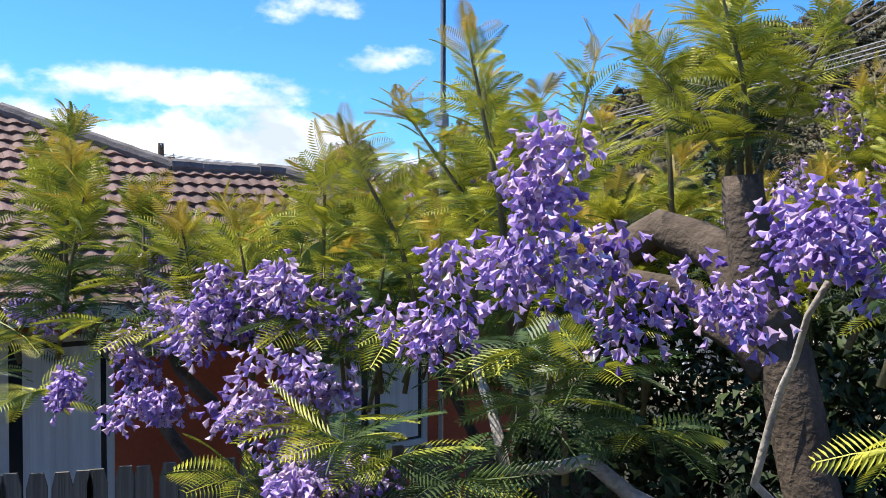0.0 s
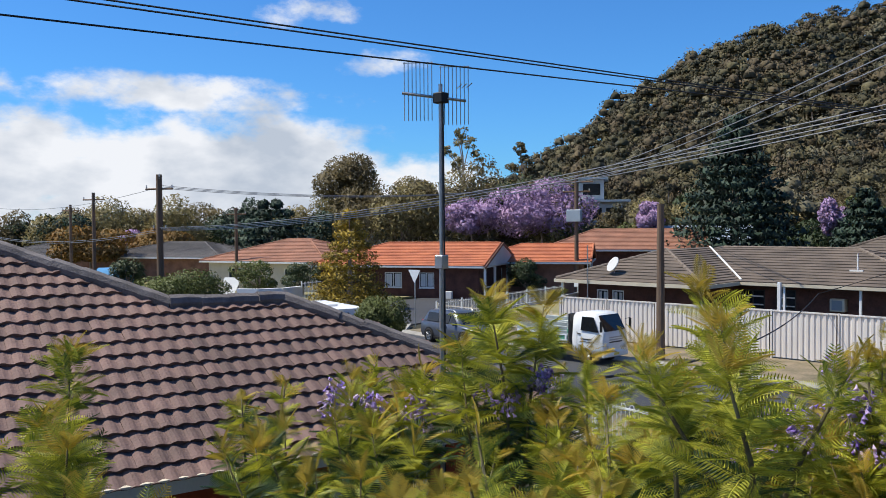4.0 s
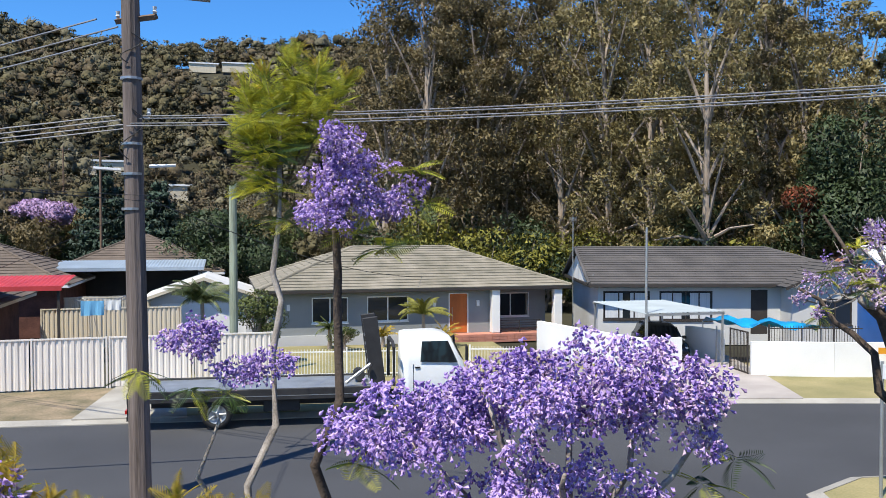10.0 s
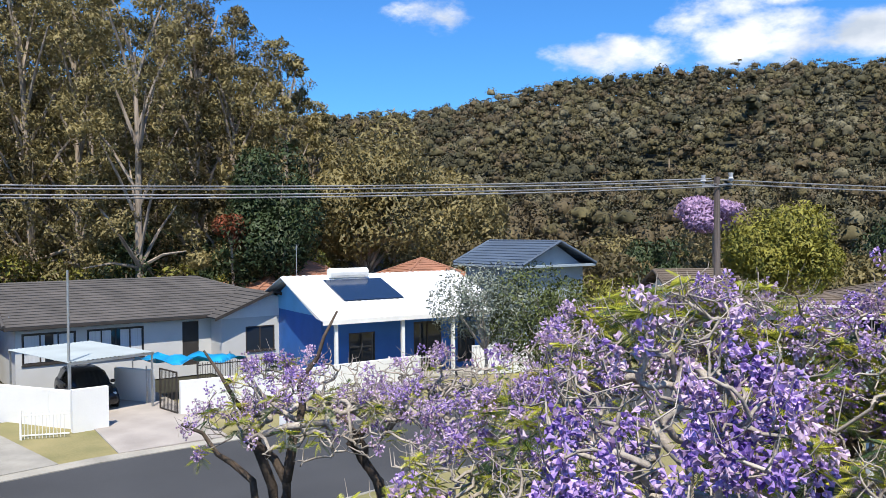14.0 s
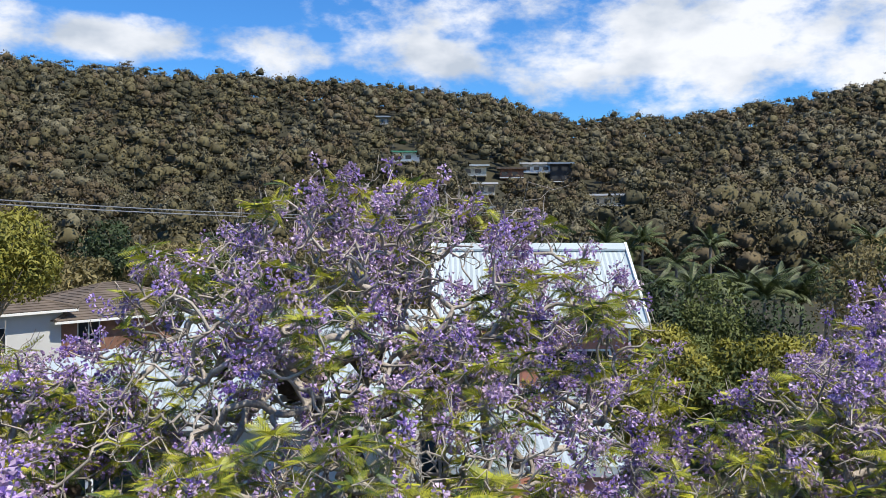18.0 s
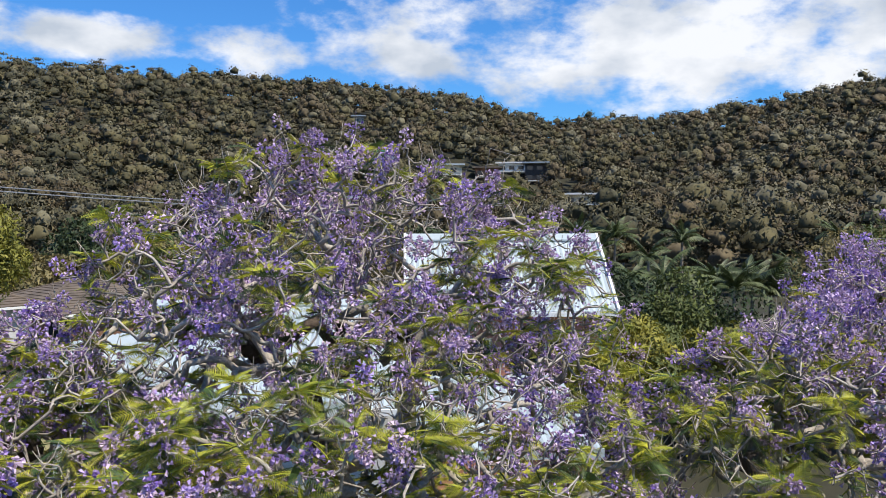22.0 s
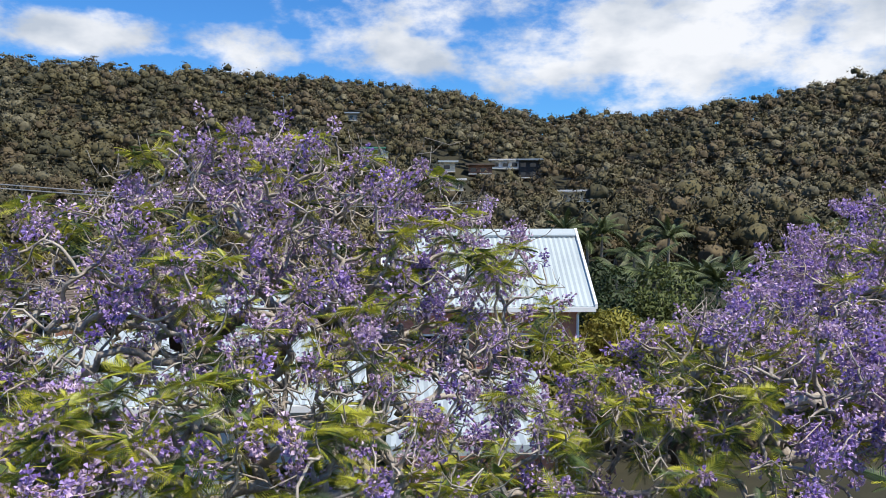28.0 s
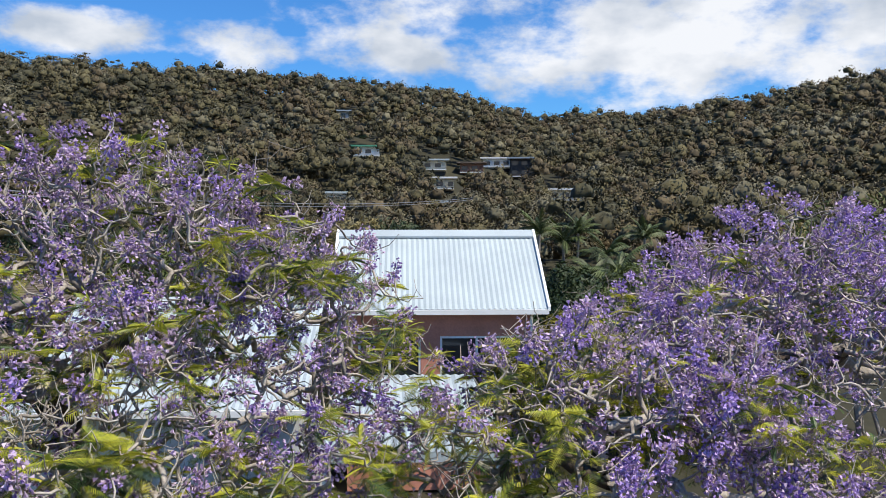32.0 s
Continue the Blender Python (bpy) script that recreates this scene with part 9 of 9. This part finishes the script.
def truck_cab(t, x0, x1, w, z0, z1, paint):
    """A cab-over cab between x0 (back) and x1 (nose)."""
    h = w / 2
    cab = part("cab", hull([(x0, z0, z1 - 0.75, z1 - 0.04, h * 0.94, h, h * 0.90), (x0 + 0.15, z0, z1 - 0.75, z1, h * 0.95, h, h * 0.92), (x1 - 0.75, z0, z1 - 0.75, z1 + 0.02, h * 0.95, h, h * 0.92), (x1 - 0.42, z0, z1 - 0.75, z1 - 0.04, h * 0.95, h, h * 0.90), (x1 - 0.06, z0 + 0.05, z1 - 0.85, z1 - 0.72, h * 0.94, h * 0.97, h * 0.9), (x1, z0 + 0.1, z1 - 1.0, z1 - 0.9, h * 0.88, h * 0.92, h * 0.86)]), paint, t, "white forward control cab", True)
    part("windscreen", quad([(x1 - 0.055, -h * 0.84, z1 - 0.76), (x1 - 0.055, h * 0.84, z1 - 0.76), (x1 - 0.40, h * 0.78, z1 - 0.1), (x1 - 0.40, -h * 0.78, z1 - 0.1)], 0.03), GLASS_CAR, cab)
    for s in (-1, 1):
        pts = [(x0 + 0.45, s * (h + 0.004), z1 - 0.74), (x1 - 0.22, s * (h + 0.004), z1 - 0.78), (x1 - 0.5, s * h * 0.95, z1 - 0.16), (x0 + 0.5, s * h * 0.95, z1 - 0.16)]
        part("side_window", quad(pts if s < 0 else pts[::-1], 0.012), GLASS_CAR, cab)
        part("mirror", Shape().box((x1 - 0.02, s * (h + 0.16) - 0.07, z1 - 0.72), (x1 + 0.05, s * (h + 0.16) + 0.07, z1 - 0.28), 0.02), BLACK, cab)
        part("mirror_arm", Shape().tube([(x1 - 0.1, s * h * 0.95, z1 - 0.3), (x1 + 0.02, s * (h + 0.16), z1 - 0.26)], 0.014, 5), BLACK, cab)
        part("headlight", Shape().box((x1 - 0.1, s * h * 0.72 - 0.14, z0 + 0.22), (x1 + 0.015, s * h * 0.72 + 0.14, z0 + 0.42), 0.03), LENS, cab)
        part("door_handle", Shape().box((x0 + 0.3, s * (h + 0.012) - 0.015, z1 - 0.92), (x0 + 0.44, s * (h + 0.012) + 0.015, z1 - 0.88)), BLACK, cab)
        part("door_seam", Shape().box((x0 + 0.24, s * (h + 0.006) - 0.004, z0 + 0.25), (x0 + 0.255, s * (h + 0.006) + 0.004, z1 - 0.8)), BLACK, cab)
    for z in (z0 + 0.50, z0 + 0.60, z0 + 0.70):
        part("grille_bar", Shape().box((x1 - 0.03, -h * 0.5, z), (x1 + 0.02, h * 0.5, z + 0.05), 0.01), BLACK if z < z0 + 0.55 else STEEL, cab)
    part("bumper", Shape().box((x1 - 0.12, -h * 0.98, z0 - 0.10), (x1 + 0.05, h * 0.98, z0 + 0.16), 0.04), paint, cab)
    part("number_plate", Shape().box((x1 + 0.055, -0.18, z0 - 0.02), (x1 + 0.065, 0.18, z0 + 0.08)), PLATE, cab)
    return cab


def tipper_truck():
    t = thing("tipper_truck", "white tipper truck with grey steel tray parked at the far kerb", "truck", pose(-16.25, 27.45, 0, 0, 0, -8) @ Matrix.Scale(0.84, 4))
    for s in (-1, 1):
        part("chassis_rail", Shape().box((-2.3, s * 0.4 - 0.05, 0.52), (2.1, s * 0.4 + 0.05, 0.70)), CHASSIS, t)
    truck_cab(t, 0.75, 2.35, 1.76, 0.45, 2.18, PAINT_TRUCK)
    part("headboard", Shape().box((0.52, -0.9, 0.78), (0.62, 0.9, 2.1), 0.015), CHASSIS, t)
    tray = part("tray", Shape().box((-2.4, -0.92, 0.80), (0.50, 0.92, 0.90)), TRAY_STEEL, t)
    for s in (-1, 1):
        for k in range(3):
            part("side_board", Shape().box((-2.38, s * 0.90 - 0.02, 1.22 + k * 0.17), (0.48, s * 0.90 + 0.02, 1.375 + k * 0.17), 0.012), TRAY_STEEL, tray)
        part("side_rail", Shape().box((-2.4, s * 0.91 - 0.03, 0.905), (0.5, s * 0.91 + 0.03, 0.97)), PAINT_TRUCK, tray)
        part("side_rail", Shape().box((-2.4, s * 0.91 - 0.03, 1.15), (0.5, s * 0.91 + 0.03, 1.21)), PAINT_TRUCK, tray)
        part("side_panel", Shape().box((-2.38, s * 0.88 - 0.02, 0.972), (0.48, s * 0.88 + 0.02, 1.148)), GREEN_STRIPE, tray, "green recessed panel")
        for x in (-2.36, -1.8, -1.25, -0.7, -0.15, 0.38):
            part("stake", Shape().box((x, s * 0.925 - 0.02, 0.972), (x + 0.09, s * 0.925 + 0.02, 1.148)), PAINT_TRUCK, tray)
        part("mudguard", Shape().tube([(-2.0, s * 0.82, 0.5), (-1.85, s * 0.82, 0.76), (-1.5, s * 0.82, 0.82), (-1.15, s * 0.82, 0.76), (-1.0, s * 0.82, 0.5)], 0.06, 6), PAINT_TRUCK, t)
        wheel(t, -1.5, s * 0.74, 0.36, 0.32, s)
        wheel(t, 1.42, s * 0.76, 0.36, 0.24, s)
        part("tail_light", Shape().box((-2.44, s * 0.7 - 0.13, 0.62), (-2.38, s * 0.7 + 0.13, 0.74)), TAIL_RED, t)
    for k in range(3):
        part("tail_gate", Shape().box((-2.43, -0.88, 0.95 + k * 0.26), (-2.385, 0.88, 1.19 + k * 0.26), 0.012), TRAY_STEEL, tray)
    part("fuel_tank", Shape().box((-0.6, -0.85, 0.40), (0.2, -0.5, 0.72), 0.05), CHASSIS, t)
    part("door_sign", Shape().box((1.2, -0.905, 1.05), (1.75, -0.895, 1.10)), CHASSIS, t)
    part("door_sign", Shape().box((1.15, -0.905, 0.95), (1.9, -0.895, 0.98)), CHASSIS, t)


tipper_truck()
car("blue grey parked wagon with silver roof rails", pose(-22.15, 28.3, 0, 0, 0, -13) @ Matrix.Scale(0.86, 4), PAINT_SUV)
car("black four wheel drive with blue roof reflection behind the caravan", pose(-30.6, 23.6, 0, 0, 0, 172) @ Matrix.Scale(0.9, 4), PAINT_BLACK, height=1.72)
car("small white hatchback by the road bend", pose(-52.5, 27.3, 0, 0, 0, 176) @ Matrix.Scale(0.85, 4), PAINT_TRUCK, length=3.9, height=1.5, rails=False)
car("dark hatchback parked past the bend", pose(-57.0, 28.8, 0, 0, 0, 176) @ Matrix.Scale(0.85, 4), PAINT_BLACK, length=4.0, height=1.45, rails=False)
car("silver covered car parked far down the street", pose(-64.5, 34.5, 0, 0, 0, 200) @ Matrix.Scale(0.9, 4), PAINT_TRUCK, length=4.2, height=1.5, rails=False)
car("black car parked under the carport", pose(20.6, 29.6, 0.1, 0, 0, -110) @ Matrix.Scale(0.9, 4), PAINT_BLACK, rails=False)


def van():
    v = thing("van", "white and blue delivery van down the street", "van", pose(-58.8, 33.6, 0, 0, 0, -12) @ Matrix.Scale(0.9, 4))
    body = part("body", hull([(-2.4, 0.4, 1.2, 2.1, 0.9, 0.95, 0.86), (-2.2, 0.35, 1.3, 2.2, 0.92, 0.96, 0.86), (1.0, 0.35, 1.3, 2.2, 0.92, 0.96, 0.86), (1.5, 0.35, 1.2, 1.95, 0.92, 0.96, 0.80), (2.1, 0.35, 1.05, 1.15, 0.9, 0.94, 0.8), (2.6, 0.4, 0.8, 0.95, 0.8, 0.84, 0.7)]), PAINT_VAN_BLUE, v, smooth=True)
    part("rear_door", Shape().box((-2.45, -0.84, 0.45), (-2.385, -0.01, 2.0), 0.02), PAINT_TRUCK, body, "white rear door")
    part("rear_door", Shape().box((-2.45, 0.01, 0.45), (-2.385, 0.84, 2.0), 0.02), PAINT_TRUCK, body, "white rear door")
    for s in (-1, 1):
        part("rear_window", Shape().box((-2.47, s * 0.42 - 0.3, 1.3), (-2.451, s * 0.42 + 0.3, 1.8)), GLASS_CAR, body)
        part("side_window", Shape().box((1.0, s * 0.95 - 0.02, 1.2), (1.6, s * 0.95 + 0.02, 1.75)), GLASS_CAR, body)
        part("stripe", Shape().box((-2.2, s * 0.975 - 0.01, 0.95), (1.4, s * 0.975 + 0.01, 1.1)), PAINT_TRUCK, body)
        for x in (-1.5, 1.7):
            wheel(v, x, s * 0.86, 0.34, 0.22, s)


van()


def caravan():
    u = Vector((-0.944, 0.33, 0)).normalized()
    c = thing("caravan", "white boxy caravan with clapboard side parked at the near kerb", "caravan", pose(-23.35, 21.25, 0, 0, 0, math.degrees(math.atan2(u.y, u.x)) + 180))
    # local x runs back along the kerb (negative is west), y across the road
    L, W, H, B = 3.9, 2.15, 1.88, 0.40
    shell = part("shell", Shape().prism([(0.0, B), (0.0, H - 0.10), (0.09, H), (W - 0.09, H), (W, H - 0.10), (W, B)], -L, 0, "x"), METAL_WHITE, c)
    for k in range(13):
        z = B + 0.04 + k * 0.10
        part("weatherboard", Shape().prism([(-0.004, z), (-0.026, z), (-0.008, z + 0.094), (-0.004, z + 0.094)], -L + 0.08, -0.14, "x"), WHITE_PAINT, shell)
    part("door", Shape().box((-2.62, -0.045, B + 0.02), (-2.02, -0.03, H - 0.14)), WHITE_PAINT, shell)
    part("door_window", Shape().box((-2.58, -0.06, 1.12), (-2.06, -0.046, H - 0.2)), GLASS, shell)
    w = part("window", Shape().box((-1.15, -0.06, 0.95), (-0.55, -0.03, 1.62)), GLASS, shell)
    for a, b in (((-1.2, -0.075, 0.9), (-1.15, -0.03, 1.67)), ((-0.55, -0.075, 0.9), (-0.5, -0.03, 1.67)), ((-1.15, -0.075, 1.62), (-0.55, -0.03, 1.67)), ((-1.15, -0.075, 0.9), (-0.55, -0.03, 0.95)), ((-1.15, -0.075, 1.26), (-0.55, -0.061, 1.29))):
        part("window_frame", Shape().box(a, b), BLACK, w)
    e = part("end_window", Shape().box((0.004, 0.55, 1.02), (0.03, 1.75, 1.55)), GLASS, shell)
    for a, b in (((0.004, 0.5, 0.97), (0.045, 0.55, 1.6)), ((0.004, 1.75, 0.97), (0.045, 1.8, 1.6)), ((0.004, 0.55, 1.55), (0.045, 1.75, 1.6)), ((0.004, 0.55, 0.97), (0.045, 1.75, 1.02)), ((0.031, 1.12, 1.02), (0.045, 1.16, 1.55))):
        part("window_frame", Shape().box(a, b), BLACK, e)
    part("end_light", Shape().box((0.004, 1.0, 1.68), (0.04, 1.3, 1.74)), BLACK, shell)
    hatch = part("roof_hatch", Shape().box((-1.9, 0.75, H + 0.002), (-1.2, 1.4, H + 0.09), 0.02), WHITE_PAINT, shell)
    for x in (-L, -0.1):
        part("corner_trim", Shape().box((x, -0.035, B), (x + 0.08, -0.004, H - 0.08)), METAL_WHITE, shell)
    part("awning_roll", Shape().tube([(-L + 0.1, -0.09, H - 0.06), (-0.1, -0.09, H - 0.06)], 0.05, 8), METAL_WHITE, shell)
    part("chassis", Shape().box((-L + 0.1, 0.2, 0.28), (0.3, W - 0.2, B - 0.004)), CHASSIS, c)
    for y, s in ((0.16, -1), (W - 0.16, 1)):
        wheel(c, -L / 2, y, 0.28, 0.18, s)
    spare = wheel(c, 0.19, W - 0.5, 0.30, 0.18, -1)
    spare.matrix_world = c.matrix_world @ pose(0.15, W - 0.55, 0.33, 0, 0, 90)
    part("drawbar", Shape().tube([(-L + 0.1, W * 0.3, 0.32), (-L - 0.9, W / 2, 0.36), (-L + 0.1, W * 0.7, 0.32)], 0.04, 6), CHASSIS, c)


caravan()


def tilt_tray():
    t = thing("flatbed_truck", "black flatbed tow truck with white cab parked at the far kerb", "truck", pose(0.0, 25.0, 0, 0, 0, -11.3))
    Z = 1.04
    for y in (-0.3, 0.3):
        part("chassis_rail", Shape().box((0.5, y - 0.06, 0.50), (9.2, y + 0.06, 0.72)), CHASSIS, t)
    deck = part("deck", Shape().box((0, -1.05, Z - 0.09), (6.75, 1.05, Z), 0.01), METAL_GREY, t, "scuffed grey steel deck")
    for y in (-1.07, 1.07):
        part("deck_rail", Shape().box((0, y - 0.05, Z - 0.26), (6.8, y + 0.05, Z + 0.05), 0.012), CHASSIS, deck)
        part("light_strip", Shape().box((0.2, y * 1.04 - 0.012, Z - 0.15), (6.6, y * 1.04 + 0.012, Z - 0.13)), STEEL, deck)
    for k in range(5):
        part("cross_member", Shape().box((0.8 + k * 1.2, -0.95, Z - 0.24), (0.92 + k * 1.2, 0.95, Z - 0.092)), CHASSIS, deck)
    part("under_run_bar", Shape().box((-0.03, -1.0, 0.30), (0.06, 1.0, 0.42)), CHASSIS, t)
    for y in (-0.95, 0.9):
        part("rear_bracket", Shape().box((-0.02, y, 0.421), (0.05, y + 0.1, Z - 0.1)), CHASSIS, t)
        part("tail_light", Shape().box((-0.07, y - 0.05, 0.5), (-0.021, y + 0.2, 0.6)), TAIL_RED, t)
    for y in (-0.75, 0.0, 0.72):
        part("toolbox", Shape().box((3.6, y - 0.15, 0.42), (4.6, y + 0.15, Z - 0.27), 0.03), CHASSIS, t)
    # folded loading ramps standing behind the cab
    for y in (-0.62, 0.42):
        r = part("ramp", Shape().box((6.62, y, Z + 0.02), (7.04, y + 0.16, Z + 1.95), 0.015), CHASSIS, t)
        r.matrix_world = t.matrix_world @ pose(6.85, 0, Z, 0, -7, 0) @ pose(-6.85, 0, -Z)
        for k in range(6):
            part("ramp_tread", Shape().box((6.60, y + 0.03, Z + 0.2 + 0.25 * k), (6.618, y + 0.13, Z + 0.27 + 0.25 * k)), STEEL, r)
    for y in (-0.9, 0.9):
        part("head_frame", Shape().tube([(7.25, y, Z), (7.25, y, Z + 1.1), (7.25, y * 0.6, Z + 1.2)], 0.05, 8), CHASSIS, t)
    part("head_frame", Shape().tube([(7.25, -0.54, Z + 1.2), (7.25, 0.54, Z + 1.2)], 0.05, 8), CHASSIS, t)
    part("winch", Shape().tube([(6.3, -0.2, Z + 0.22), (6.3, 0.2, Z + 0.22)], 0.17, 12), CHASSIS, t)
    part("hydraulic_ram", Shape().tube([(5.9, -0.75, Z + 0.1), (6.6, -0.75, Z + 0.62)], 0.05, 8), STEEL, t)
    truck_cab(t, 7.55, 9.3, 1.95, 0.62, 2.46, PAINT_TRUCK)
    for s in (-1, 1):
        wheel(t, 2.35, s * 0.86, 0.42, 0.42, s, METAL_GREY)
        wheel(t, 8.65, s * 0.86, 0.42, 0.26, s, METAL_GREY)
        part("mudguard", Shape().tube([(1.85, s * 0.86, 0.45), (1.95, s * 0.86, 0.72), (2.35, s * 0.86, 0.66 + 0.0), (2.75, s * 0.86, 0.72), (2.85, s * 0.86, 0.45)], 0.03, 6), CHASSIS, t)


tilt_tray()

# ---- small things ----
cl = thing("clothesline", "rotary clothesline with pale blue washing in a back yard", "clothesline", pose(-1.3, 38.0, 0) @ Matrix.Scale(1.27, 4))
part("pole", Shape().tube([(0, 0, 0), (0, 0, 1.95)], 0.025, 8), STEEL, cl)
for k in range(4):
    a = radians(45 + 90 * k)
    part("arm", Shape().tube([(0, 0, 1.75), (1.05 * math.cos(a), 1.05 * math.sin(a), 2.05)], 0.015, 6), STEEL, cl)
for q in (0.5, 0.8, 1.0):
    part("line", Shape().tube([(1.05 * q * math.cos(radians(45 + 90 * k)), 1.05 * q * math.sin(radians(45 + 90 * k)), 1.75 + 0.3 * q) for k in range(5)], 0.006, 4), STEEL, cl)
for a, b, z0, mat in ((-0.6, 0.1, 1.55, PAINT_SKY), (0.14, 0.62, 1.7, WHITE_PAINT)):
    rows = [[(a + (b - a) * i / 8, -0.74 + 0.03 * math.sin(i * 1.7) * (1 - k / 4), z0 + (2.02 - z0) * k / 4) for i in range(9)] for k in range(5)]
    part("cloth", Shape().plate(rows, (0, 0.01, 0)), mat, cl)
tank = thing("water_tank", "small round corrugated water tank beside the white house", "water tank", pose(14.6, 42.5, 0))
part("wall", Shape().tube([(0, 0, 0)] + [(0, 0, 0.1 + 0.1 * k) for k in range(19)], [0.8] + [0.8 + (0.012 if k % 2 else 0) for k in range(19)], 24), METAL_GREY, tank)
part("lid", Shape().tube([(0, 0, 1.91), (0, 0, 2.1)], [0.83, 0.1], 24), METAL_GREY, tank)
